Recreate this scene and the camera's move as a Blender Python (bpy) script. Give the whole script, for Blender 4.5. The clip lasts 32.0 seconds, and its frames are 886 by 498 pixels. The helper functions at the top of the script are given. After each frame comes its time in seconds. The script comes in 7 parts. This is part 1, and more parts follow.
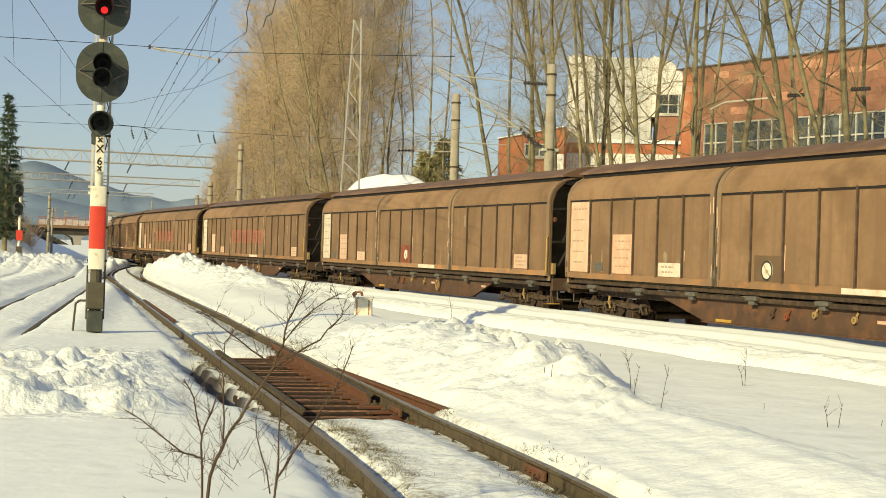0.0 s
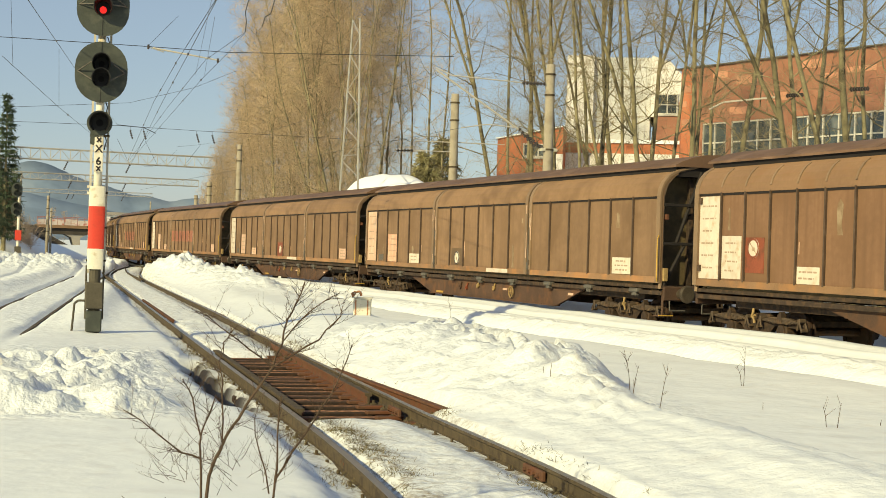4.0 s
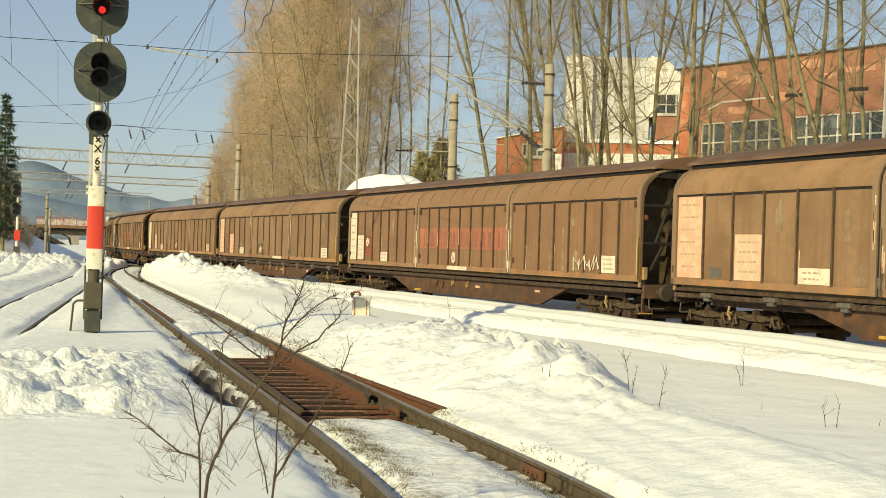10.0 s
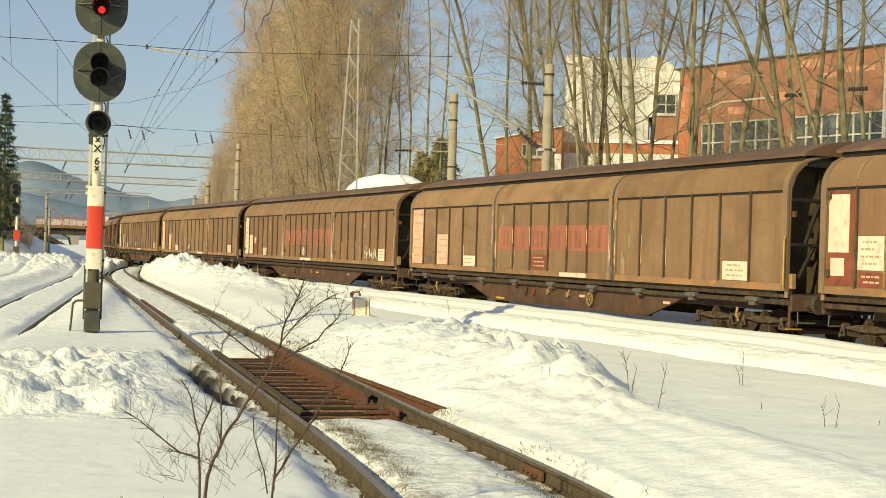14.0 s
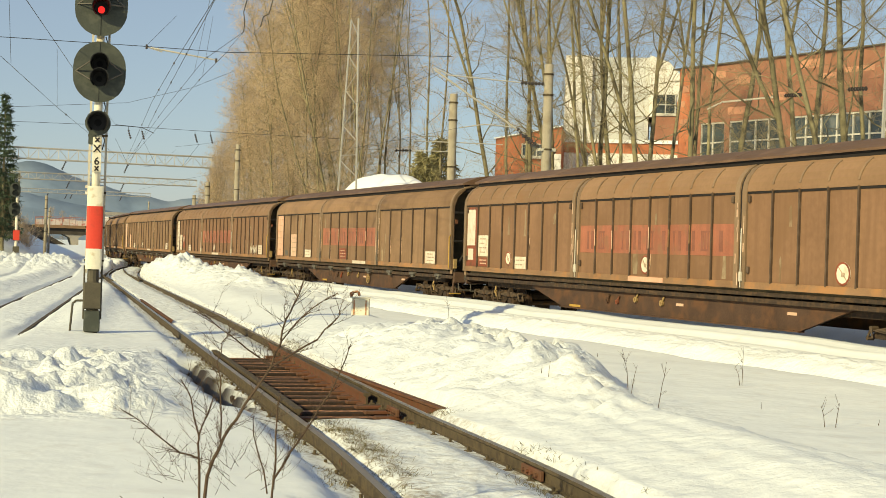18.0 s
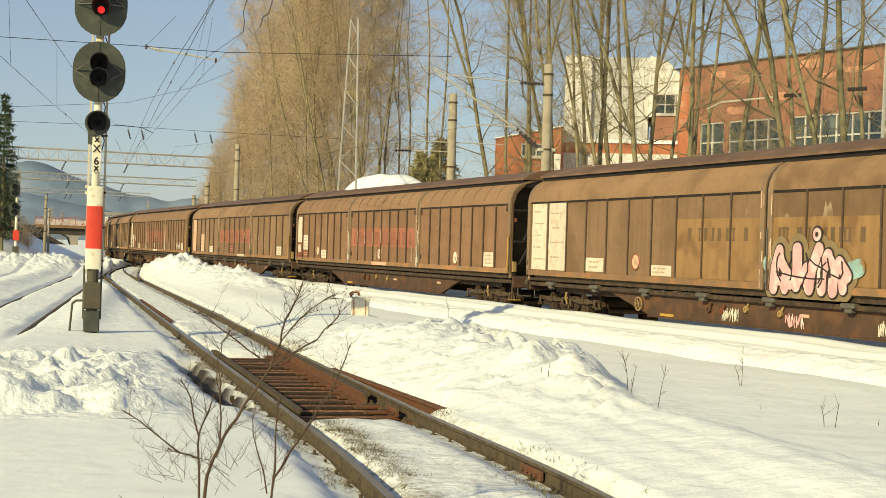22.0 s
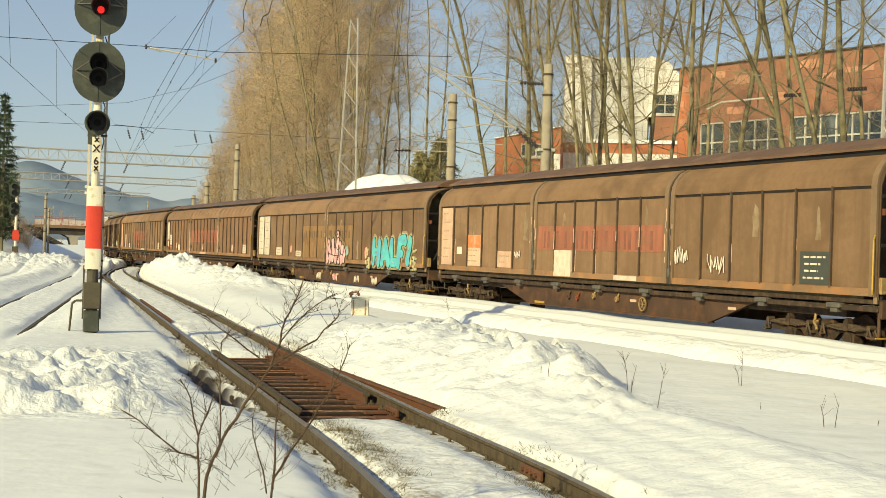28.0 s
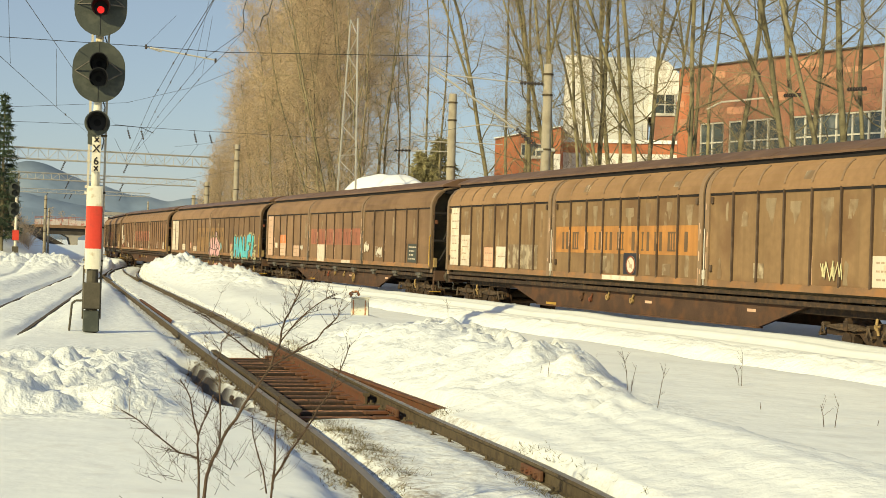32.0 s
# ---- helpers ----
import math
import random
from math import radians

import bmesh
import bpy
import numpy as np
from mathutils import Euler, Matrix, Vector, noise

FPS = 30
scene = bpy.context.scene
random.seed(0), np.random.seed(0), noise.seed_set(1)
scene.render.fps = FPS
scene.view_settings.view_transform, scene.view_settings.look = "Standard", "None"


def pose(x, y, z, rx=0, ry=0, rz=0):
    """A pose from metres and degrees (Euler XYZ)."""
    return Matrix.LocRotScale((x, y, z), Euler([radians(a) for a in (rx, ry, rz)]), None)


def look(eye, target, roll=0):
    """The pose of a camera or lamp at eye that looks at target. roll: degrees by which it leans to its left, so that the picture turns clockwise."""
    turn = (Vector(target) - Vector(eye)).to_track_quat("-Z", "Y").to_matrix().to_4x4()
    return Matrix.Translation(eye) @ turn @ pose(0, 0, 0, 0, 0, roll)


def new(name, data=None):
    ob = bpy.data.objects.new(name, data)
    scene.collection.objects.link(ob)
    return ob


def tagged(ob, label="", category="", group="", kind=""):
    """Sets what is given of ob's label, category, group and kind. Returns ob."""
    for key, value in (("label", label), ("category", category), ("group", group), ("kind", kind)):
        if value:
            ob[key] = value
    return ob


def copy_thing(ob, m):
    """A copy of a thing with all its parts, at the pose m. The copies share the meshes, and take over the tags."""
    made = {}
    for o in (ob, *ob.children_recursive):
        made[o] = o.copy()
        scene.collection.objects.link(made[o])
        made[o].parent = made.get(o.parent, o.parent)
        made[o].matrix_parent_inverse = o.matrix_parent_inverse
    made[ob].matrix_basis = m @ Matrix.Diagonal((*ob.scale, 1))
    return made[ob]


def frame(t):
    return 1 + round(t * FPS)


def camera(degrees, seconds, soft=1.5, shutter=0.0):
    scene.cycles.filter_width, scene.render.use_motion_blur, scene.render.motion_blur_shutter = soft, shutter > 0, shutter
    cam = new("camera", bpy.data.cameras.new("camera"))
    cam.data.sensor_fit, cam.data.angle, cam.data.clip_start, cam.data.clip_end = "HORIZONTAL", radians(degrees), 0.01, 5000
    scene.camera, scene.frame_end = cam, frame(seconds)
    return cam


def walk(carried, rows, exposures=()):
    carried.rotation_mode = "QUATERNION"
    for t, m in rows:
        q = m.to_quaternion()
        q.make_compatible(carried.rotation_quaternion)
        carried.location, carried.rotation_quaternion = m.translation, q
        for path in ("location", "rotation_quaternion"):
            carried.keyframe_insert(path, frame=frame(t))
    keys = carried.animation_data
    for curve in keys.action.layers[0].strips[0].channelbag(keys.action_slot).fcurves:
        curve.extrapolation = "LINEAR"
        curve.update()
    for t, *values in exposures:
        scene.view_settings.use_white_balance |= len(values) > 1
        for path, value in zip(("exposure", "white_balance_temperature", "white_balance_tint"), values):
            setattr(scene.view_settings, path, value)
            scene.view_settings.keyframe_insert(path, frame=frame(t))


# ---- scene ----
# World: metres. x to the right of the main line, y along it (away), z up; rail heads at z = 0.
CAM_YAW, CAM_PITCH, CAM_ROLL, EYE = 21.26, 0.10, 1.80, Vector((0.0, 0.0, 1.84))
cam = camera(34.88, 32.0, soft=0.6)


def cam_pose(drift):
    """The camera on its tripod, turned drift degrees further to the right."""
    a, p = radians(CAM_YAW + drift), radians(CAM_PITCH)
    way = Vector((math.sin(a) * math.cos(p), math.cos(a) * math.cos(p), math.sin(p)))
    return look(EYE, EYE + way * 10, CAM_ROLL)


walk(cam, [(0, cam_pose(0)), (2, cam_pose(0.026)), (4, cam_pose(0.045)), (7, cam_pose(0.068)), (11, cam_pose(0.09)),
           (16, cam_pose(0.107)), (22, cam_pose(0.125)), (28, cam_pose(0.135)), (32, cam_pose(0.138))],
     exposures=[(0, 0.41, 7650, -1), (32, 0.41, 7650, -1)])

# ---- light: low winter sun from behind and to the left ----
SUN_AZ, SUN_EL = 59.5, 25.0   # shadows run towards this azimuth, clockwise from +y
world = bpy.data.worlds.new("winter_sky")
scene.world = world
world.use_nodes = True
wn = world.node_tree
sky = wn.nodes.new("ShaderNodeTexSky")
sky.sky_type = "NISHITA"
sky.sun_disc = False
sky.sun_elevation = radians(SUN_EL)
sky.sun_rotation = radians(SUN_AZ + 180)
sky.air_density, sky.dust_density, sky.ozone_density = 1.0, 0.45, 3.0
haze = wn.nodes.new("ShaderNodeMix")
haze.data_type = "RGBA"
haze.inputs["Factor"].default_value = 0.45
haze.inputs["B"].default_value = (3.9, 4.5, 7.3, 1.0)   # even winter haze over the whole sky
wn.links.new(sky.outputs[0], haze.inputs["A"])
wn.links.new(haze.outputs["Result"], wn.nodes["Background"].inputs[0])
wn.nodes["Background"].inputs[1].default_value = 0.080
sun = new("sun", bpy.data.lights.new("sun", "SUN"))
sun.data.energy, sun.data.angle, sun.data.color = 4.0, radians(0.55), (1.0, 0.88, 0.60)
a_, e_ = radians(SUN_AZ), radians(SUN_EL)
SUN_WAY = Vector((math.sin(a_) * math.cos(e_), math.cos(a_) * math.cos(e_), -math.sin(e_)))
sun.matrix_world = look((0, 0, 60), Vector((0, 0, 60)) + SUN_WAY)

# ---- materials ----


def material(name, base, rough=0.7, metal=0.0, vary=0.25, scale=4.0, fine=40.0, bump=0.2, second=None, amount=0.5, streak=0.0,
             per_object=0.0, emission=None, gap=0.02, spec=0.3, island=0.0, matte=0.0):
    """A procedural surface: base colour broken up by two noises, blotches of a second colour, streaks that run down, relief."""
    m = bpy.data.materials.new(name)
    m.use_nodes = True
    nt = m.node_tree
    bs = nt.nodes["Principled BSDF"]
    bs.inputs["Roughness"].default_value, bs.inputs["Metallic"].default_value = rough, metal
    bs.inputs["Specular IOR Level"].default_value = spec
    bs.inputs["Diffuse Roughness"].default_value = matte
    co = nt.nodes.new("ShaderNodeTexCoord")

    def noise_tex(sc, detail=4.0, squash=None):
        n = nt.nodes.new("ShaderNodeTexNoise")
        n.inputs["Scale"].default_value, n.inputs["Detail"].default_value = sc, detail
        if squash:
            mp = nt.nodes.new("ShaderNodeMapping")
            mp.inputs["Scale"].default_value = squash
            nt.links.new(co.outputs["Object"], mp.inputs[0])
            nt.links.new(mp.outputs[0], n.inputs["Vector"])
        else:
            nt.links.new(co.outputs["Object"], n.inputs["Vector"])
        return n.outputs["Fac"]

    def ramp(src, lo, hi):
        r = nt.nodes.new("ShaderNodeMapRange")
        r.inputs["From Min"].default_value, r.inputs["From Max"].default_value = lo, hi
        nt.links.new(src, r.inputs["Value"])
        return r.outputs["Result"]

    def mix(fac, a, b, mode="MIX"):
        x = nt.nodes.new("ShaderNodeMix")
        x.data_type, x.blend_type = "RGBA", mode
        for sock, v in ((x.inputs["Factor"], fac), (x.inputs["A"], a), (x.inputs["B"], b)):
            if isinstance(v, (float, int)):
                sock.default_value = v
            elif isinstance(v, tuple):
                sock.default_value = (*v, 1.0)
            else:
                nt.links.new(v, sock)
        return x.outputs["Result"]

    dark = tuple(c * (1 - vary) for c in base)
    light = tuple(min(1.0, c * (1 + vary)) for c in base)
    big, small = noise_tex(scale), noise_tex(fine, 2.0)
    col = mix(ramp(big, 0.3, 0.7), dark, light)
    col = mix(0.35, col, mix(ramp(small, 0.3, 0.7), dark, light))
    if second:
        col = mix(ramp(noise_tex(scale * 1.7, 6.0), 0.62 - 0.3 * amount, 0.78 - 0.3 * amount), col, second)
    if streak:
        col = mix(ramp(noise_tex(1.0, 4.0, (6.0, 6.0, 0.35)), 0.45, 0.8), col, tuple(c * (1 - streak) for c in base))
    if per_object:
        info = nt.nodes.new("ShaderNodeObjectInfo")
        hs = nt.nodes.new("ShaderNodeHueSaturation")
        nt.links.new(ramp(info.outputs["Random"], 0.0, 1.0), hs.inputs["Value"])
        r = hs.inputs["Value"].links[0].from_node
        r.inputs["To Min"].default_value, r.inputs["To Max"].default_value = 1 - per_object, 1 + per_object
        nt.links.new(col, hs.inputs["Color"])
        col = hs.outputs["Color"]
    if island:
        geo = nt.nodes.new("ShaderNodeNewGeometry")
        hs = nt.nodes.new("ShaderNodeHueSaturation")
        nt.links.new(ramp(geo.outputs["Random Per Island"], 0.0, 1.0), hs.inputs["Value"])
        r = hs.inputs["Value"].links[0].from_node
        r.inputs["To Min"].default_value, r.inputs["To Max"].default_value = 1 - island, 1 + island
        nt.links.new(col, hs.inputs["Color"])
        col = hs.outputs["Color"]
    nt.links.new(col, bs.inputs["Base Color"])
    if bump:
        bp = nt.nodes.new("ShaderNodeBump")
        bp.inputs["Strength"].default_value, bp.inputs["Distance"].default_value = bump, gap
        nt.links.new(mix(0.5, big, small), bp.inputs["Height"])
        nt.links.new(bp.outputs[0], bs.inputs["Normal"])
    if emission:
        bs.inputs["Emission Color"].default_value = (*emission[:3], 1.0)
        bs.inputs["Emission Strength"].default_value = emission[3]
    return m




def snow_material():
    """Snow: smooth where it lies, crumbly where it was ploughed, specked with dirt beside the rails; bare ground and
    painted shade in the hollow.
    """
    m = material("snow", (0.765, 0.79, 0.755), 0.7, vary=0.03, scale=1.3, fine=11, bump=0, second=(0.70, 0.71, 0.67), amount=0.2)
    nt = m.node_tree
    bs = nt.nodes["Principled BSDF"]
    co = nt.nodes.new("ShaderNodeTexCoord")

    def field(scale, detail, rough):
        n = nt.nodes.new("ShaderNodeTexNoise")
        n.inputs["Scale"].default_value, n.inputs["Detail"].default_value, n.inputs["Roughness"].default_value = scale, detail, rough
        nt.links.new(co.outputs["Object"], n.inputs["Vector"])
        return n.outputs["Fac"]

    def attr(name):
        a = nt.nodes.new("ShaderNodeAttribute")
        a.attribute_name = name
        return a.outputs["Fac"]

    def calc(op, a, b):
        c = nt.nodes.new("ShaderNodeMath")
        c.operation = op
        for sock, v in zip(c.inputs, (a, b)):
            if isinstance(v, (int, float)):
                sock.default_value = v
            else:
                nt.links.new(v, sock)
        return c.outputs[0]
    grains = calc("ADD", field(4.5, 5.0, 0.5), calc("MULTIPLY", field(17.0, 4.0, 0.6), 0.16))
    crumbs = calc("MULTIPLY", grains, calc("ADD", calc("MULTIPLY", attr("crumble"), 0.095), 0.010))
    drift = calc("MULTIPLY", field(0.9, 3.0, 0.5), 0.05)
    bp = nt.nodes.new("ShaderNodeBump")
    bp.inputs["Strength"].default_value, bp.inputs["Distance"].default_value = 0.85, 1.0
    nt.links.new(calc("ADD", crumbs, drift), bp.inputs["Height"])
    nt.links.new(bp.outputs[0], bs.inputs["Normal"])
    clean = bs.inputs["Base Color"].links[0].from_socket
    mx = nt.nodes.new("ShaderNodeMix")
    mx.data_type = "RGBA"
    mask = nt.nodes.new("ShaderNodeMapRange")
    mask.inputs["From Min"].default_value, mask.inputs["From Max"].default_value = 0.45, 0.62
    nt.links.new(field(9.0, 7.0, 0.7), mask.inputs["Value"])
    nt.links.new(calc("MULTIPLY", mask.outputs[0], attr("dirt")), mx.inputs["Factor"])
    nt.links.new(clean, mx.inputs["A"])
    mx.inputs["B"].default_value = (0.26, 0.20, 0.12, 1.0)
    # hollow mixed to near black: bare ground, with the snow edge's shadow included
    hollow_shade = nt.nodes.new("ShaderNodeMix")
    hollow_shade.data_type = "RGBA"
    nt.links.new(attr("bare"), hollow_shade.inputs["Factor"])
    nt.links.new(mx.outputs["Result"], hollow_shade.inputs["A"])
    hollow_shade.inputs["B"].default_value = (0.035, 0.027, 0.02, 1.0)
    nt.links.new(hollow_shade.outputs["Result"], bs.inputs["Base Color"])
    return m


SNOW = snow_material()
SNOW_CLEAN = material("roof_snow", (0.80, 0.81, 0.80), 0.8, vary=0.02, scale=2, fine=20, bump=0.3)
RAIL_TOP = material("worn_rail_steel", (0.30, 0.27, 0.22), 0.32, 0.7, vary=0.2, scale=3, fine=60, bump=0.1)
RAIL_SIDE = material("rail_brown", (0.088, 0.066, 0.038), 0.85, vary=0.3, scale=5, fine=50, second=(0.055, 0.040, 0.025), amount=0.5)
RUST = material("red_rust", (0.120, 0.058, 0.032), 0.9, vary=0.35, scale=4, fine=40, second=(0.13, 0.05, 0.025), amount=0.6)
TIE = material("lit_worn_tie_top", (0.115, 0.058, 0.031), 0.9, vary=0.45, scale=6, fine=30, second=(0.30, 0.135, 0.06), amount=0.5, per_object=0.45, bump=0.5)
BALLAST = material("ballast", (0.032, 0.024, 0.018), 0.95, vary=0.5, scale=14, fine=50, bump=1.0, gap=0.05)
# tie sides near black: the shade between the ties is in the colour
TIE_SHADE = material("shaded_tie_side", (0.030, 0.019, 0.012), 0.85, vary=0.4, scale=8, fine=40, second=(0.07, 0.032, 0.016), amount=0.3, bump=0.4)
GRAVEL = material("ballast_stone", (0.13, 0.085, 0.055), 0.95, vary=0.4, scale=14, fine=50, bump=0.4, island=0.5)
GRASS = material("dead_grass", (0.165, 0.135, 0.065), 0.9, vary=0.3, scale=3, fine=30, bump=0, island=0.4)
DOOR = material("wagon_brown_door", (0.190, 0.117, 0.069), 0.62, vary=0.2, scale=0.55, fine=9, second=(0.145, 0.088, 0.050), amount=0.4, streak=0.22, per_object=0.14, bump=0.08, gap=0.01, spec=0.14, matte=1.0)
SHOULDER = material("wagon_shoulder_brown", (0.214, 0.131, 0.074), 0.62, vary=0.18, scale=0.6, fine=9, second=(0.155, 0.094, 0.053), amount=0.4, per_object=0.12, bump=0.12, gap=0.01, spec=0.14, matte=1.0)
DOOR_B = material("wagon_red_brown_door", (0.198, 0.112, 0.066), 0.62, vary=0.2, scale=0.55, fine=9, second=(0.175, 0.098, 0.055), amount=0.4, streak=0.22, per_object=0.10, bump=0.06, gap=0.01, spec=0.14, matte=1.0)
SHOULDER_B = material("wagon_red_brown_shoulder", (0.212, 0.128, 0.075), 0.62, vary=0.14, scale=0.7, fine=12, second=(0.21, 0.118, 0.062), amount=0.3, per_object=0.10, bump=0.10, gap=0.01, spec=0.14, matte=1.0)
ORANGE_PL = material("orange_plate_paint", (0.60, 0.20, 0.07), 0.6, vary=0.12, scale=3, fine=25, second=(0.60, 0.32, 0.20), amount=0.35, bump=0.05)
DOOR_O = material("wagon_faded_brown_door", (0.205, 0.130, 0.070), 0.62, vary=0.2, scale=0.6, fine=9, second=(0.150, 0.088, 0.048), amount=0.4, streak=0.25, per_object=0.08, bump=0.06, gap=0.01, spec=0.14, matte=1.0)
SHOULDER_O = material("wagon_faded_brown_shoulder", (0.250, 0.152, 0.082), 0.62, vary=0.16, scale=0.6, fine=9, second=(0.20, 0.12, 0.062), amount=0.35, per_object=0.08, bump=0.10, gap=0.01, spec=0.14, matte=1.0)
FRAME_BR = material("wagon_brown_stile", (0.20, 0.132, 0.078), 0.6, vary=0.2, scale=1.5, fine=30, second=(0.23, 0.145, 0.08), amount=0.35, per_object=0.12, bump=0.12, gap=0.01)
SILL = material("wagon_bottom_rail", (0.235, 0.135, 0.070), 0.65, vary=0.22, scale=1.2, fine=30, second=(0.33, 0.16, 0.065), amount=0.4, per_object=0.15, bump=0.15)
ROOF = material("wagon_roof_brown", (0.128, 0.073, 0.042), 0.5, vary=0.18, scale=0.8, fine=18, second=(0.19, 0.112, 0.068), amount=0.4, per_object=0.12, bump=0.12)
# for door seals, and for wagon shade drawn as black parts
GROOVE = material("seal_and_shade_black", (0.018, 0.014, 0.012), 0.8, vary=0.3, scale=4, bump=0.1)
END = material("wagon_end_wall", (0.095, 0.070, 0.036), 0.8, vary=0.3, scale=2, fine=25, second=(0.06, 0.045, 0.024), amount=0.5, bump=0.15)
UNDER = material("underframe_rust_brown", (0.078, 0.044, 0.028), 0.8, vary=0.3, scale=1.6, fine=25, second=(0.125, 0.060, 0.030), amount=0.4, per_object=0.15, bump=0.25)
BOGIE = material("bogie_grease_brown", (0.042, 0.028, 0.019), 0.8, vary=0.4, scale=5, fine=30, second=(0.085, 0.05, 0.028), amount=0.5, bump=0.4)
WHEEL = material("wheel_steel", (0.09, 0.06, 0.045), 0.6, 0.5, vary=0.3, scale=6, fine=30, second=(0.12, 0.06, 0.03), amount=0.5)
GREY = material("grey_bracket", (0.10, 0.09, 0.075), 0.7, vary=0.3, scale=8, fine=40)
BUFFER = material("buffer_steel", (0.085, 0.068, 0.05), 0.5, 0.4, vary=0.35, scale=6, fine=40)
YELLOW = material("yellow_paint", (0.44, 0.26, 0.05), 0.5, vary=0.15, scale=8, bump=0.05)
TAN_YEL = material("dirty_yellow_lever", (0.30, 0.20, 0.085), 0.7, vary=0.3, scale=9, fine=40)
WHITE_PL = material("white_plate_paint", (0.62, 0.54, 0.43), 0.6, vary=0.10, scale=2.5, fine=25, second=(0.50, 0.37, 0.25), amount=0.35, streak=0.12, per_object=0.10, bump=0.05)
CREAM_PL = material("cream_plate_paint", (0.58, 0.37, 0.255), 0.6, vary=0.12, scale=2.5, fine=25, second=(0.62, 0.45, 0.33), amount=0.4, streak=0.12, per_object=0.12, bump=0.05)
PINK_PL = material("faded_orange_plate", (0.62, 0.33, 0.22), 0.6, vary=0.1, scale=3, fine=25, second=(0.66, 0.41, 0.28), amount=0.45, bump=0.05)
RED_PL = material("faded_red_patch", (0.22, 0.06, 0.03), 0.65, vary=0.2, scale=2.5, fine=25, second=(0.12, 0.05, 0.025), amount=0.4, bump=0.05)
RED_BAND = material("worn_red_band", (0.31, 0.112, 0.066), 0.65, vary=0.25, scale=1.8, fine=25, second=(0.23, 0.115, 0.065), amount=0.45, streak=0.2, bump=0.05)
ORANGE_BAND = material("orange_band", (0.42, 0.19, 0.055), 0.6, vary=0.14, scale=1.2, fine=25, second=(0.30, 0.14, 0.05), amount=0.35, streak=0.25, bump=0.05)
TAN_BAND = material("tan_faded_band", (0.265, 0.150, 0.062), 0.6, vary=0.14, scale=1.2, fine=25, second=(0.17, 0.09, 0.036), amount=0.4, streak=0.25, bump=0.05)
LETTER = material("dark_brown_lettering", (0.125, 0.078, 0.042), 0.65, vary=0.15, scale=3, bump=0.03)
LETTER_RED = material("ghost_lettering", (0.215, 0.085, 0.055), 0.65, vary=0.25, scale=3, bump=0.03)
PAINT_BLACK = material("black_outline_paint", (0.03, 0.025, 0.022), 0.6, vary=0.2, scale=6, bump=0)
# ribs darker than the door paint: shadow lines beside them, put into colour
RIB = material("rib_shade_brown", (0.075, 0.047, 0.030), 0.7, vary=0.25, scale=3, fine=25, second=(0.11, 0.075, 0.05), amount=0.35, bump=0.1)
INK = material("faded_ink", (0.36, 0.26, 0.18), 0.7, vary=0.3, scale=10, bump=0)
TEAL_PL = material("dark_teal_plate", (0.055, 0.06, 0.05), 0.6, vary=0.15, scale=3, bump=0.03)
DARK_PL = material("dark_blue_plate", (0.028, 0.028, 0.036), 0.6, vary=0.15, scale=3, bump=0.03)
SPRAY_W = material("white_spray", (0.55, 0.50, 0.42), 0.7, vary=0.15, scale=8, bump=0)
SPRAY_T = material("turquoise_spray", (0.09, 0.46, 0.45), 0.55, vary=0.2, scale=1.8, second=(0.10, 0.34, 0.50), amount=0.5, bump=0)
SPRAY_P = material("pink_spray", (0.64, 0.33, 0.33), 0.55, vary=0.2, scale=2.5, second=(0.66, 0.50, 0.47), amount=0.5, bump=0)
SPRAY_Y = material("pale_yellow_spray", (0.46, 0.42, 0.24), 0.6, vary=0.2, scale=3.0, bump=0)
SPRAY_M = material("thin_yellow_overspray", (0.205, 0.150, 0.078), 0.6, vary=0.25, scale=3.0, second=(0.20, 0.135, 0.07), amount=0.45, bump=0)
SPRAY_H = material("yellow_overspray", (0.26, 0.21, 0.11), 0.6, vary=0.3, scale=5.0, second=(0.40, 0.36, 0.20), amount=0.4, bump=0)
SMEAR = material("pale_washed_smear", (0.275, 0.205, 0.128), 0.6, vary=0.2, scale=1.8, second=(0.185, 0.118, 0.066), amount=0.6, streak=0.3, bump=0, spec=0.14)
SPRING = material("greasy_spring_steel", (0.075, 0.052, 0.034), 0.75, vary=0.35, scale=6, fine=30, second=(0.12, 0.075, 0.04), amount=0.4, bump=0.3)
BUSH = material("dark_brown_bush", (0.115, 0.085, 0.052), 0.85, vary=0.25, scale=0.5, fine=4, bump=0, island=0.3)
GHOST = material("pale_ghost_paint", (0.42, 0.34, 0.23), 0.6, vary=0.2, scale=2.2, second=(0.17, 0.11, 0.06), amount=0.75, streak=0.5, bump=0)
SPRAY_B = material("pale_blue_spray", (0.25, 0.38, 0.36), 0.6, vary=0.3, scale=2.0, second=(0.22, 0.13, 0.05), amount=0.5, bump=0)
SIG_BLACK = material("signal_dark_green", (0.050, 0.056, 0.045), 0.55, vary=0.25, scale=3, fine=30, second=(0.075, 0.08, 0.062), amount=0.4, bump=0.1)
SIG_IN = material("signal_hood_black", (0.012, 0.012, 0.012), 0.6, vary=0.3, scale=4, bump=0.05)
SIG_LENS = material("dark_lens", (0.008, 0.008, 0.009), 0.6, vary=0.2, scale=4, bump=0, spec=0.1)
RED_LAMP = material("lit_red_lens", (0.6, 0.02, 0.02), 0.2, vary=0.1, scale=8, bump=0, emission=(0.95, 0.02, 0.02, 0.8))
MAST_W = material("white_mast_paint", (0.66, 0.62, 0.50), 0.6, vary=0.08, scale=4, fine=30, second=(0.45, 0.36, 0.22), amount=0.25, bump=0.08)
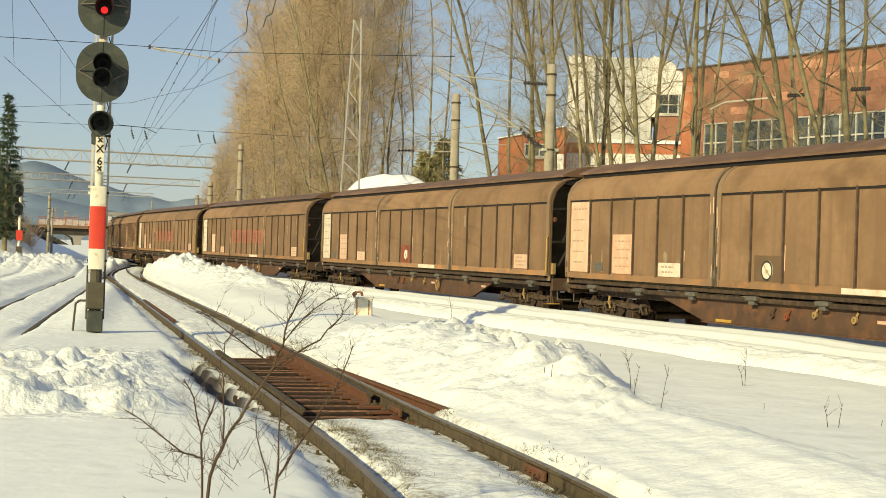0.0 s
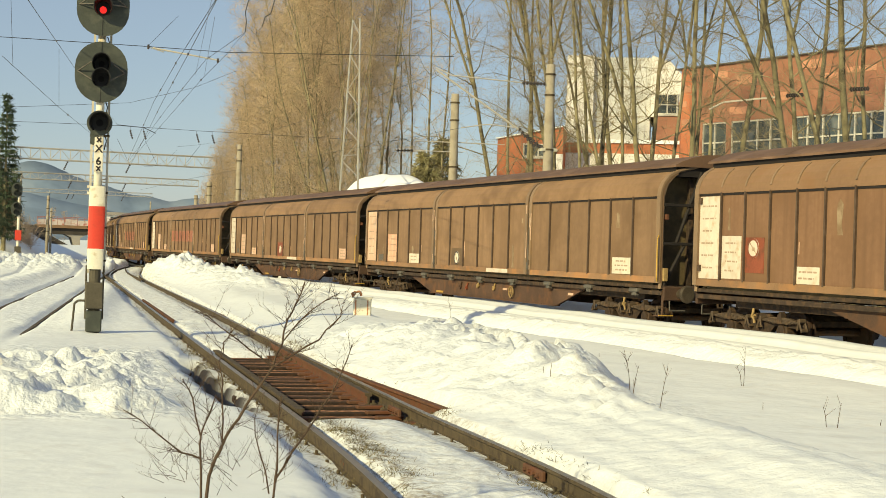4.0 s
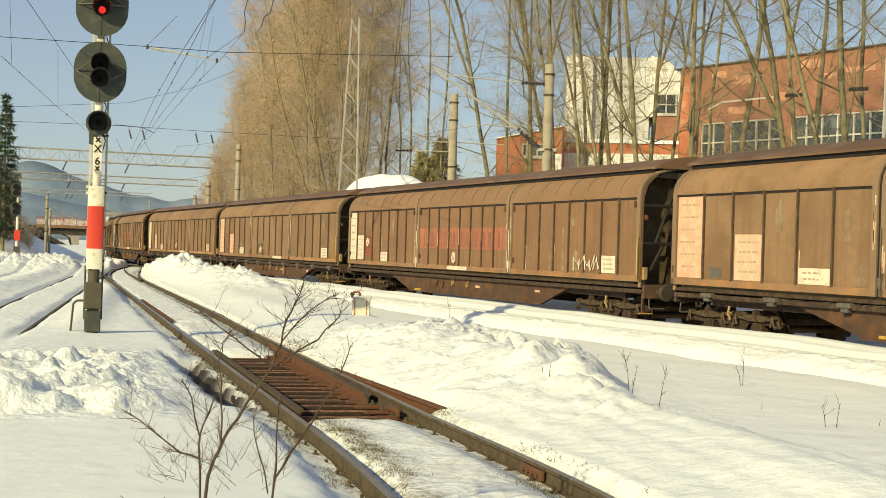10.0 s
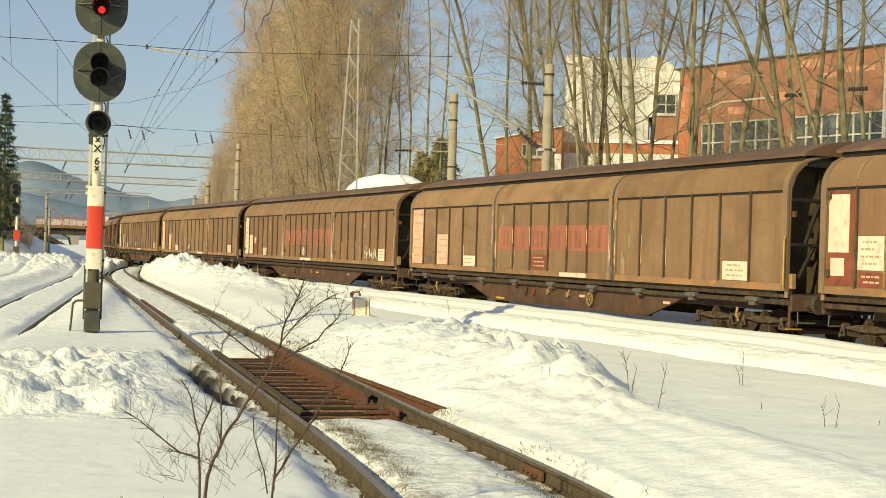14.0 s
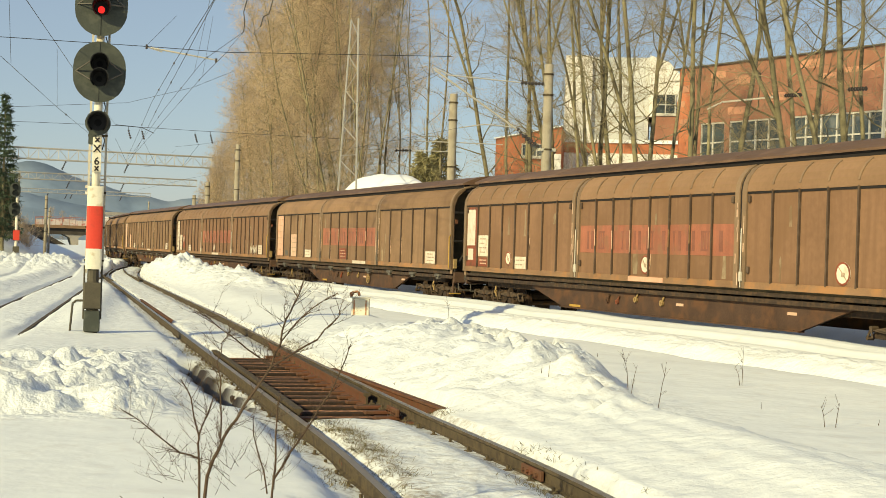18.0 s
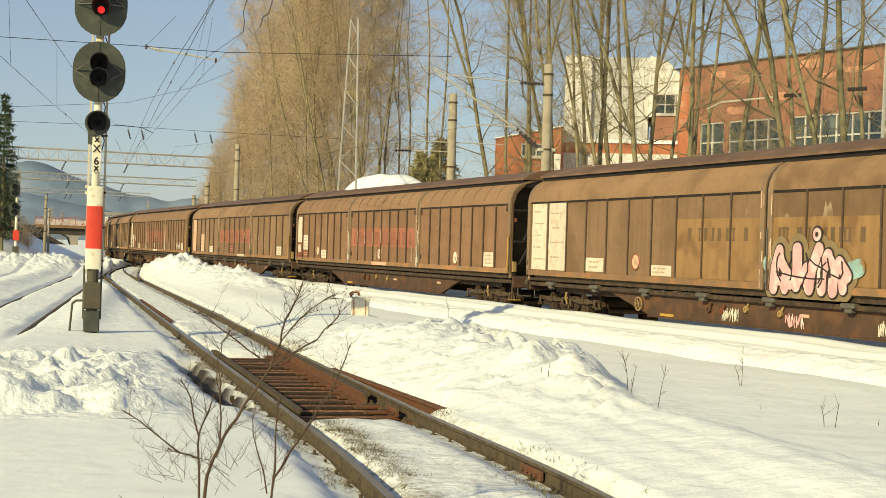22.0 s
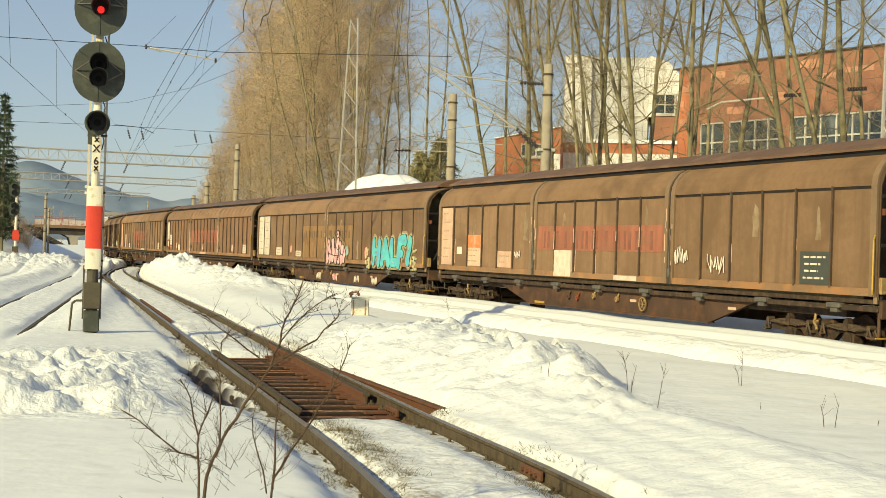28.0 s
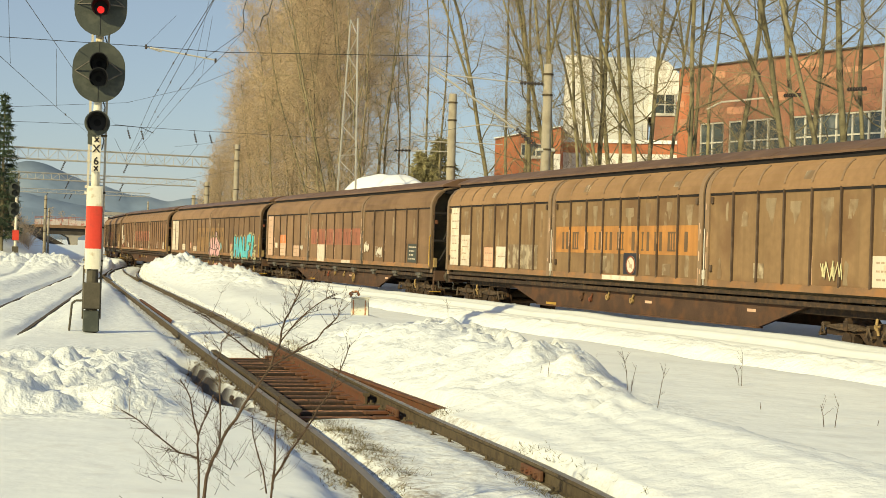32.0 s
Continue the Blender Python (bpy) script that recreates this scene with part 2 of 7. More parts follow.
MAST_R = material("red_mast_paint", (0.56, 0.050, 0.030), 0.55, vary=0.1, scale=3, fine=25, second=(0.40, 0.05, 0.03), amount=0.2, bump=0.05)
MAST_D = material("mast_foot_tar", (0.075, 0.065, 0.045), 0.75, vary=0.3, scale=5, fine=30, bump=0.15)
GALV = material("galvanised_steel", (0.42, 0.40, 0.36), 0.5, 0.3, vary=0.15, scale=5, fine=30)
CONC = material("pole_concrete", (0.33, 0.29, 0.22), 0.85, vary=0.18, scale=1.5, fine=20, second=(0.25, 0.21, 0.15), amount=0.4, streak=0.2, bump=0.2)
WIRE = material("cable_black", (0.03, 0.03, 0.03), 0.6, vary=0.2, scale=3, bump=0)
INSUL = material("brown_insulator", (0.055, 0.045, 0.04), 0.3, vary=0.2, scale=8, bump=0)
TUBE = material("pale_tube", (0.50, 0.46, 0.38), 0.5, vary=0.15, scale=5, bump=0.05)
BOX_W = material("chipped_white_box", (0.60, 0.57, 0.46), 0.65, vary=0.08, scale=6, fine=30, second=(0.28, 0.11, 0.05), amount=0.05, bump=0.1)
RUST_O = material("orange_rust", (0.34, 0.14, 0.06), 0.85, vary=0.3, scale=12, fine=50, second=(0.5, 0.42, 0.3), amount=0.3)
BRICK = material("red_brick", (0.305, 0.140, 0.088), 0.85, vary=0.15, scale=0.35, fine=9, second=(0.26, 0.12, 0.072), amount=0.45, bump=0.2)
# brighter copy of the red brick, with sunlight put into the colour
BRICK_LIT = material("sunlit_orange_brick", (0.46, 0.16, 0.08), 0.85, vary=0.15, scale=0.5, fine=9, second=(0.38, 0.14, 0.075), amount=0.4, bump=0.2)
BRICK_L = material("lit_pale_brick", (0.50, 0.245, 0.15), 0.85, vary=0.12, scale=1, fine=9, bump=0.1)
CREAM = material("cream_render", (0.70, 0.67, 0.61), 0.85, vary=0.06, scale=0.6, fine=8, bump=0.1)
PANEL_C = material("grey_concrete_panel", (0.56, 0.56, 0.53), 0.85, vary=0.1, scale=0.5, fine=8, streak=0.12, bump=0.1)
GLASS = material("window_glass", (0.05, 0.062, 0.062), 0.12, vary=0.6, scale=0.5, fine=3, second=(0.16, 0.17, 0.16), amount=0.3, bump=0.05, spec=0.7)
WIN_FR = material("window_frame_paint", (0.50, 0.47, 0.40), 0.6, vary=0.1, scale=3, bump=0.05)
BARK = material("grey_green_bark", (0.225, 0.195, 0.112), 0.9, vary=0.3, scale=1.6, fine=14, second=(0.075, 0.062, 0.038), amount=0.5, streak=0.3, bump=0.6, per_object=0.2)
TWIG = material("grey_brown_twigs", (0.27, 0.215, 0.13), 0.85, vary=0.25, scale=0.3, fine=3, bump=0, per_object=0.15, island=0.3)
TWIG_M = material("light_brown_twigs", (0.44, 0.335, 0.21), 0.85, vary=0.25, scale=0.3, fine=3, bump=0, per_object=0.15, island=0.3)
TWIG_D = material("brown_twigs", (0.47, 0.350, 0.226), 0.85, vary=0.2, scale=0.25, fine=3, bump=0, per_object=0.12, island=0.3)
SHRUB = material("dark_shrub_bark", (0.075, 0.048, 0.030), 0.8, vary=0.3, scale=6, fine=40, bump=0.2)
NEEDLE = material("spruce_needles", (0.055, 0.078, 0.045), 0.8, vary=0.4, scale=0.6, fine=4, bump=0, island=0.4)
NEEDLE_P = material("pine_needles", (0.24, 0.21, 0.10), 0.8, vary=0.4, scale=0.6, fine=4, bump=0, island=0.4)
# pale blue of the hills holds the haze of the distance
MOUNT = material("haze_tinted_hills", (0.185, 0.240, 0.300), 1.0, vary=0.25, scale=0.006, fine=0.03, bump=0, second=(0.23, 0.28, 0.33), amount=0.4, spec=0.0)
BR_DECK = material("bridge_girder_brown", (0.22, 0.13, 0.07), 0.8, vary=0.2, scale=0.3, fine=3, bump=0.1)
BR_CONC = material("bridge_concrete", (0.30, 0.27, 0.23), 0.85, vary=0.15, scale=0.3, fine=3, bump=0.1)
BR_RAIL = material("bridge_parapet", (0.50, 0.42, 0.36), 0.8, vary=0.3, scale=0.4, fine=3, second=(0.40, 0.13, 0.09), amount=0.4, bump=0.1)
# girder and abutment: the shade below the deck is put into this colour
BR_DARK = material("bridge_shade_dark", (0.055, 0.045, 0.035), 0.85, vary=0.25, scale=0.4, fine=3, bump=0.1)
BR_RED = material("faded_red_rail", (0.30, 0.12, 0.09), 0.8, vary=0.2, scale=0.5, bump=0.05)
BLACK_CLOTH = material("matt_black_board", (0.006, 0.006, 0.0065), 0.9, vary=0.25, scale=5, fine=20, bump=0.05, spec=0.1)

# ---- mesh helpers ----


def link_mesh(name, me, parent=None, label=""):
    ob = new(name, me)
    ob.parent = parent
    if label:
        tagged(ob, label)
    return ob


def as_mesh(name, bm, mat, smooth=False):
    bmesh.ops.recalc_face_normals(bm, faces=bm.faces)
    me = bpy.data.meshes.new(name)
    bm.to_mesh(me)
    bm.free()
    for m in (mat if isinstance(mat, (list, tuple)) else [mat]):
        me.materials.append(m)
    if smooth:
        me.polygons.foreach_set("use_smooth", [True] * len(me.polygons))
    return me


def part(name, bm, mat, parent=None, label="", smooth=False):
    return link_mesh(name, as_mesh(name, bm, mat, smooth), parent, label)


def empty(name, m=None):
    ob = new(name)
    ob.empty_display_size = 0.3
    if m is not None:
        ob.matrix_basis = m
    return ob


def box(bm, x0, x1, y0, y1, z0, z1, bevel=0.0, mi=0):
    vs = [bm.verts.new((x, y, z)) for x in (x0, x1) for y in (y0, y1) for z in (z0, z1)]
    fs = [bm.faces.new([vs[i] for i in q]) for q in ((0, 1, 3, 2), (4, 6, 7, 5), (0, 4, 5, 1), (2, 3, 7, 6), (0, 2, 6, 4), (1, 5, 7, 3))]
    for f in fs:
        f.material_index = mi
    if bevel:
        es = list({e for f in fs for e in f.edges})
        bmesh.ops.bevel(bm, geom=es, offset=bevel, segments=1, affect="EDGES")
    return bm


def tube(bm, p0, p1, r0, r1=None, n=8, caps=True, mi=0):
    p0, p1 = Vector(p0), Vector(p1)
    r1 = r0 if r1 is None else r1
    d = (p1 - p0).normalized()
    u = d.orthogonal().normalized()
    w = d.cross(u)
    a, b = [], []
    for i in range(n):
        t = 2 * math.pi * (i + 0.5) / n
        o = u * math.cos(t) + w * math.sin(t)
        a.append(bm.verts.new(p0 + o * r0))
        b.append(bm.verts.new(p1 + o * r1))
    fs = [bm.faces.new((a[i], a[(i + 1) % n], b[(i + 1) % n], b[i])) for i in range(n)]
    if caps:
        fs += [bm.faces.new(a[::-1]), bm.faces.new(b)]
    for f in fs:
        f.material_index = mi
    return bm


def path_tube(bm, pts, r, n=6):
    for p, q in zip(pts, pts[1:]):
        tube(bm, p, q, r, r, n)
    return bm


def prism(bm, poly, axis, a0, a1, mi=0):
    """A polygon in the plane across an axis ('x': y,z; 'y': x,z; 'z': x,y), drawn out from a0 to a1."""
    def at(p, a):
        return (a, p[0], p[1]) if axis == "x" else (p[0], a, p[1]) if axis == "y" else (p[0], p[1], a)
    a = [bm.verts.new(at(p, a0)) for p in poly]
    b = [bm.verts.new(at(p, a1)) for p in poly]
    n = len(poly)
    fs = [bm.faces.new(a), bm.faces.new(b[::-1])] + [bm.faces.new((a[i], b[i], b[(i + 1) % n], a[(i + 1) % n])) for i in range(n)]
    for f in fs:
        f.material_index = mi
    return bm


def disc_ring(bm, c, axis, r0, r1, d, n=20):
    """A flat ring round c across axis 'x' or 'y', d thick."""
    c = Vector(c)
    rows = []
    for r, s in ((r0, 0), (r1, 0), (r1, d), (r0, d)):
        row = []
        for i in range(n):
            t = 2 * math.pi * i / n
            row.append(bm.verts.new(c + (Vector((s, r * math.cos(t), r * math.sin(t))) if axis == "x" else Vector((r * math.cos(t), s, r * math.sin(t))))))
        rows.append(row)
    for k in range(4):
        p, q = rows[k], rows[(k + 1) % 4]
        for i in range(n):
            bm.faces.new((p[i], p[(i + 1) % n], q[(i + 1) % n], q[i]))
    return bm


def text_mesh(name, words, size, mat, grow=0.0, depth=0.004, bold=0.0):
    """Writing in the built-in font, standing in the x-z plane, turned into a mesh."""
    cu = bpy.data.curves.new(name, "FONT")
    cu.body, cu.size, cu.extrude, cu.offset, cu.align_x = words, size, depth, grow, "CENTER"
    cu.resolution_u = 3
    ob = bpy.data.objects.new(name, cu)
    scene.collection.objects.link(ob)
    bpy.context.view_layer.update()
    me = bpy.data.meshes.new_from_object(ob.evaluated_get(bpy.context.evaluated_depsgraph_get()))
    bpy.data.objects.remove(ob)
    me.name = name
    me.materials.clear()
    me.materials.append(mat)
    return me


def lattice_noise(x, y, seed):
    """Smooth value noise on numpy arrays, 0 to 1."""
    xi, yi = np.floor(x).astype(np.int64), np.floor(y).astype(np.int64)
    fx, fy = x - xi, y - yi
    fx, fy = fx * fx * (3 - 2 * fx), fy * fy * (3 - 2 * fy)

    def h(i, j):
        n = (i * 374761393 + j * 668265263 + seed * 982451653) & 0x7FFFFFFF
        n = ((n ^ (n >> 13)) * 1274126177) & 0x7FFFFFFF
        return ((n ^ (n >> 16)) & 0xFFFF) / 65535.0
    return (h(xi, yi) * (1 - fx) + h(xi + 1, yi) * fx) * (1 - fy) + (h(xi, yi + 1) * (1 - fx) + h(xi + 1, yi + 1) * fx) * fy


def step(a, b, x):
    t = np.clip((x - a) / (b - a), 0, 1)
    return t * t * (3 - 2 * t)


# ---- plan of the tracks ----
LINE_X, CURVE_Y, CURVE_R = 17.61, 90.0, 400.0


def line_at(s):
    """The main line's centre and heading s metres along it: straight, then a bend to the right."""
    if s < CURVE_Y:
        return Vector((LINE_X, s, 0)), 0.0
    a = (s - CURVE_Y) / CURVE_R
    return Vector((LINE_X + CURVE_R * (1 - math.cos(a)), CURVE_Y + CURVE_R * math.sin(a), 0)), a


def near_x(y):
    return 3.35 + 0.1055 * y - 0.006 * np.maximum(14.0 - y, 0.0) ** 2 + 0.0016 * np.maximum(y - 66.0, 0.0) ** 2


def right_x(y):
    """The near track's right rail: a little wider towards the camera."""
    return near_x(y) + 0.755 + 0.20 * (1 - step(8.5, 15.5, y)) + 0.10 * step(26, 40, y)


def left_x(y):
    return 2.35 + 0.170 * (y - 32.8)


# ---- snow-covered ground ----


def snow_height(x, y):
    n1 = lattice_noise(x * 0.45, y * 0.45, 1) - 0.5
    n2 = lattice_noise(x * 1.5 + y * 0.8, y * 1.5 - x * 0.8, 2) - 0.5
    n3 = lattice_noise(x * 3.6 - y * 2.7, y * 3.6 + x * 2.7, 3) - 0.5
    n4 = lattice_noise(x * 7.2 + y * 3.4, y * 7.2 - x * 3.4, 4) - 0.5
    lump = 0.55 * np.abs(n2) * 2 + 0.40 * np.abs(n3) * 2 + 0.22 * np.abs(n4) * 2
    z = 0.03 + 0.07 * n1 + 0.015 * n2
    dn = x - near_x(y)
    # bank between the near track and the main line
    height = 0.24 + 0.20 * step(12.5, 17.0, y) - 0.18 * step(22, 27, y)
    crest = 2.75 + 1.15 * step(12, 21, y) + 0.5 * n1
    bank = step(0.95, 2.7, dn) * (1 - step(crest + 0.1, crest + 0.9, dn)) * height
    rough = step(0.8, 2.0, dn) * (1 - step(crest, crest + 0.7, dn)) * step(14, 17, y) * (1 - step(24, 30, y))
    edge = np.exp(-((dn - crest + 0.25) / 0.45) ** 2) * step(12.2, 13.6, y) * (1 - step(24, 29, y))
    z = z + bank + rough * (lump - 0.35) * 0.22 + edge * (lump - 0.30) * 0.30
    # furrows that the plough left along the bank
    comb = step(0.9, 1.3, dn) * (1 - step(3.2, 4.2, dn)) * (1 - step(15, 19, y))
    z = z + comb * (0.010 * np.sin(dn * 17 + 3 * n1 + 1.2 * n2) + 0.014 * np.sin(dn * 5.2 + 4 * n1) + 0.05 * (np.abs(n3) - 0.12))
    # ploughed ridge further along, by the main line
    for px, py, rx, ry, hh in ((13.65, 72, 1.6, 6.5, 0.92), (13.4, 62, 1.5, 5.0, 0.38), (13.2, 55, 1.5, 5.5, 0.44), (13.6, 47, 1.3, 5.0, 0.2), (15.0, 101, 1.6, 6, 0.75)):
        g = np.exp(-((x - px) / rx) ** 2 - ((y - py) / ry) ** 2)
        z = z + g * hh * (0.66 + 0.85 * lump)
    # heap by the signal
    rim = 2.75 + 0.19 * (y - 15.2) + 0.35 * n2 + 0.2 * n3
    heap = step(14.7, 15.7, y + 1.1 * n2 + 0.8 * n3) * (1 - step(20.0, 24.5, y)) * (1 - step(rim - 0.7, rim + 0.15, x))
    z = z + heap * (0.11 + 0.19 * lump + 0.10 * n1 + 0.17 * n3 + 0.14 * n4)
    # smooth plot in the foreground
    plot = (1 - step(14.3, 15.4, y)) * (1 - step(-2.2, -1.2, dn))
    z = z * (1 - plot) + plot * (0.06 + 0.03 * n1)
    # far banks by the left track
    far = np.exp(-((y - 88) / 7.0) ** 2) * (1 - step(9.5, 11.5, x)) * step(-40, -4, x)
    z = z + far * (0.62 + 0.5 * lump)
    # tracks pressed into the snow on the left
    dl = x - left_x(y)
    for off in (-0.75, 0.75, -5.2, -3.7):
        z = z - 0.11 * np.exp(-((dl - off) / 0.12) ** 2) * step(24, 30, y) * (1 - step(90, 100, y))
    z = z + 0.22 * np.exp(-((dl + 2.2) / 0.7) ** 2) * step(26, 34, y) * (1 - step(76, 90, y)) * (0.7 + 0.7 * lump)
    z = z + 0.16 * np.exp(-((dl - 1.75) / 0.45) ** 2) * step(26, 34, y) * (1 - step(60, 76, y))
    # shoulder along the main line, with the furrow at its foot
    bend = np.where(y > CURVE_Y, CURVE_R - np.sqrt(np.maximum(CURVE_R ** 2 - (np.clip(y, CURVE_Y, 420) - CURVE_Y) ** 2, 1)), 0)
    dm = x - (LINE_X + bend)
    z = np.where(dm > -3.6, np.maximum(z, 0) * (1 - step(-3.6, -3.0, dm)) + 0.10 * step(-3.6, -3.0, dm), z)
    z = z + step(-3.2, -2.9, dm) * 0.09 * (1 - step(-1.45, -1.15, dm)) + step(-3.0, -1.75, dm) * (0.25 + 0.06 * n1) * (1 - step(-1.5, -1.2, dm))
    z = z + step(-3.55, -3.25, dm) * (1 - step(-3.0, -2.7, dm)) * 0.12 * (0.6 + 0.8 * lump)
    for off, deep in ((-3.66, 0.13), (-2.78, 0.08), (-2.36, 0.06), (-1.95, 0.05)):
        z = z - deep * np.exp(-((dm - off) / 0.10) ** 2)
    z = z - 0.22 * step(-1.45, -1.15, dm) * (1 - step(1.6, 2.2, dm)) + step(1.6, 2.4, dm) * 0.4
    # ground climbs behind the main line, and on the far left
    z = z + step(5, 16, dm) * 1.3
    z = z + np.clip(0.098 * y - x, 0, 14) * 0.75 * step(100, 130, y)
    dn = np.where(dn > 0, x - right_x(y) + 0.755, dn)
    # the near track: packed ice between the rails, cleared round the points
    inside = 1 - step(0.60, 0.72, np.abs(dn))
    z = np.where(np.abs(dn) < 0.74, z * (1 - inside) + inside * (-0.05 + 0.05 * n2 + 0.03 * n3), z)
    z = np.where(np.abs(np.abs(dn) - 0.755) < 0.16, np.minimum(z, -0.13 + 0.06 * n2), z)
    pit = step(14.9, 15.5, y + 0.5 * n2) * (1 - step(24.2, 25.6, y + 0.4 * n1)) * (1 - step(0.66, 0.72, np.abs(dn)))
    z = z - 0.44 * pit
    side = step(15.0, 16.0, y) * (1 - step(20.5, 21.5, y)) * step(0.74, 0.8, dn) * (1 - step(0.95 + 0.058 * (20.5 - y), 1.03 + 0.058 * (20.5 - y), dn))
    z = np.where(side > 0.01, z * (1 - side) - 0.22 * side, z)
    # melted hollow outside the left rail
    seam = dn + 1.26 - 0.018 * (18.5 - y)
    hollow = step(15.6, 17.0, y + 0.6 * n2) * (1 - step(22.6, 24.2, y)) * (1 - step(0.17, 0.27, np.abs(seam + 0.06 * n2)))
    z = z - 0.42 * hollow
    # thawed strip on the sunny side of each rail
    for side, wide in ((-0.755, 0.34), (0.755, 0.22)):
        q = dn - side + 0.10 * n2 + 0.06 * n3
        strip = 0.8 * step(-wide - 0.25, -wide + 0.05, q) * (1 - step(0.05, 0.22, q)) * (1 - step(100, 112, y))
        z = np.minimum(z, z * (1 - strip) - 0.15 * strip)
    return z


def axis_steps(lo, hi, fine, far, grow, back=None):
    v = [lo]
    while v[-1] < hi:
        v.append(v[-1] + fine)
    d, up = fine, [v[-1]]
    while up[-1] < far:
        d *= grow
        up.append(up[-1] + d)
    d, dn = fine, [v[0]]
    while dn[-1] > -far:
        d *= back or grow
        dn.append(dn[-1] - d)
    return np.array(dn[:0:-1] + v + up[1:])


def build_ground():
    xs = axis_steps(-3.0, 17.0, 0.105, 3200, 1.16)
    ys = axis_steps(8.5, 30.0, 0.105, 3200, 1.0075, 1.25)
    gx, gy = np.meshgrid(xs, ys)
    gz = snow_height(gx, gy)
    nx, ny = len(xs), len(ys)
    co = np.stack([gx, gy, gz], -1).reshape(-1, 3)
    i = np.arange(nx * ny).reshape(ny, nx)
    quads = np.stack([i[:-1, :-1], i[:-1, 1:], i[1:, 1:], i[1:, :-1]], -1).reshape(-1, 4)
    me = bpy.data.meshes.new("ground")
    me.from_pydata(co.tolist(), [], quads.tolist())
    me.materials.append(SNOW)
    me.polygons.foreach_set("use_smooth", [True] * len(me.polygons))
    dn = gx - near_x(gy)
    crumble = np.maximum.reduce([
        0.6 * step(0.8, 1.4, dn) * (1 - step(3.6, 4.8, dn)) * step(12, 16, gy) * (1 - step(26, 32, gy)),
        0.3 * step(0.8, 1.2, dn) * (1 - step(2.4, 4.0, dn)) * (1 - step(14, 18, gy)),
        step(14.0, 14.8, gy) * (1 - step(23, 26, gy)) * (1 - step(0.0, 0.5, gx - 2.75 - 0.19 * (gy - 15.2))),
        0.5 * (1 - step(0.55, 0.8, np.abs(dn))),
        0.4 * (1 - step(-1.8, -1.1, dn)) * step(25, 30, gy) * (1 - step(74, 84, gy)),
        step(76, 82, gy) * (1 - step(96, 104, gy)) * 0.9,
        np.exp(-((gx - 13.0) / 2.4) ** 2) * step(42, 50, gy) * (1 - step(80, 90, gy)),
        0.6 * step(13.8, 14.1, gx) * (1 - step(14.7, 15.3, gx)) * (1 - step(60, 70, gy))])
    dirt = np.maximum(np.exp(-((np.abs(dn) - 0.80) / (0.20 + 0.16 * step(45, 75, gy))) ** 2), 0.30 * (1 - step(0.6, 0.8, np.abs(dn)))) * (1 - step(105, 120, gy))
    dirt = np.maximum(dirt, 0.95 * np.exp(-((dn + 0.42) / 0.20) ** 2) * (1 - step(14.0, 15.2, gy)))
    crest = 2.75 + 1.15 * step(12, 21, gy)
    dirt = np.maximum(dirt, 0.34 * np.exp(-((dn - crest + 0.15) / 0.5) ** 2) * step(12.8, 14.5, gy) * (1 - step(22, 28, gy)))
    # covers the hollow and its snow walls: bare ground plus painted shade
    bare = step(15.6, 17.0, gy) * (1 - step(22.6, 24.0, gy)) * (1 - step(0.24, 0.32, np.abs(dn + 1.25 - 0.018 * (18.5 - gy))))
    for name, val in (("crumble", crumble), ("dirt", dirt), ("bare", bare)):
        me.attributes.new(name, "FLOAT", "POINT").data.foreach_set("value", val.reshape(-1).astype(np.float32))
    ob = new("ground", me)
    tagged(ob, "deep sunlit snow with ploughed lumpy banks and tracks", "snow ground", kind="structure")


def ground_z(x, y):
    return float(snow_height(np.array([float(x)]), np.array([float(y)]))[0])


build_ground()

# ---- near track ----
RAIL_PROFILE = [(-0.036, 0.0), (0.036, 0.0), (0.038, -0.03), (0.012, -0.048), (0.010, -0.135), (0.07, -0.155), (0.07, -0.17), (-0.07, -0.17),
                (-0.07, -0.155), (-0.010, -0.135), (-0.012, -0.048), (-0.038, -0.03)]


def rail(name, pts, label, mats, parent=None, lift=0.0, big=1.0):
    """A steel rail through points (x, y): head worn bright, web and foot brown."""
    bm = bmesh.new()
    rings = []
    for i, (x, y) in enumerate(pts):
        a, b = pts[max(i - 1, 0)], pts[min(i + 1, len(pts) - 1)]
        h = math.atan2(b[0] - a[0], b[1] - a[1])
        rings.append([bm.verts.new((x + u * big * math.cos(h), y - u * big * math.sin(h), w + lift)) for u, w in RAIL_PROFILE])
    n = len(RAIL_PROFILE)
    for p, q in zip(rings, rings[1:]):
        for k in range(n):
            f = bm.faces.new((p[k], p[(k + 1) % n], q[(k + 1) % n], q[k]))
            f.material_index = 0 if k == 0 else 1
    bm.faces.new(rings[0])
    bm.faces.new(rings[-1][::-1])
    return part(name, bm, mats, parent, label)


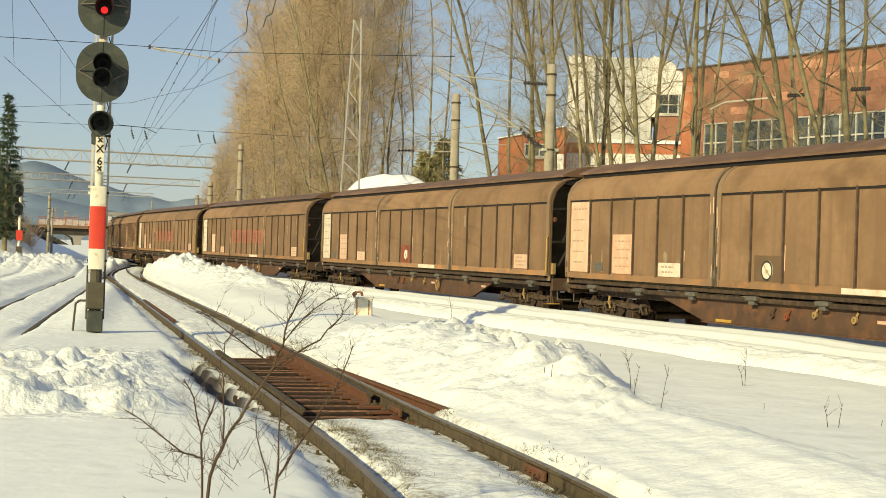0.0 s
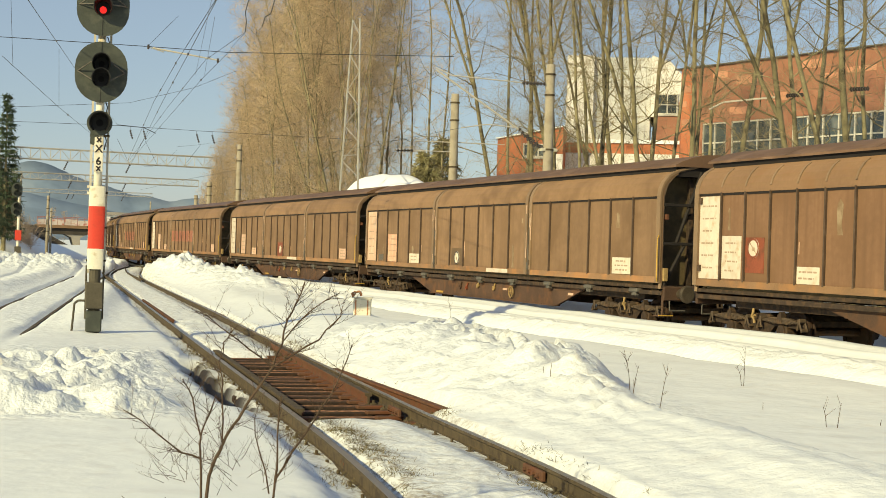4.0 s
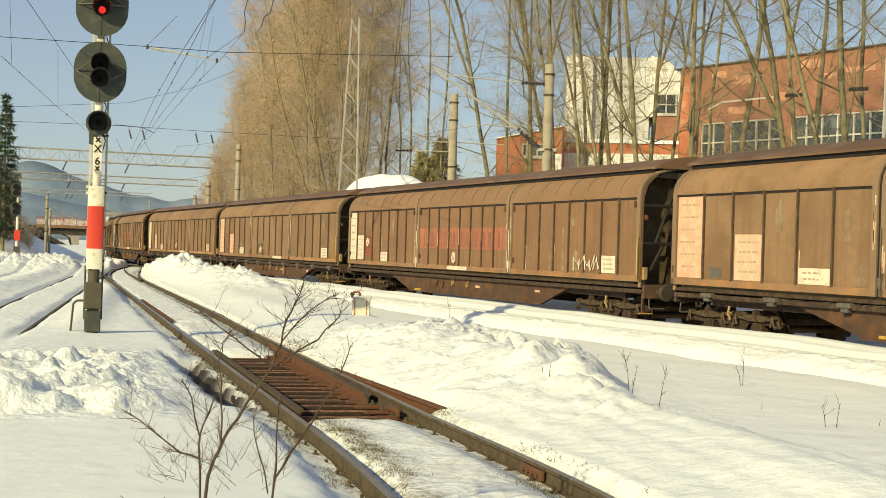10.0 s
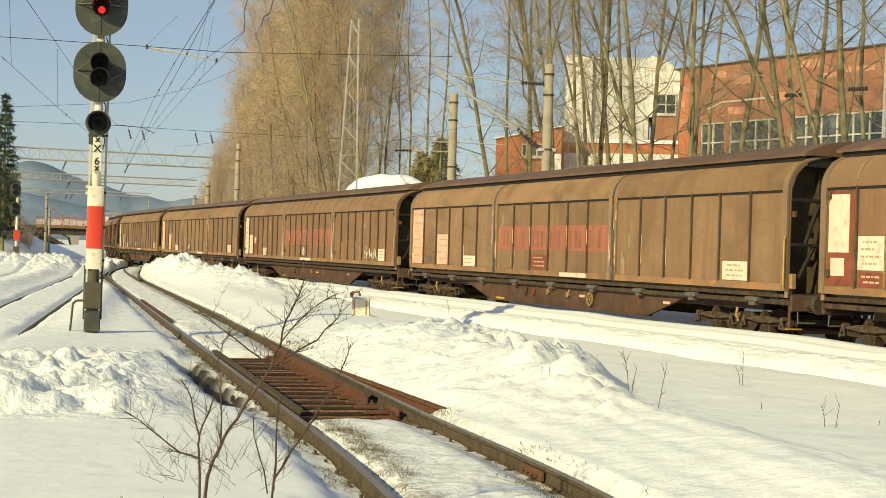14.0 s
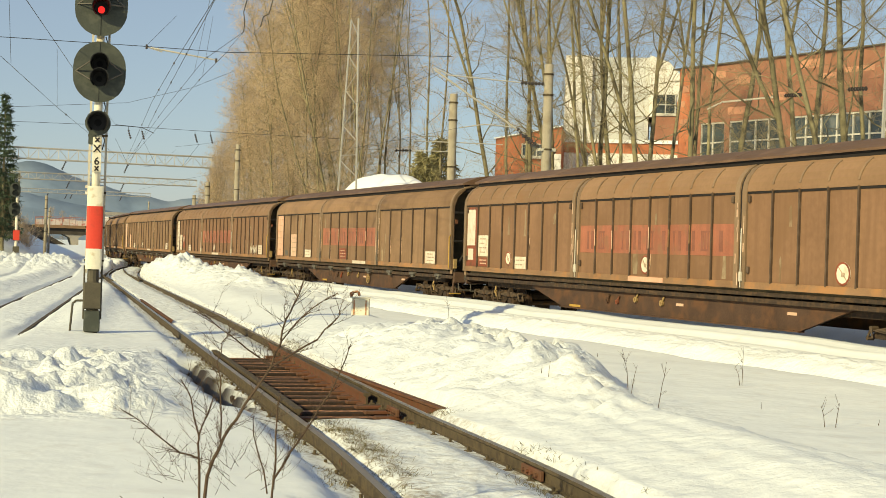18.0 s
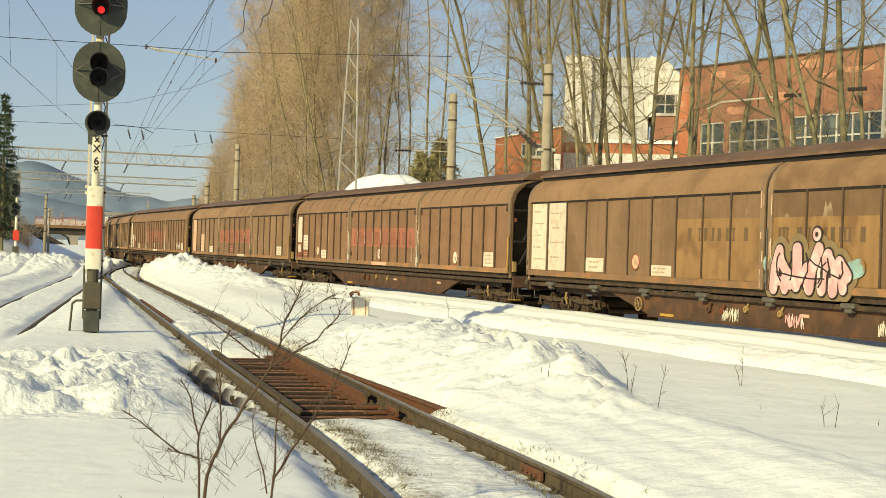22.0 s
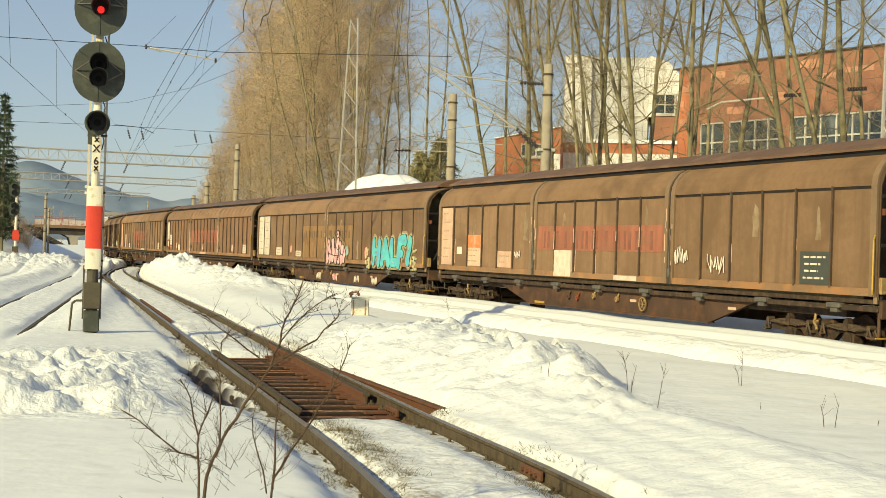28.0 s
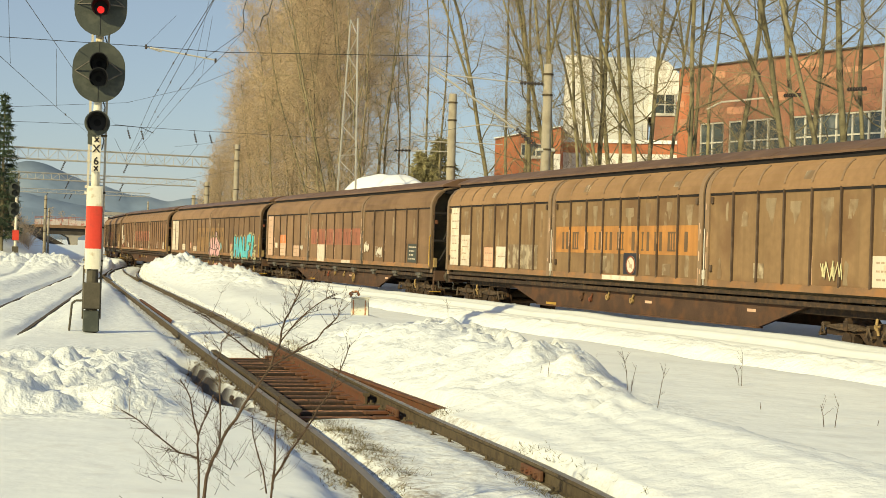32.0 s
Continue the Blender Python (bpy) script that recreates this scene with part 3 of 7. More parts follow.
def build_tracks():
    track = tagged(empty("railway_track"), "rail track with worn rails, rusty switch blades and cleared wooden ties", "railway track", kind="structure")
    ys = list(range(4, 20)) + list(range(20, 109, 3))
    rail("rail", [(near_x(y) - 0.775, y) for y in ys], "worn steel rail with brown web", [RAIL_TOP, RAIL_SIDE], track)
    rail("rail", [(right_x(y), y) for y in ys], "worn steel rail with brown web", [RAIL_TOP, RAIL_SIDE], track)
    rail("switch_blade", [(near_x(y) - 0.60 + 0.004 * (y - 15) * (25 - y) / 10, y) for y in (15.6, 18, 21, 24.5)], "dark switch blade with a rounded end", [RAIL_SIDE, RAIL_SIDE], track, -0.01, 1.25)
    rail("switch_blade", [(near_x(y) + 0.58 + 0.0135 * (y - 17), y) for y in (17.2, 20, 23, 26.5)], "rusty switch blade", [RAIL_SIDE, RUST], track, -0.01, 1.25)
    rail("stock_rail", [(near_x(y) + 0.84 + 0.058 * (20.8 - y), y) for y in (13.6, 15.5, 17.5, 19.5, 20.8)], "red rusted stock rail that leaves under the snow", [RUST, RUST], track, -0.005, 1.2)
    rail("switch_blade", [(near_x(y) - 0.60 - 0.02 * (y - 36) / 10, y) for y in (34, 40, 46)], "rusty switch blade", [RUST, RUST], track, -0.01)
    rail("switch_blade", [(near_x(y) + 0.90 - 0.02 * (y - 36) / 10, y) for y in (36, 40, 46)], "rusty switch blade", [RUST, RUST], track, -0.01)
    # points further along
    for off, y0, y1 in ((0.0, 66, 92), (1.5, 70, 96)):
        rail("crossing_rail", [(near_x(y) - 0.75 + off - 0.9 * ((y - 66) / 26) ** 1.2, y) for y in np.linspace(y0, y1, 8)], "brown crossing rail", [RAIL_SIDE, RAIL_SIDE], track, 0.03)
    bm = bmesh.new()
    box(bm, -1.02, 1.25, -0.11, 0.11, -0.22, 0.0, 0.02)
    bmesh.ops.recalc_face_normals(bm, faces=bm.faces)
    bm.normal_update()
    # tops take the lit colour, every other face the shaded one
    for f in bm.faces:
        f.material_index = 0 if f.normal.z > 0.9 else 1
    tie = as_mesh("tie", bm, [TIE, TIE_SHADE])
    y = 14.4
    k = 0
    while y < 26.2:
        for dy in ((0.0, 0.26) if k % 5 == 1 else (0.0,)):
            ob = link_mesh("tie", tie, track)
            ob.matrix_basis = pose(near_x(y + dy) + random.uniform(-0.03, 0.03), y + dy, -0.185 + random.uniform(-0.012, 0.012), 0, 0, -6 + random.uniform(-1.2, 1.2))
        y += 0.58
        k += 1
    # clips, fishplates and bolts along the rails
    bm = bmesh.new()
    box(bm, -0.04, 0.04, -0.03, 0.03, 0.0, 0.035, 0.008)
    tube(bm, (0, 0, 0.035), (0, 0, 0.07), 0.018, n=6)
    clip = as_mesh("rail_clip", bm, RAIL_SIDE)
    y = 8.8
    while y < 27:
        for side in (-0.755, 0.755):
            for o in (-0.105, 0.105):
                ob = link_mesh("rail_clip", clip, track)
                ob.matrix_basis = pose((right_x(y) if side > 0 else near_x(y) - 0.775) + o, y, -0.168, 0, 0, -6)
        y += 0.6
    for y, side in ((15.9, 0.62), (12.0, -0.72), (11.3, 0.71)):
        bm = bmesh.new()
        box(bm, -0.02, 0.02, -0.26, 0.26, -0.13, -0.04, 0.008)
        for o in (-0.18, -0.06, 0.06, 0.18):
            tube(bm, (-0.045, o, -0.085), (0.045, o, -0.085), 0.02, n=6)
        part("fishplate", bm, RUST, track).matrix_basis = pose((right_x(y) - 0.755 if side > 0 else near_x(y) - 0.02) + side, y, 0, 0, 0, -6)
    # slide chairs under the blades
    bm = bmesh.new()
    box(bm, -0.17, 0.17, -0.07, 0.07, 0, 0.045, 0.01)
    chair_me = as_mesh("slide_chair", bm, RUST)
    y = 15.3
    while y < 25:
        for o in (-0.6, 0.55):
            link_mesh("slide_chair", chair_me, track).matrix_basis = pose(near_x(y) + o, y, -0.185, 0, 0, -6)
        y += 0.56
    # ballast bed under the cleared ties
    bm = bmesh.new()
    rows = []
    for y in np.linspace(13.5, 27, 60):
        rows.append([bm.verts.new((near_x(y) + o, y, -0.36 + 0.03 * noise.noise((o * 4, y * 4, 0)))) for o in np.linspace(-1.6, 1.2, 20)])
    for p, q in zip(rows, rows[1:]):
        for i in range(19):
            bm.faces.new((p[i], p[i + 1], q[i + 1], q[i]))
    tagged(part("ballast_bed", bm, BALLAST), "dark ballast between cleared railway ties", "ballast", kind="structure")
    rng = random.Random(5)
    bm = bmesh.new()
    for _ in range(900):
        y = rng.uniform(14.5, 26)
        x = near_x(y) + rng.uniform(-1.5, 0.7)
        r = rng.uniform(0.015, 0.045)
        m = pose(x, y, -0.34 + rng.uniform(0, 0.03), rng.uniform(0, 360), rng.uniform(0, 360), 0) @ Matrix.Diagonal((r, r * rng.uniform(0.6, 1), r * rng.uniform(0.5, 1), 1))
        bmesh.ops.create_icosphere(bm, subdivisions=0 + 1, radius=1.0, matrix=m)
    tagged(part("ballast_stones", bm, GRAVEL), "loose brown ballast stones among the ties", "ballast", kind="stuff")
    # main line under the train
    main = tagged(empty("main_line_track"), "running rails half buried in snow under the wagons", "railway track", kind="structure")
    for o in (-0.755, 0.755):
        pts = []
        for s in list(range(0, 90, 10)) + list(range(90, 420, 12)):
            p, a = line_at(s)
            pts.append((p.x + o * math.cos(a), p.y - o * math.sin(a)))
        rail("rail", pts, "worn steel rail", [RAIL_TOP, RAIL_SIDE], main)
    lt = tagged(empty("siding_track"), "siding rails almost buried in snow", "railway track", kind="structure")
    for o in (-0.755, 0.755):
        rail("rail", [(left_x(y) + o, y) for y in range(26, 100, 6)], "snowed-in rail", [RAIL_SIDE, RAIL_SIDE], lt, -0.03)


build_tracks()

# ---- wagons ----
# profile of the side: x outwards (towards the near side), z
SIDE = [(1.40, 1.28), (1.40, 3.26), (1.375, 3.42), (1.31, 3.56), (1.19, 3.70), (1.02, 3.80)]


def side_strip(bm, y0, y1, off, prof, thick=0.05, sgn=-1):
    """The bent side skin between y0 and y1, off metres proud, thick metres thick; sgn -1 is the near side."""
    out = []
    for i, (x, z) in enumerate(prof):
        a, b = prof[max(i - 1, 0)], prof[min(i + 1, len(prof) - 1)]
        t = Vector((b[0] - a[0], b[1] - a[1])).normalized()
        out.append((x + t.y * off, z - t.x * off, x - t.y * (thick - off), z + t.x * (thick - off)))
    poly = [(sgn * o[0], o[1]) for o in out] + [(sgn * o[2], o[3]) for o in reversed(out)]
    ring = [[bm.verts.new((p[0], y, p[1])) for p in poly] for y in (y0, y1)]
    n = len(poly)
    for k in range(n):
        bm.faces.new((ring[0][k], ring[0][(k + 1) % n], ring[1][(k + 1) % n], ring[1][k]))
    m = len(out)
    for r in ring:
        for k in range(m - 1):
            bm.faces.new((r[k], r[k + 1], r[n - 2 - k], r[n - 1 - k]))


def clip_profile(z0, z1):
    pts = [(1.40, z0)] + [p for p in SIDE if z0 < p[1] < z1]
    top = [p for p in SIDE if p[1] >= z1]
    if top:
        a, b = pts[-1], top[0]
        f = (z1 - a[1]) / max(b[1] - a[1], 1e-6)
        pts.append((a[0] + (b[0] - a[0]) * f, z1))
    return pts


def add_wheelset(parent, y):
    bm = bmesh.new()
    for x in (-0.755, 0.755):
        s = 1 if x > 0 else -1
        prof = [(0.0, 0.08), (0.02, 0.30), (-0.01, 0.38), (0.0, 0.46), (0.065, 0.455), (0.075, 0.38), (0.05, 0.30), (0.07, 0.10)]
        n = 20
        rings = [[bm.verts.new((x + s * (u - 0.03), r * math.cos(2 * math.pi * i / n), r * math.sin(2 * math.pi * i / n))) for i in range(n)] for u, r in prof]
        for p, q in zip(rings, rings[1:] + rings[:1]):
            for i in range(n):
                bm.faces.new((p[i], p[(i + 1) % n], q[(i + 1) % n], q[i]))
        disc_ring(bm, (x - s * 0.06, 0, 0), "x", 0.42, 0.488, 0.03, n)
        for i in range(4):
            t = math.pi / 2 * i
            tube(bm, (x + s * 0.05, 0.22 * math.cos(t), 0.22 * math.sin(t)), (x + s * 0.07, 0.22 * math.cos(t), 0.22 * math.sin(t)), 0.03, n=6)
    tube(bm, (-1.0, 0, 0), (1.0, 0, 0), 0.08, n=10)
    ob = part("wheelset", bm, WHEEL, parent, "dark steel wheelset")
    ob.location = (0, y, 0.46)
    return ob


def add_bogie(wagon, yc, yellow):
    bm = bmesh.new()
    for x in (-1.0, 1.0):
        s = 1 if x > 0 else -1
        prism(bm, [(-1.62, 0.52), (-1.55, 0.66), (-0.55, 0.64), (-0.42, 0.66), (0.42, 0.66), (0.55, 0.64), (1.55, 0.66), (1.62, 0.52), (1.05, 0.50),
                   (0.62, 0.56), (0.40, 0.38), (-0.40, 0.38), (-0.62, 0.56), (-1.05, 0.55)], "x", x - 0.09, x + 0.03)
    box(bm, -1.0, 1.0, -0.26, 0.26, 0.48, 0.78, 0.03)
    for y in (-1.22, 1.22):
        box(bm, -0.95, 0.95, y - 0.05, y + 0.05, 0.58, 0.70, 0.01)
    bogie = part("bogie", bm, BOGIE, wagon, "greasy dark bogie frame")
    bogie.location = (0, yc, 0)
    sets = [add_wheelset(bogie, dy) for dy in (-0.9, 0.9)]
    for dy in (-0.9, 0.9):
        for s in (-1, 1):
            bm = bmesh.new()
            box(bm, s * 1.0 - 0.13, s * 1.0 + 0.13, dy - 0.15, dy + 0.15, 0.32, 0.58, 0.03)
            tube(bm, (s * 1.1, dy, 0.46), (s * 1.16, dy, 0.46), 0.13, n=14)
            part("axlebox", bm, BOGIE, bogie)
            bm = bmesh.new()
            for k in range(5):
                half = 0.66 - 0.10 * k
                top = [(dy + half * (i / 4 - 1), 0.745 - k * 0.026 - 0.085 * (half * (i / 4 - 1) / 0.66) ** 2) for i in range(9)]
                prism(bm, top + [(yy, zz - 0.022) for yy, zz in reversed(top)], "x", s * 1.13 - 0.05, s * 1.13 + 0.05)
            part("leaf_spring", bm, SPRING, bogie, "rusty leaf spring")
            bm = bmesh.new()
            box(bm, s * 1.13 - 0.075, s * 1.13 + 0.075, dy - 0.06, dy + 0.06, 0.60, 0.80, 0.012)
            tube(bm, (s * 1.13 - 0.05, dy, 0.81), (s * 1.13 + 0.05, dy, 0.81), 0.045, n=8)
            part("spring_buckle", bm, BOGIE, bogie)
            for e in (-0.66, 0.66):
                bm = bmesh.new()
                f = 0.09 if e > 0 else -0.09
                tube(bm, (s * 1.13 - 0.07, dy + e, 0.70), (s * 1.13 + 0.07, dy + e, 0.70), 0.05, n=8)
                for q in (-0.065, 0.065):
                    tube(bm, (s * 1.13 + q, dy + e, 0.70), (s * 1.13 + q, dy + e + f, 0.52), 0.022, n=5)
                    tube(bm, (s * 1.13 + q, dy + e, 0.70), (s * 1.13 + q, dy + e - f * 0.6, 0.52), 0.022, n=5)
                tube(bm, (s * 1.13 - 0.07, dy + e + f, 0.52), (s * 1.13 + 0.07, dy + e + f, 0.52), 0.04, n=6)
                part("hanger_link", bm, SPRING, bogie)
    bm = bmesh.new()
    path_tube(bm, [(-1.19, 0.0, 0.88), (-1.21, 0.0, 0.76), (-1.21, 0.03, 0.72), (-1.19, -0.02, 0.66), (-1.19, -0.04, 0.58)], 0.028, 6)
    path_tube(bm, [(-1.19, 0.06, 0.76), (-1.20, 0.0, 0.72), (-1.19, -0.07, 0.75)], 0.02, 5)
    part("safety_hook", bm, TAN_YEL, bogie, "dirty yellow safety hook")
    return sets


WHEELS = []


def wagon_base(kind, length, label, pillars, panels, ribbed):
    """One sliding-wall wagon without its markings. Local y runs along the train, y = +length / 2 is the leading end."""
    w = tagged(empty("freight_wagon"), label, "freight wagon", group="wagons of the train")
    h = length / 2
    # inner hull with the set-back end walls
    bm = bmesh.new()
    hull = [(-1.33, 1.15), (-1.33, 3.24), (-1.22, 3.6), (-0.95, 3.86), (0, 4.14), (0.95, 3.86), (1.22, 3.6), (1.33, 3.24), (1.33, 1.15)]
    prism(bm, hull, "y", -h + 0.42, h - 0.42)
    part("end_wall_hull", bm, END, w, "brown set-back end walls")
    # doors
    edges = [0.0] + pillars + [length]
    for i, (u0, u1) in enumerate(zip(edges, edges[1:])):
        y1, y0 = h - u0 - (0.0 if i == 0 else 0.05), h - u1 + (0.0 if i == len(edges) - 2 else 0.05)
        for sgn in (-1, 1):
            bm = bmesh.new()
            side_strip(bm, y0, y1, 0.0, SIDE, 0.05, sgn)
            door = part("sliding_door", bm, DOOR_B if ribbed else DOOR, w, "brown panelled steel sliding door" if i else "")
            # stiles at both ends, and a black strip for the shade above the panels
            for ya, yb in ((y0, y0 + 0.16), (y1 - 0.16, y1)):
                bm = bmesh.new()
                side_strip(bm, ya, yb, 0.045, SIDE, 0.07, sgn)
                part("stile", bm, FRAME_BR, door)
            bm = bmesh.new()
            side_strip(bm, y0 + 0.16, y1 - 0.16, 0.035, [(1.40, 3.25), (1.40, 3.30), (1.375, 3.42), (1.31, 3.56), (1.19, 3.70), (1.02, 3.80)], 0.05, sgn)
            part("shoulder", bm, SHOULDER_B if ribbed else SHOULDER, door)
            # this bar's black stands in for the shadow under the shoulder
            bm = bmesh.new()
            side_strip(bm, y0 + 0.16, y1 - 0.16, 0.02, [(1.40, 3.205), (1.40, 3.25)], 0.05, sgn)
            part("panel_lip", bm, GROOVE, door, "dark strip for the shade above the panels")
            bm = bmesh.new()
            side_strip(bm, y0 + 0.16, y1 - 0.16, 0.035, [(1.40, 1.28), (1.40, 1.42)], 0.05, sgn)
            part("bottom_rail", bm, SILL, door, "rusty bottom rail of the door")
            if sgn < 0:
                n = panels[i]
                wdt = (y1 - y0 - 0.32) / n
                for k in range(1, n):
                    yy = y1 - 0.16 - wdt * k
                    bm = bmesh.new()
                    side_strip(bm, yy - 0.022, yy + 0.022, 0.032 if kind == "C" else 0.046, [(1.40, 1.40), (1.40, 3.27)], 0.062, sgn)
                    part("rib", bm, RIB, door)
                    if ribbed:
                        bm = bmesh.new()
                        side_strip(bm, yy - 0.03, yy + 0.03, 0.055, [(1.385, 3.36), (1.34, 3.5), (1.25, 3.64), (1.12, 3.745)], 0.03, sgn)
                        part("shoulder_rib", bm, FRAME_BR, door)
                for yy, z in ((y0 + 0.25, 3.10), (y1 - 0.25, 3.10), (y1 - 0.25, 1.66)) if ribbed else ((y1 - 0.08, 1.62), (y1 - 0.08, 1.34)):
                    bm = bmesh.new()
                    box(bm, -1.462, -1.40, yy - 0.035, yy + 0.035, z - 0.07, z + 0.07, 0.012)
                    part("latch", bm, RIB, door)
    for u in pillars:
        bm = bmesh.new()
        side_strip(bm, h - u - 0.045, h - u + 0.045, 0.015, SIDE, 0.07, -1)
        part("door_seal", bm, GROOVE, w)
        bm = bmesh.new()
        tube(bm, (-1.475, h - u - 0.10, 1.30), (-1.475, h - u - 0.10, 2.5), 0.014, n=6)
        box(bm, -1.50, -1.44, h - u - 0.14, h - u - 0.06, 1.42, 1.62, 0.01)
        part("lock_bar", bm, TUBE if kind == "B" else GREY, w, "lock bar between the doors")
    # roof: groove filled with solid black for its shade, drip edge, cap
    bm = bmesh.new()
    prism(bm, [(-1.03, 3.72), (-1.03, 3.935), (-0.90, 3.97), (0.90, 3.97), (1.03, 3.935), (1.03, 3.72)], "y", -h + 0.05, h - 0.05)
    part("roof_groove", bm, GROOVE, w, "black strip for the shade under the roof edge")
    bm = bmesh.new()
    top = [(-1.10, 3.925), (-1.10, 3.975), (-0.92, 4.06), (-0.62, 4.17), (-0.3, 4.235), (0, 4.255), (0.3, 4.235), (0.62, 4.17), (0.92, 4.06), (1.10, 3.975), (1.10, 3.925), (0.95, 3.94), (-0.95, 3.94)]
    prism(bm, top, "y", -h - 0.04, h + 0.04)
    part("roof", bm, ROOF, w, "brown curved steel roof")
    for k in range(1, 8):
        bm = bmesh.new()
        yy = -h + length * k / 8
        prism(bm, [(a, b + 0.004) for a, b in top[1:10]] + [(a, b - 0.01) for a, b in reversed(top[1:10])], "y", yy - 0.02, yy + 0.02)
        part("roof_seam", bm, ROOF, w)
    # end frames: corner edges, crossbars, diagonal brace; bars coloured black for the gap's shade
    for sg in (-1, 1):
        ye = sg * (h - 0.05)
        bm = bmesh.new()
        arch = [(-1.36, 1.15), (-1.36, 3.26), (-1.26, 3.56), (-0.98, 3.84), (0, 4.10), (0.98, 3.84), (1.26, 3.56), (1.36, 3.26), (1.36, 1.15)]
        for p, q in zip(arch, arch[1:]):
            tube(bm, (p[0], ye, p[1]), (q[0], ye, q[1]), 0.05, n=6)
        part("end_frame", bm, FRAME_BR, w, "bent frame round the open end")
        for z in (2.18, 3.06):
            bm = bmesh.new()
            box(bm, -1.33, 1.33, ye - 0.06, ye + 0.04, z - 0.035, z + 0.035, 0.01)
            part("crossbar", bm, GROOVE, w, "end crossbar, blackened for the shaded gap")
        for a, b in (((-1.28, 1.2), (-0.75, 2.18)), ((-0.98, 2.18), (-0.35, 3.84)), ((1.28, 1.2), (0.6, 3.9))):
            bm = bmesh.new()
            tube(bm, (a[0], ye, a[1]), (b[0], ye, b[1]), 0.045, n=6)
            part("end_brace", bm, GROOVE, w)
        for x in (-0.45, 0.45):
            bm = bmesh.new()
            box(bm, x - 0.06, x + 0.06, sg * (h - 0.42), sg * (h - 0.30), 1.15, 4.0, 0.01)
            part("end_post", bm, BOGIE, w)
        # buffers, hook, headstock
        bm = bmesh.new()
        box(bm, -1.32, 1.32, sg * (h - 0.02), sg * (h + 0.06), 0.88, 1.20, 0.02)
        part("headstock", bm, UNDER, w)
        for x in (-0.875, 0.875):
            bm = bmesh.new()
            tube(bm, (x, sg * (h + 0.06), 1.04), (x, sg * (h + 0.32), 1.04), 0.12, 0.10, 14)
            tube(bm, (x, sg * (h + 0.32), 1.04), (x, sg * (h + 0.36), 1.04), 0.205, 0.205, 20)
            tube(bm, (x, sg * (h + 0.36), 1.04), (x, sg * (h + 0.385), 1.04), 0.205, 0.16, 20)
            part("buffer", bm, BUFFER, w, "round steel buffer")
        bm = bmesh.new()
        box(bm, -0.05, 0.05, sg * (h + 0.06), sg * (h + 0.4), 0.98, 1.08, 0.02)
        path_tube(bm, [(0.06, sg * (h + 0.3), 1.02), (0.06, sg * (h + 0.34), 0.75), (-0.06, sg * (h + 0.34), 0.75), (-0.06, sg * (h + 0.3), 1.02)], 0.025, 5)
        part("coupling", bm, BOGIE, w)
        bm = bmesh.new()
        path_tube(bm, [(-1.15, sg * (h + 0.03), 0.88), (-1.15, sg * (h + 0.05), 0.66), (-0.75, sg * (h + 0.05), 0.66)], 0.018, 5)
        part("shunter_grip", bm, GREY, w)
        bm = bmesh.new()
        path_tube(bm, [(0.35, sg * (h + 0.05), 0.95), (0.35, sg * (h + 0.3), 0.55), (0.38, sg * (h + 0.5), 0.45)], 0.03, 6)
        part("brake_hose", bm, WIRE, w)
    # handrail, step and lamp bracket at the trailing end
    bm = bmesh.new()
    path_tube(bm, [(-1.46, -h + 0.02, 1.32), (-1.50, -h - 0.02, 1.40), (-1.50, -h - 0.02, 2.28), (-1.44, -h + 0.02, 2.36)], 0.018, 6)
    part("handrail", bm, YELLOW, w, "yellow handrail")
    bm = bmesh.new()
    box(bm, -1.46, -1.10, -h - 0.12, -h + 0.16, 0.52, 0.555, 0.008)
    tube(bm, (-1.30, -h + 0.02, 0.55), (-1.30, -h + 0.02, 1.0), 0.03, n=6)
    part("step", bm, UNDER, w, "rusty shunter's step")
    bm = bmesh.new()
    box(bm, -1.47, -1.10, -h - 0.125, -h - 0.10, 0.535, 0.56)
    part("step_edge", bm, YELLOW, w, "yellow edge of the step")
    bm = bmesh.new()
    box(bm, -1.34, -1.22, -h - 0.06, -h + 0.02, 1.32, 1.62, 0.015)
    part("brake_handle", bm, TAN_YEL, w)
    bm = bmesh.new()
    box(bm, -1.30, -1.22, -h - 0.02, -h + 0.06, 2.72, 2.84, 0.01)
    part("tail_lamp_bracket", bm, RED_PL, w, "small red bracket")
    # underframe
    bm = bmesh.new()
    box(bm, -1.36, 1.36, -h, h, 1.14, 1.22, 0.01)
    part("floor", bm, BOGIE, w)
    for s in (-1, 1):
        bm = bmesh.new()
        box(bm, s * 1.30 - 0.05, s * 1.30 + 0.05, -h + 0.02, h - 0.02, 1.0, 1.10, 0.01)
        part("guide_rail", bm, BOGIE, w, "dark door guide rail")
        bm = bmesh.new()
        prism(bm, [(-h + 4.0, 1.0), (-h + 5.6, 0.52), (h - 6.4, 0.52), (h - 4.4, 1.0)] if s < 0 else [(-h + 4.4, 1.0), (-h + 6.0, 0.52), (h - 6.0, 0.52), (h - 4.4, 1.0)], "x", s * 1.20 - 0.04, s * 1.20 + 0.04)
        part("side_girder", bm, UNDER, w, "rust-brown fish-belly side girder")
        bm = bmesh.new()
        box(bm, s * 1.22 - 0.08, s * 1.22 + 0.08, -h + 5.6, h - 6.4, 0.49, 0.52)
        part("girder_flange", bm, UNDER, w)
    bm = bmesh.new()
    box(bm, -1.1, 1.1, -h + 1.2, h - 1.2, 0.86, 1.0)
    part("underframe", bm, BOGIE, w)
    n = 9 if kind != "B" else 0
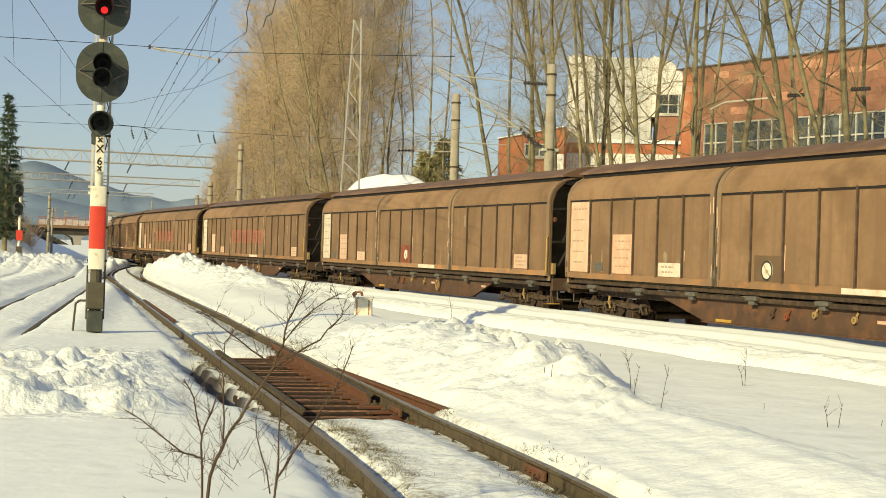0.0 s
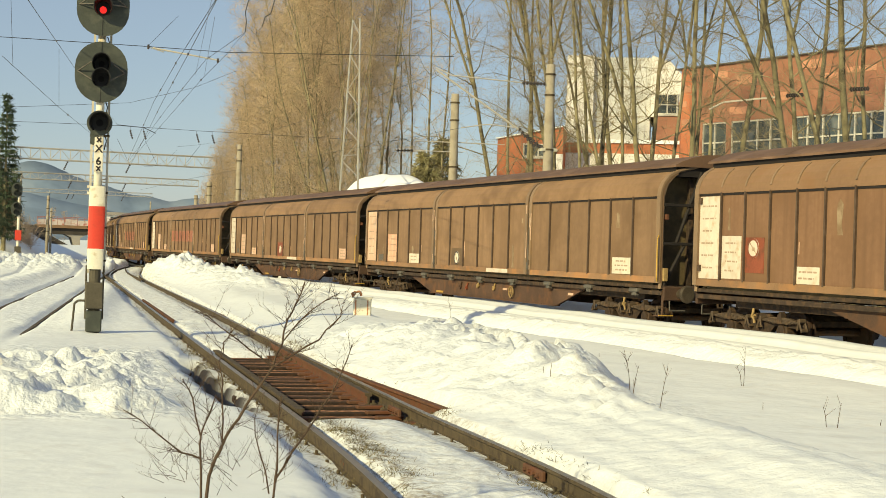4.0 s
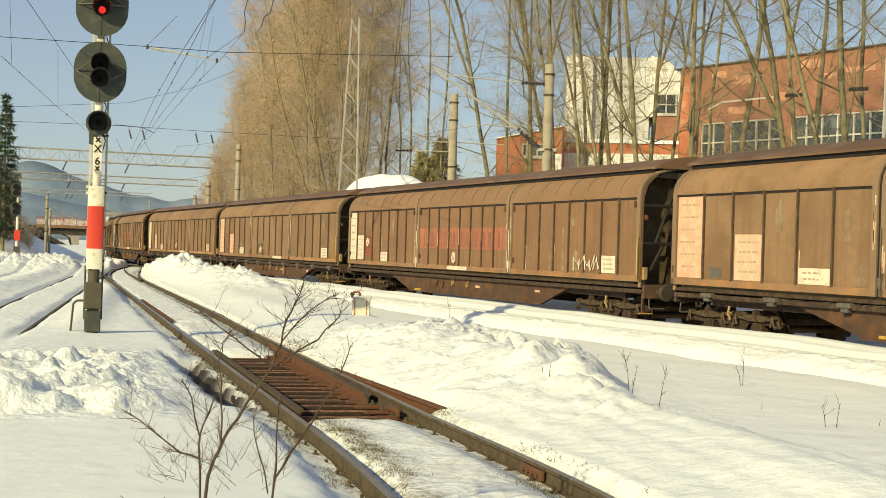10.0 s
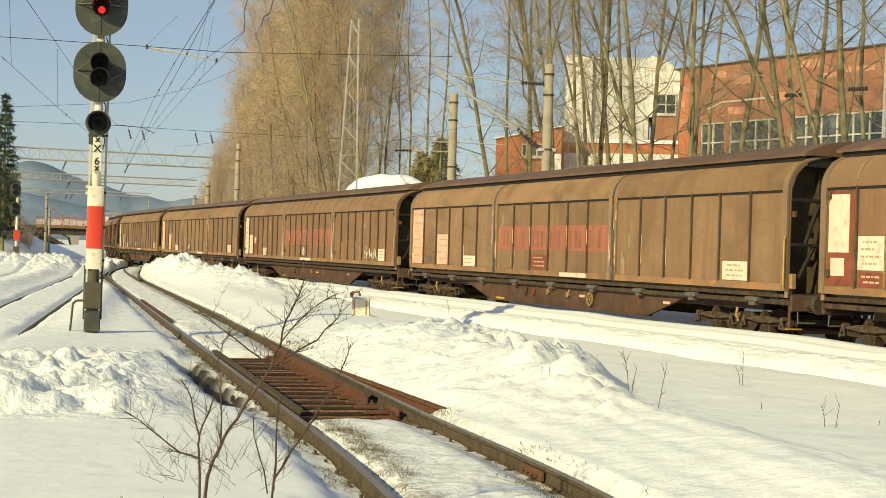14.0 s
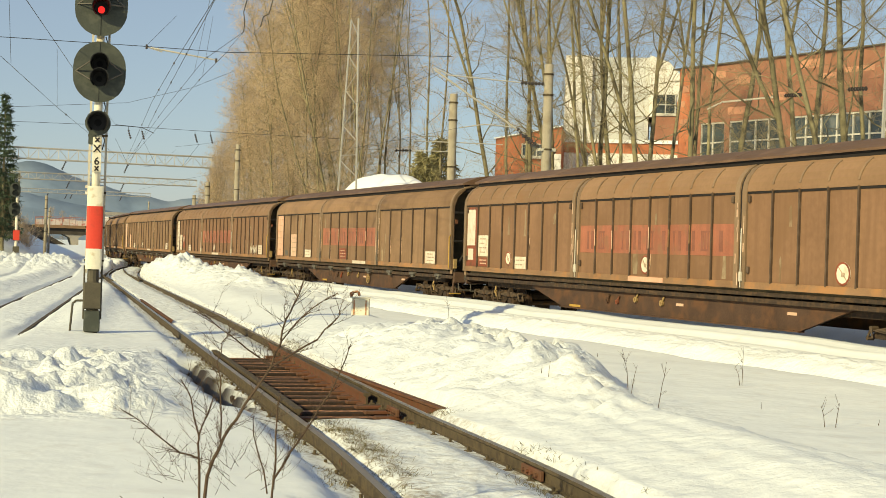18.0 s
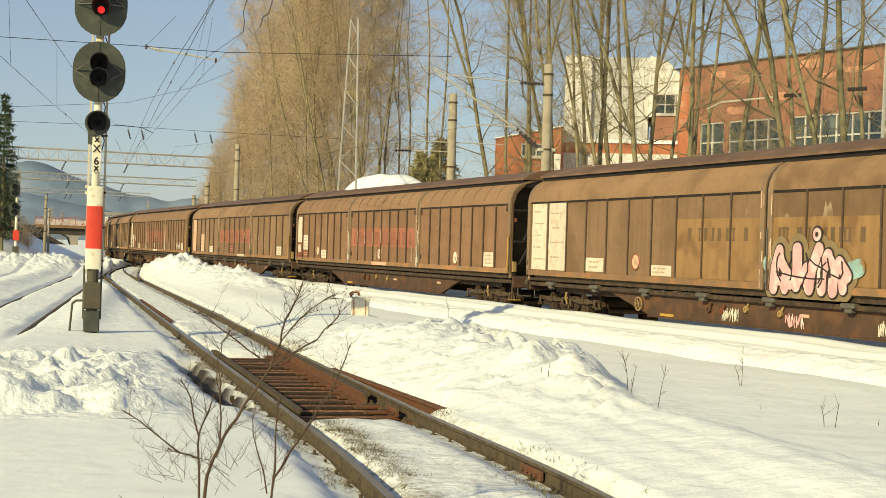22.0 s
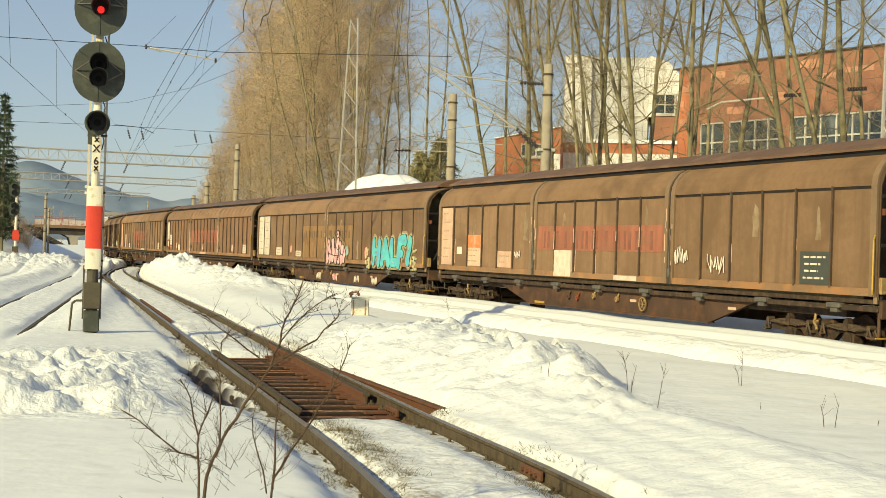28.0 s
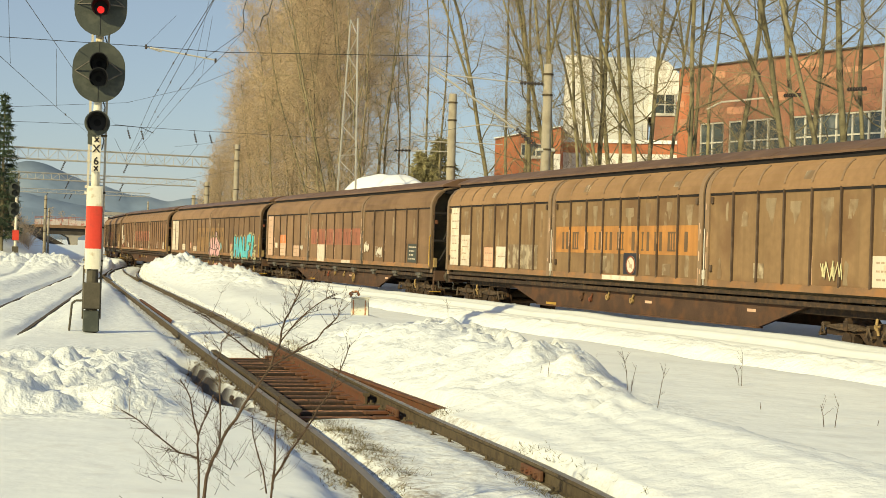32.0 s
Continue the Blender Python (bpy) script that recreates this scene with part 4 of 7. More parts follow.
    for k in range(n):
        yy = h - 1.4 - (length - 2.6) * k / (n - 1)
        bm = bmesh.new()
        box(bm, -1.43, -1.25, yy - 0.20, yy + 0.20, 1.03, 1.13, 0.02)
        box(bm, -1.40, -1.28, yy - 0.10, yy + 0.10, 0.95, 1.05, 0.01)
        part("roller_bracket", bm, GREY, w, "grey roller bracket")
    # levers, tanks, small fittings on the girder
    for u, z, m, r in ((9.0, 0.78, UNDER, 0.07), (9.5, 0.76, RED_PL, 0.06), (10.4, 0.85, TAN_YEL, 0.07), (11.6, 0.82, TAN_YEL, 0.07)):
        bm = bmesh.new()
        disc_ring(bm, (-1.30, h - u, z), "x", r * 0.45, r, 0.05, 12)
        tube(bm, (-1.27, h - u, z), (-1.27, h - u - 0.1, z + 0.14), 0.025, n=6)
        part("valve_handle", bm, m, w)
    if kind != "B":
        bm = bmesh.new()
        hub = h - (12.9 if kind == "A" else 6.0)
        disc_ring(bm, (-1.32, hub, 0.76), "x", 0.14, 0.165, 0.03, 20)
        for t in (0, 1.05, 2.1):
            tube(bm, (-1.305, hub - 0.15 * math.cos(t), 0.76 - 0.15 * math.sin(t)), (-1.305, hub + 0.15 * math.cos(t), 0.76 + 0.15 * math.sin(t)), 0.009, n=5)
        part("handbrake_wheel", bm, TAN_YEL, w, "dirty yellow handbrake wheel")
    for u0, u1, z in ((6.9, 7.5, 0.56), (12.2, 12.5, 0.82), (16.4, 16.7, 0.84)):
        bm = bmesh.new()
        box(bm, -1.250, -1.240, h - u1, h - u0, z - 0.03, z + 0.03)
        part("stencil_bar", bm, YELLOW if z < 0.6 else CREAM_PL, w)
    bm = bmesh.new()
    tube(bm, (-0.3, -1.5, 0.72), (-0.3, 1.2, 0.72), 0.22, n=12)
    part("air_tank", bm, BOGIE, w)
    sets = add_bogie(w, h - 2.0, kind == "B") + add_bogie(w, -h + 2.0, kind == "B")
    return w, sets


def plate(w, length, u0, u1, z0, z1, mat, label, lines=0, ink=None, name="plate", lift=0.004):
    """A painted plate on the near side, u metres from the leading end; lines: rows of unreadable small writing as bars."""
    h = length / 2
    bm = bmesh.new()
    box(bm, -1.402 - lift, -1.395, h - u1, h - u0, z0, z1)
    p = part(name, bm, mat, w, label)
    if lines:
        rng = random.Random(int(u0 * 100 + z0 * 1000))
        wd, ht = u1 - u0, z1 - z0
        for k in range(lines):
            z = z1 - ht * (k + 0.8) / (lines + 0.7)
            a = u0 + wd * rng.uniform(0.10, 0.2)
            b = u1 - wd * rng.uniform(0.10, 0.42)
            bm = bmesh.new()
            t = min(0.018, ht / lines / 6)
            c = a
            while c < b:
                d = min(b, c + wd * rng.uniform(0.06, 0.22))
                box(bm, -1.404 - lift, -1.399 - lift, h - d, h - c, z - t, z + t)
                c = d + wd * 0.045
            part("writing_bar", bm, ink or INK, p)
    return p


def disk(w, length, u, z, r, mat=None, ring=None):
    """A round warning mark: pale disc, ring, dark figure bar."""
    h = length / 2
    bm = bmesh.new()
    tube(bm, (-1.4185, h - u, z), (-1.406, h - u, z), r, n=20)
    d = part("warning_disc", bm, mat or WHITE_PL, w, "round pale warning mark")
    bm = bmesh.new()
    disc_ring(bm, (-1.422, h - u, z), "x", r * 0.82, r, 0.006, 20)
    part("ring", bm, ring or RED_PL, d)
    bm = bmesh.new()
    box(bm, -1.422, -1.417, h - u - r * 0.3, h - u + r * 0.2, z - r * 0.28, z + r * 0.1)
    tube(bm, (-1.421, h - u - r * 0.55, z - r * 0.55), (-1.421, h - u + r * 0.55, z + r * 0.55), 0.012, n=4)
    part("figure_bar", bm, INK, d)


def band(w, length, u0, u1, z0, z1, mat, letters, ink, gaps=(), name="band"):
    """A colour band across the panels; the maker's lettering is drawn as plain upright bars."""
    h = length / 2
    bm = bmesh.new()
    box(bm, -1.4050, -1.396, h - u1, h - u0, z0, z1)
    p = part(name, bm, mat, w, "faded colour band across the door")
    if letters:
        a, b = u0 + 0.25, u1 - 0.25
        step_u = (b - a) / letters
        zc0, zc1 = z1 - (0.62 if z1 - z0 < 0.9 else 0.52), z1 - (0.14 if z1 - z0 < 0.9 else 0.20)
        for k in range(letters):
            c = a + (k + 0.5) * step_u
            wd = (0.21, 0.19, 0.22, 0.20)[k % 4]
            bm = bmesh.new()
            for o, t in (((-0.6, 0.055), (0.62, 0.03)), ((-0.1, 0.07), ), ((-0.55, 0.03), (0.05, 0.03), (0.65, 0.05)), ((-0.5, 0.06), (0.6, 0.045)))[(k * 7 + letters) % 4]:
                box(bm, -1.4085, -1.4045, h - c + o * wd - t, h - c + o * wd + t, zc0 + 0.04, zc1)
                for z in (zc0 + 0.04, zc1 - 0.04):
                    box(bm, -1.4090, -1.4045, h - c + o * wd - 0.056, h - c + o * wd + 0.056, z, z + 0.04)
            part("letter_bar", bm, ink, p)
    if z1 - z0 < 0.9:
        # paint worn through to a pale edge on the ribs
        rng = random.Random(int(u0 * 31 + length * 7))
        doors, n = ([0.0, 7.06, 14.22, 21.34], 6) if length < 22 else ([0.0, 7.47, 14.95, 22.42], 8)
        for a, b in zip(doors, doors[1:]):
            for k in range(1, n):
                u = a + 0.2 + (b - a - 0.4) * k / n
                if u0 + 0.1 < u < u1 - 0.1 and rng.random() < 0.85:
                    bm = bmesh.new()
                    za, zb = z0 + rng.uniform(0, 0.25), z1 - rng.uniform(0, 0.15)
                    box(bm, -1.4485, -1.440, h - u - 0.018, h - u + 0.010, za, zb)
                    part("worn_edge", bm, CREAM_PL if rng.random() < 0.6 else TAN_BAND, p)
    return p


def scribble(w, length, u0, u1, z0, z1, mat, seed, label, r=0.014, turns=14):
    rng = random.Random(seed)
    h = length / 2
    x = -1.442 if z0 > 1.2 else -1.258
    bm = bmesh.new()
    pts = []
    for k in range(turns):
        f = k / (turns - 1)
        pts.append(Vector((x, h - (u0 + (u1 - u0) * min(1, max(0, f + rng.uniform(-0.12, 0.12)))), z0 + (z1 - z0) * (rng.uniform(0.0, 0.35) if k % 2 else rng.uniform(0.6, 1.0)))))
    for p, q in zip(pts, pts[1:]):
        tube(bm, p, q, r, n=4)
    part("spray_tag", bm, mat, w, label)


SPECS = {"A": (21.34, "brown steel sliding-wall freight wagon with smooth shoulders", [7.06, 14.22], [6, 6, 6], False),
         "B": (22.42, "brown steel sliding-wall freight wagon with ribbed shoulders", [7.47, 14.95], [8, 8, 8], True),
         "C": (22.52, "brown two-door sliding-wall freight wagon covered in graffiti", [11.26], [10, 10], False)}
STOCK = {"A": [], "B": [], "C": []}
for kind, count in (("A", 9), ("B", 5), ("C", 1)):
    first, sets = wagon_base(kind, *SPECS[kind])
    STOCK[kind].append((first, sets))
    for _ in range(count - 1):
        w = copy_thing(first, Matrix.Identity(4))
        STOCK[kind].append((w, [q for b in w.children if b.name.startswith("bogie") for q in b.children if q.name.startswith("wheelset")]))


def make_wagon(kind):
    """The next plain wagon of a kind, still without markings."""
    w, sets = STOCK[kind].pop(0)
    return w, sets, SPECS[kind][0]


def common_marks(w, L, kind, v):
    """The plates that every wagon carries, in its own colours."""
    pale = [WHITE_PL, CREAM_PL, WHITE_PL, PINK_PL][v % 4]
    if kind == "A":
        plate(w, L, 0.19, 1.18, 1.44, 3.24, pale, "tall pale number plate", 6, None)
        plate(w, L, 2.46, 3.44, 1.44, 2.38, [CREAM_PL, PINK_PL, CREAM_PL][v % 3], "pale data plate", 4)
        plate(w, L, 4.68, 5.65, 1.43, 1.74, WHITE_PL if v % 2 else CREAM_PL, "pale plate", 2)
        plate(w, L, 1.52, 1.98, 1.48, 1.68, GREY, "grey label holder")
        plate(w, L, 19.05, 20.02, 1.44, 1.83, [CREAM_PL, WHITE_PL][v % 2], "white plate with small print", 3)
        plate(w, L, 11.4, 12.9, 1.29, 1.40, WHITE_PL, "white strip on the bottom rail", lift=0.042)
    else:
        plate(w, L, 0.19, 0.95, 1.44, 3.19, [RED_PL, WHITE_PL, WHITE_PL][v % 3], "tall number plate with worn paint", 0 if v % 3 == 0 else 6)
        if v % 3 == 0:
            plate(w, L, 0.22, 0.82, 2.05, 3.12, WHITE_PL, "white paint left on a torn plate", name="worn_patch", lift=0.008)
            plate(w, L, 0.30, 0.70, 1.62, 1.95, WHITE_PL, "white paint left on a torn plate", name="worn_patch", lift=0.008)
            plate(w, L, 1.12, 1.78, 1.44, 1.70, RED_PL, "faded red plate", 2, CREAM_PL)
        plate(w, L, 1.08, 1.80, 1.74 if v % 3 == 0 else 1.46, 2.35, WHITE_PL, "worn white data plate", 4)
        plate(w, L, 3.70, 4.45, 1.43, 1.76, WHITE_PL, "white plate", 2)
        plate(w, L, 20.48, 21.20, 1.44, 1.86, WHITE_PL, "white plate with small print", 3)
        plate(w, L, 10.3, 11.9, 1.29, 1.40, WHITE_PL if v % 2 else PINK_PL, "pale strip on the bottom rail", lift=0.042)


KINDS = []
TRAIN = []   # wagon, its wheelsets, place of its middle along the line at the start, half the distance of its bogies


def add_wagon(kind, lead):
    w, sets, L = make_wagon(kind)
    TRAIN.append((w, sets, lead - L / 2, L / 2 - 2.0))
    KINDS.append(kind)
    return w, L


# leading ends along the line at the start, from the front of the train to its rear
w, L = add_wagon("B", 194.6)
common_marks(w, L, "B", 0)
w, L = add_wagon("A", 170.8)
common_marks(w, L, "A", 0)
w, L = add_wagon("A", 148.4)
common_marks(w, L, "A", 1)
w, L = add_wagon("B", 126.0)
common_marks(w, L, "B", 1)
w, L = add_wagon("A", 102.2)
common_marks(w, L, "A", 2)
band(w, L, 7.3, 13.9, 1.95, 2.6, RED_BAND, 11, LETTER_RED)
w, L = add_wagon("A", 79.0)
common_marks(w, L, "A", 0)
band(w, L, 7.3, 13.9, 1.95, 2.6, RED_BAND, 11, LETTER_RED)
w, L = add_wagon("A", 55.2)
common_marks(w, L, "A", 0)
plate(w, L, 9.6, 10.6, 1.40, 2.02, RED_PL, "dark red square plate")
disk(w, L, 10.1, 1.70, 0.2)
w, L = add_wagon("A", 32.8)
common_marks(w, L, "A", 1)
plate(w, L, 8.52, 9.50, 1.44, 1.96, LETTER, "dark square plate")
disk(w, L, 8.98, 1.66, 0.2, None, DARK_PL)
w, L = add_wagon("B", 10.0)
common_marks(w, L, "B", 1)
plate(w, L, 1.88, 2.62, 1.60, 2.32, RED_PL, "red square plate")
disk(w, L, 2.25, 2.1, 0.2)
band(w, L, 7.72, 14.72, 1.93, 2.58, RED_BAND, 11, LETTER_RED)
disk(w, L, 10.75, 1.66, 0.22)
scribble(w, L, 19.05, 20.5, 1.45, 1.9, SPRAY_W, 4, "pale hand-sprayed scrawl", 0.009, 24)
w, L = add_wagon("A", -13.9)
common_marks(w, L, "A", 3)
band(w, L, 7.32, 14.0, 1.95, 2.62, RED_BAND, 11, LETTER_RED)
plate(w, L, 9.6, 10.5, 1.44, 1.84, RED_PL, "faded red plate", 3, CREAM_PL, lift=0.008)
w, L = add_wagon("B", -36.3)
common_marks(w, L, "B", 0)
disk(w, L, 3.3, 1.70, 0.2)
band(w, L, 7.72, 14.72, 1.93, 2.6, RED_BAND, 11, LETTER_RED)
disk(w, L, 11.05, 1.68, 0.22)
disk(w, L, 18.3, 1.66, 0.22)
w, L = add_wagon("C", -59.9)
plate(w, L, 0.24, 1.12, 1.44, 3.24, WHITE_PL, "tall cream number plate", 5)
plate(w, L, 1.26, 2.33, 1.44, 3.24, WHITE_PL, "tall cream number plate", 4)
plate(w, L, 3.45, 4.38, 1.46, 1.80, WHITE_PL, "small white plate", 2)
plate(w, L, 6.70, 7.60, 1.44, 1.68, WHITE_PL, "small white plate", 2)
disk(w, L, 6.0, 1.74, 0.2, PINK_PL)
disk(w, L, 16.4, 1.72, 0.24, PINK_PL)
band(w, L, 7.80, 11.02, 1.43, 2.72, TAN_BAND, 5, LETTER)
band(w, L, 11.34, 14.7, 1.43, 2.72, TAN_BAND, 6, LETTER)
w, L = add_wagon("A", -83.6)
E_WAGON = (w, L)
plate(w, L, 0.24, 1.10, 1.44, 3.24, CREAM_PL, "tall cream number plate", 6)
plate(w, L, 2.30, 3.38, 1.44, 2.36, CREAM_PL, "orange and pale data plate", 5)
plate(w, L, 2.31, 3.37, 1.98, 2.355, ORANGE_PL, "orange paint on the upper half of the plate", name="orange_patch", lift=0.007)
plate(w, L, 1.52, 1.92, 1.78, 2.0, WHITE_PL, "small white label")
plate(w, L, 4.6, 5.58, 1.44, 1.90, CREAM_PL, "cream plate", 2)
plate(w, L, 8.40, 9.38, 1.30, 1.97, WHITE_PL, "white plate with a warning mark", lift=0.040)
disk(w, L, 8.9, 1.74, 0.2)
band(w, L, 7.35, 13.9, 1.97, 2.6, RED_BAND, 11, LETTER_RED)
plate(w, L, 11.7, 12.8, 1.29, 1.40, WHITE_PL, "white strip on the bottom rail", lift=0.042)
scribble(w, L, 14.5, 15.05, 1.72, 2.13, SPRAY_W, 7, "white hand-sprayed scrawl", 0.01, 22)
scribble(w, L, 15.85, 16.5, 1.54, 1.97, SPRAY_W, 8, "white hand-sprayed scrawl", 0.01, 22)
scribble(w, L, 4.0 + 1.9, 6.25, 1.7, 1.95, SPRAY_W, 9, "white hand-sprayed scrawl", 0.01, 12)
plate(w, L, 19.08, 20.03, 1.44, 2.06, TEAL_PL, "dark teal plate with white print", 4, WHITE_PL)
w, L = add_wagon("B", -106.3)
plate(w, L, 0.26, 1.0, 1.44, 3.20, WHITE_PL, "tall cream number plate", 7)
plate(w, L, 1.14, 1.88, 1.44, 2.36, WHITE_PL, "cream data plate", 4)
plate(w, L, 2.94, 3.70, 1.44, 2.0, PINK_PL, "faded orange plate", 2)
plate(w, L, 3.82, 4.61, 1.44, 2.03, WHITE_PL, "cream plate", 1)
plate(w, L, 4.68, 6.6, 1.44, 2.10, GHOST, "ghost of an old painted mark")
band(w, L, 7.72, 14.72, 1.92, 2.58, ORANGE_BAND, 11, LETTER)
plate(w, L, 11.40, 12.12, 1.44, 1.94, DARK_PL, "dark blue square plate", lift=0.010)
disk(w, L, 11.76, 1.66, 0.22)
plate(w, L, 10.4, 12.0, 1.29, 1.40, WHITE_PL, "cream strip on the bottom rail", lift=0.042)
plate(w, L, 20.48, 21.20, 1.44, 2.0, WHITE_PL, "cream plate with small print", 3)
scribble(w, L, 19.05, 19.7, 1.52, 1.9, SPRAY_Y, 11, "greenish hand-sprayed scrawl", 0.012, 18)
w, L = add_wagon("A", -129.9)
common_marks(w, L, "A", 1)


def graffiti():
    w, L = TRAIN[11][0], 22.52
    h = L / 2
    def strokes(name, lines, r, mat, x, label="", first=0):
        """Sprayed strokes with round ends, each a hair proud of the one before."""
        bm = bmesh.new()
        n = first
        for u0, z0, u1, z1, k in lines:
            a = math.atan2(z1 - z0, u0 - u1)
            rr = r * k if r > 0 else 0
            pts = [(h - u1 + rr * math.cos(a + t), z1 + rr * math.sin(a + t)) for t in [math.pi * (i / 7 - 0.5) for i in range(8)]]
            pts += [(h - u0 + rr * math.cos(a + t), z0 + rr * math.sin(a + t)) for t in [math.pi * (i / 7 + 0.5) for i in range(8)]]
            pts = [(yy, max(zz, 1.15)) for yy, zz in pts]
            prism(bm, pts, "x", x - 0.00025 * n, x + 0.006)
            n += 1
        part(name, bm, mat, w, label)

    def wobble(lines, seed, amp):
        """Each line bent once in its middle."""
        rng = random.Random(seed)
        out = []
        for u0, z0, u1, z1, k in lines:
            um, zm = (u0 + u1) / 2 + rng.uniform(-amp, amp), (z0 + z1) / 2 + rng.uniform(-amp, amp) * 0.4
            out += [(u0, z0, um, zm, k), (um, zm, u1, z1, k)]
        return out
    o = 17.08
    word = [(o + a, 1.36 + (z0 - 1.15) * 0.80, o + b, 1.36 + (z1 - 1.15) * 0.80, k) for a, z0, b, z1, k in (
        (0.22, 1.20, 0.28, 2.10, 1.1), (0.78, 1.16, 0.88, 2.04, 1.1), (0.28, 1.62, 0.82, 1.62, 0.95),
        (1.18, 1.18, 1.52, 2.08, 1.1), (1.52, 2.08, 1.86, 1.16, 1.1), (1.35, 1.45, 1.72, 1.45, 0.8),
        (2.20, 2.08, 2.18, 1.22, 1.1), (2.18, 1.20, 2.62, 1.22, 1.05),
        (2.90, 1.14, 3.02, 2.06, 1.15), (3.02, 2.12, 3.52, 2.20, 1.2), (3.52, 2.18, 3.58, 2.10, 1.0), (3.0, 1.60, 3.26, 1.60, 0.85),
        (4.06, 2.14, 3.92, 1.62, 1.15), (3.84, 1.28, 3.86, 1.32, 1.15))]
    word = wobble(word, 5, 0.04)
    for ch, i, j in (("H", 0, 6), ("A", 6, 12), ("L", 12, 16), ("F", 16, 24), ("!", 24, 28)):
        strokes("spray_halo", word[i:j], 0.25, SPRAY_H, -1.412, "pale yellow overspray", i)
        strokes("spray_halo", word[i:j], 0.195, SPRAY_Y, -1.422, "pale yellow outline", i)
        strokes("letter_outline", word[i:j], 0.168, PAINT_BLACK, -1.436, "black sprayed outline", i)
        strokes("graffiti_letter", word[i:j], 0.150, SPRAY_T, -1.450, "turquoise bubble letter " + ch, i)
    shine = [(u0 - 0.05, z0, u0 - 0.05 + (u1 - u0) * 0.5, z0 + (z1 - z0) * 0.5, 1) for u0, z0, u1, z1, k in word[::5]]
    for line in shine:
        strokes("spray_shine", [line], 0.03, SPRAY_B, -1.462, "pale highlight stroke")
    # pink piece: wavy strokes with dark outlines, no readable writing
    q = 11.55
    pink = [(q + a, z0, q + b, z1, k) for a, z0, b, z1, k in (
        (0.05, 1.34, 0.22, 2.05, 1.2), (0.22, 2.05, 0.50, 1.62, 1.0), (0.50, 1.62, 0.42, 1.34, 1.1), (0.12, 1.5, 0.6, 1.4, 0.8),
        (0.80, 2.08, 0.78, 1.42, 1.3), (0.78, 1.42, 1.12, 1.72, 1.0), (1.12, 1.72, 1.20, 1.36, 1.2), (1.20, 1.36, 1.48, 2.10, 1.2),
        (1.58, 1.36, 1.76, 1.98, 1.2), (1.76, 1.98, 1.98, 1.70, 1.0), (1.98, 1.70, 1.92, 1.34, 1.2), (2.1, 1.86, 2.34, 1.62, 1.1), (2.34, 1.62, 2.22, 1.38, 1.0))]
    pink = wobble(pink, 8, 0.09)
    for i, j in ((0, 8), (8, 16), (16, 22), (22, 26)):
        strokes("spray_halo", pink[i:j], 0.25, SPRAY_M, -1.434, "thin pale overspray", i)
        strokes("spray_outline", pink[i:j], 0.142, PAINT_BLACK, -1.450, "dark outline of the pink piece", i)
        strokes("spray_blob", pink[i:j], 0.112, SPRAY_P, -1.460, "pink bubble stroke", i)
    strokes("spray_halo", [(q + 2.4, 1.72, q + 2.65, 1.78, 1), (q - 0.18, 1.8, q - 0.05, 1.7, 1)], 0.17, SPRAY_B, -1.442, "pale blue overspray")
    rng = random.Random(17)
    cuts = [(q + rng.uniform(0.1, 2.2), rng.uniform(1.4, 2.05), q + rng.uniform(0.1, 2.2), rng.uniform(1.4, 2.0), 1) for _ in range(3)]
    cuts += [(u, rng.uniform(1.35, 1.6), u + rng.uniform(-0.15, 0.15), rng.uniform(1.8, 2.05), 1) for u in (q + 0.3, q + 0.65, q + 1.0, q + 1.5, q + 1.85, q + 2.15)]
    strokes("spray_line", wobble(wobble(cuts, 3, 0.12), 4, 0.06), 0.015, PAINT_BLACK, -1.471, "dark sprayed lines")
    for r, mat, x in ((0.17, PAINT_BLACK, -1.452), (0.125, SPRAY_P, -1.459), (0.05, PAINT_BLACK, -1.464)):
        bm = bmesh.new()
        tube(bm, (x, h - 12.95, 2.38), (x + 0.01, h - 12.95, 2.38), r, n=16)
        part("spray_dot", bm, mat, w)
    rng = random.Random(9)
    for cu, sp in ((16.62, 0.26), (21.42, 0.26)):
        for j in range(16):
            bm = bmesh.new()
            u, z, r = cu + rng.uniform(-sp, sp), rng.uniform(1.18, 1.85), rng.uniform(0.035, 0.085)
            tube(bm, (-1.440 - 0.0006 * j, h - u, z), (-1.402, h - u, z), r, n=10)
            part("spray_dot", bm, SPRAY_Y, w)
    for u in (9.85, 12.1, 14.9, 17.0):
        scribble(w, L, u - 0.35, u + 0.25, 0.56, 0.86, SPRAY_P if u == 12.1 else SPRAY_W, int(u * 10), "sprayed scrawl on the girder", 0.008, 40)


graffiti()


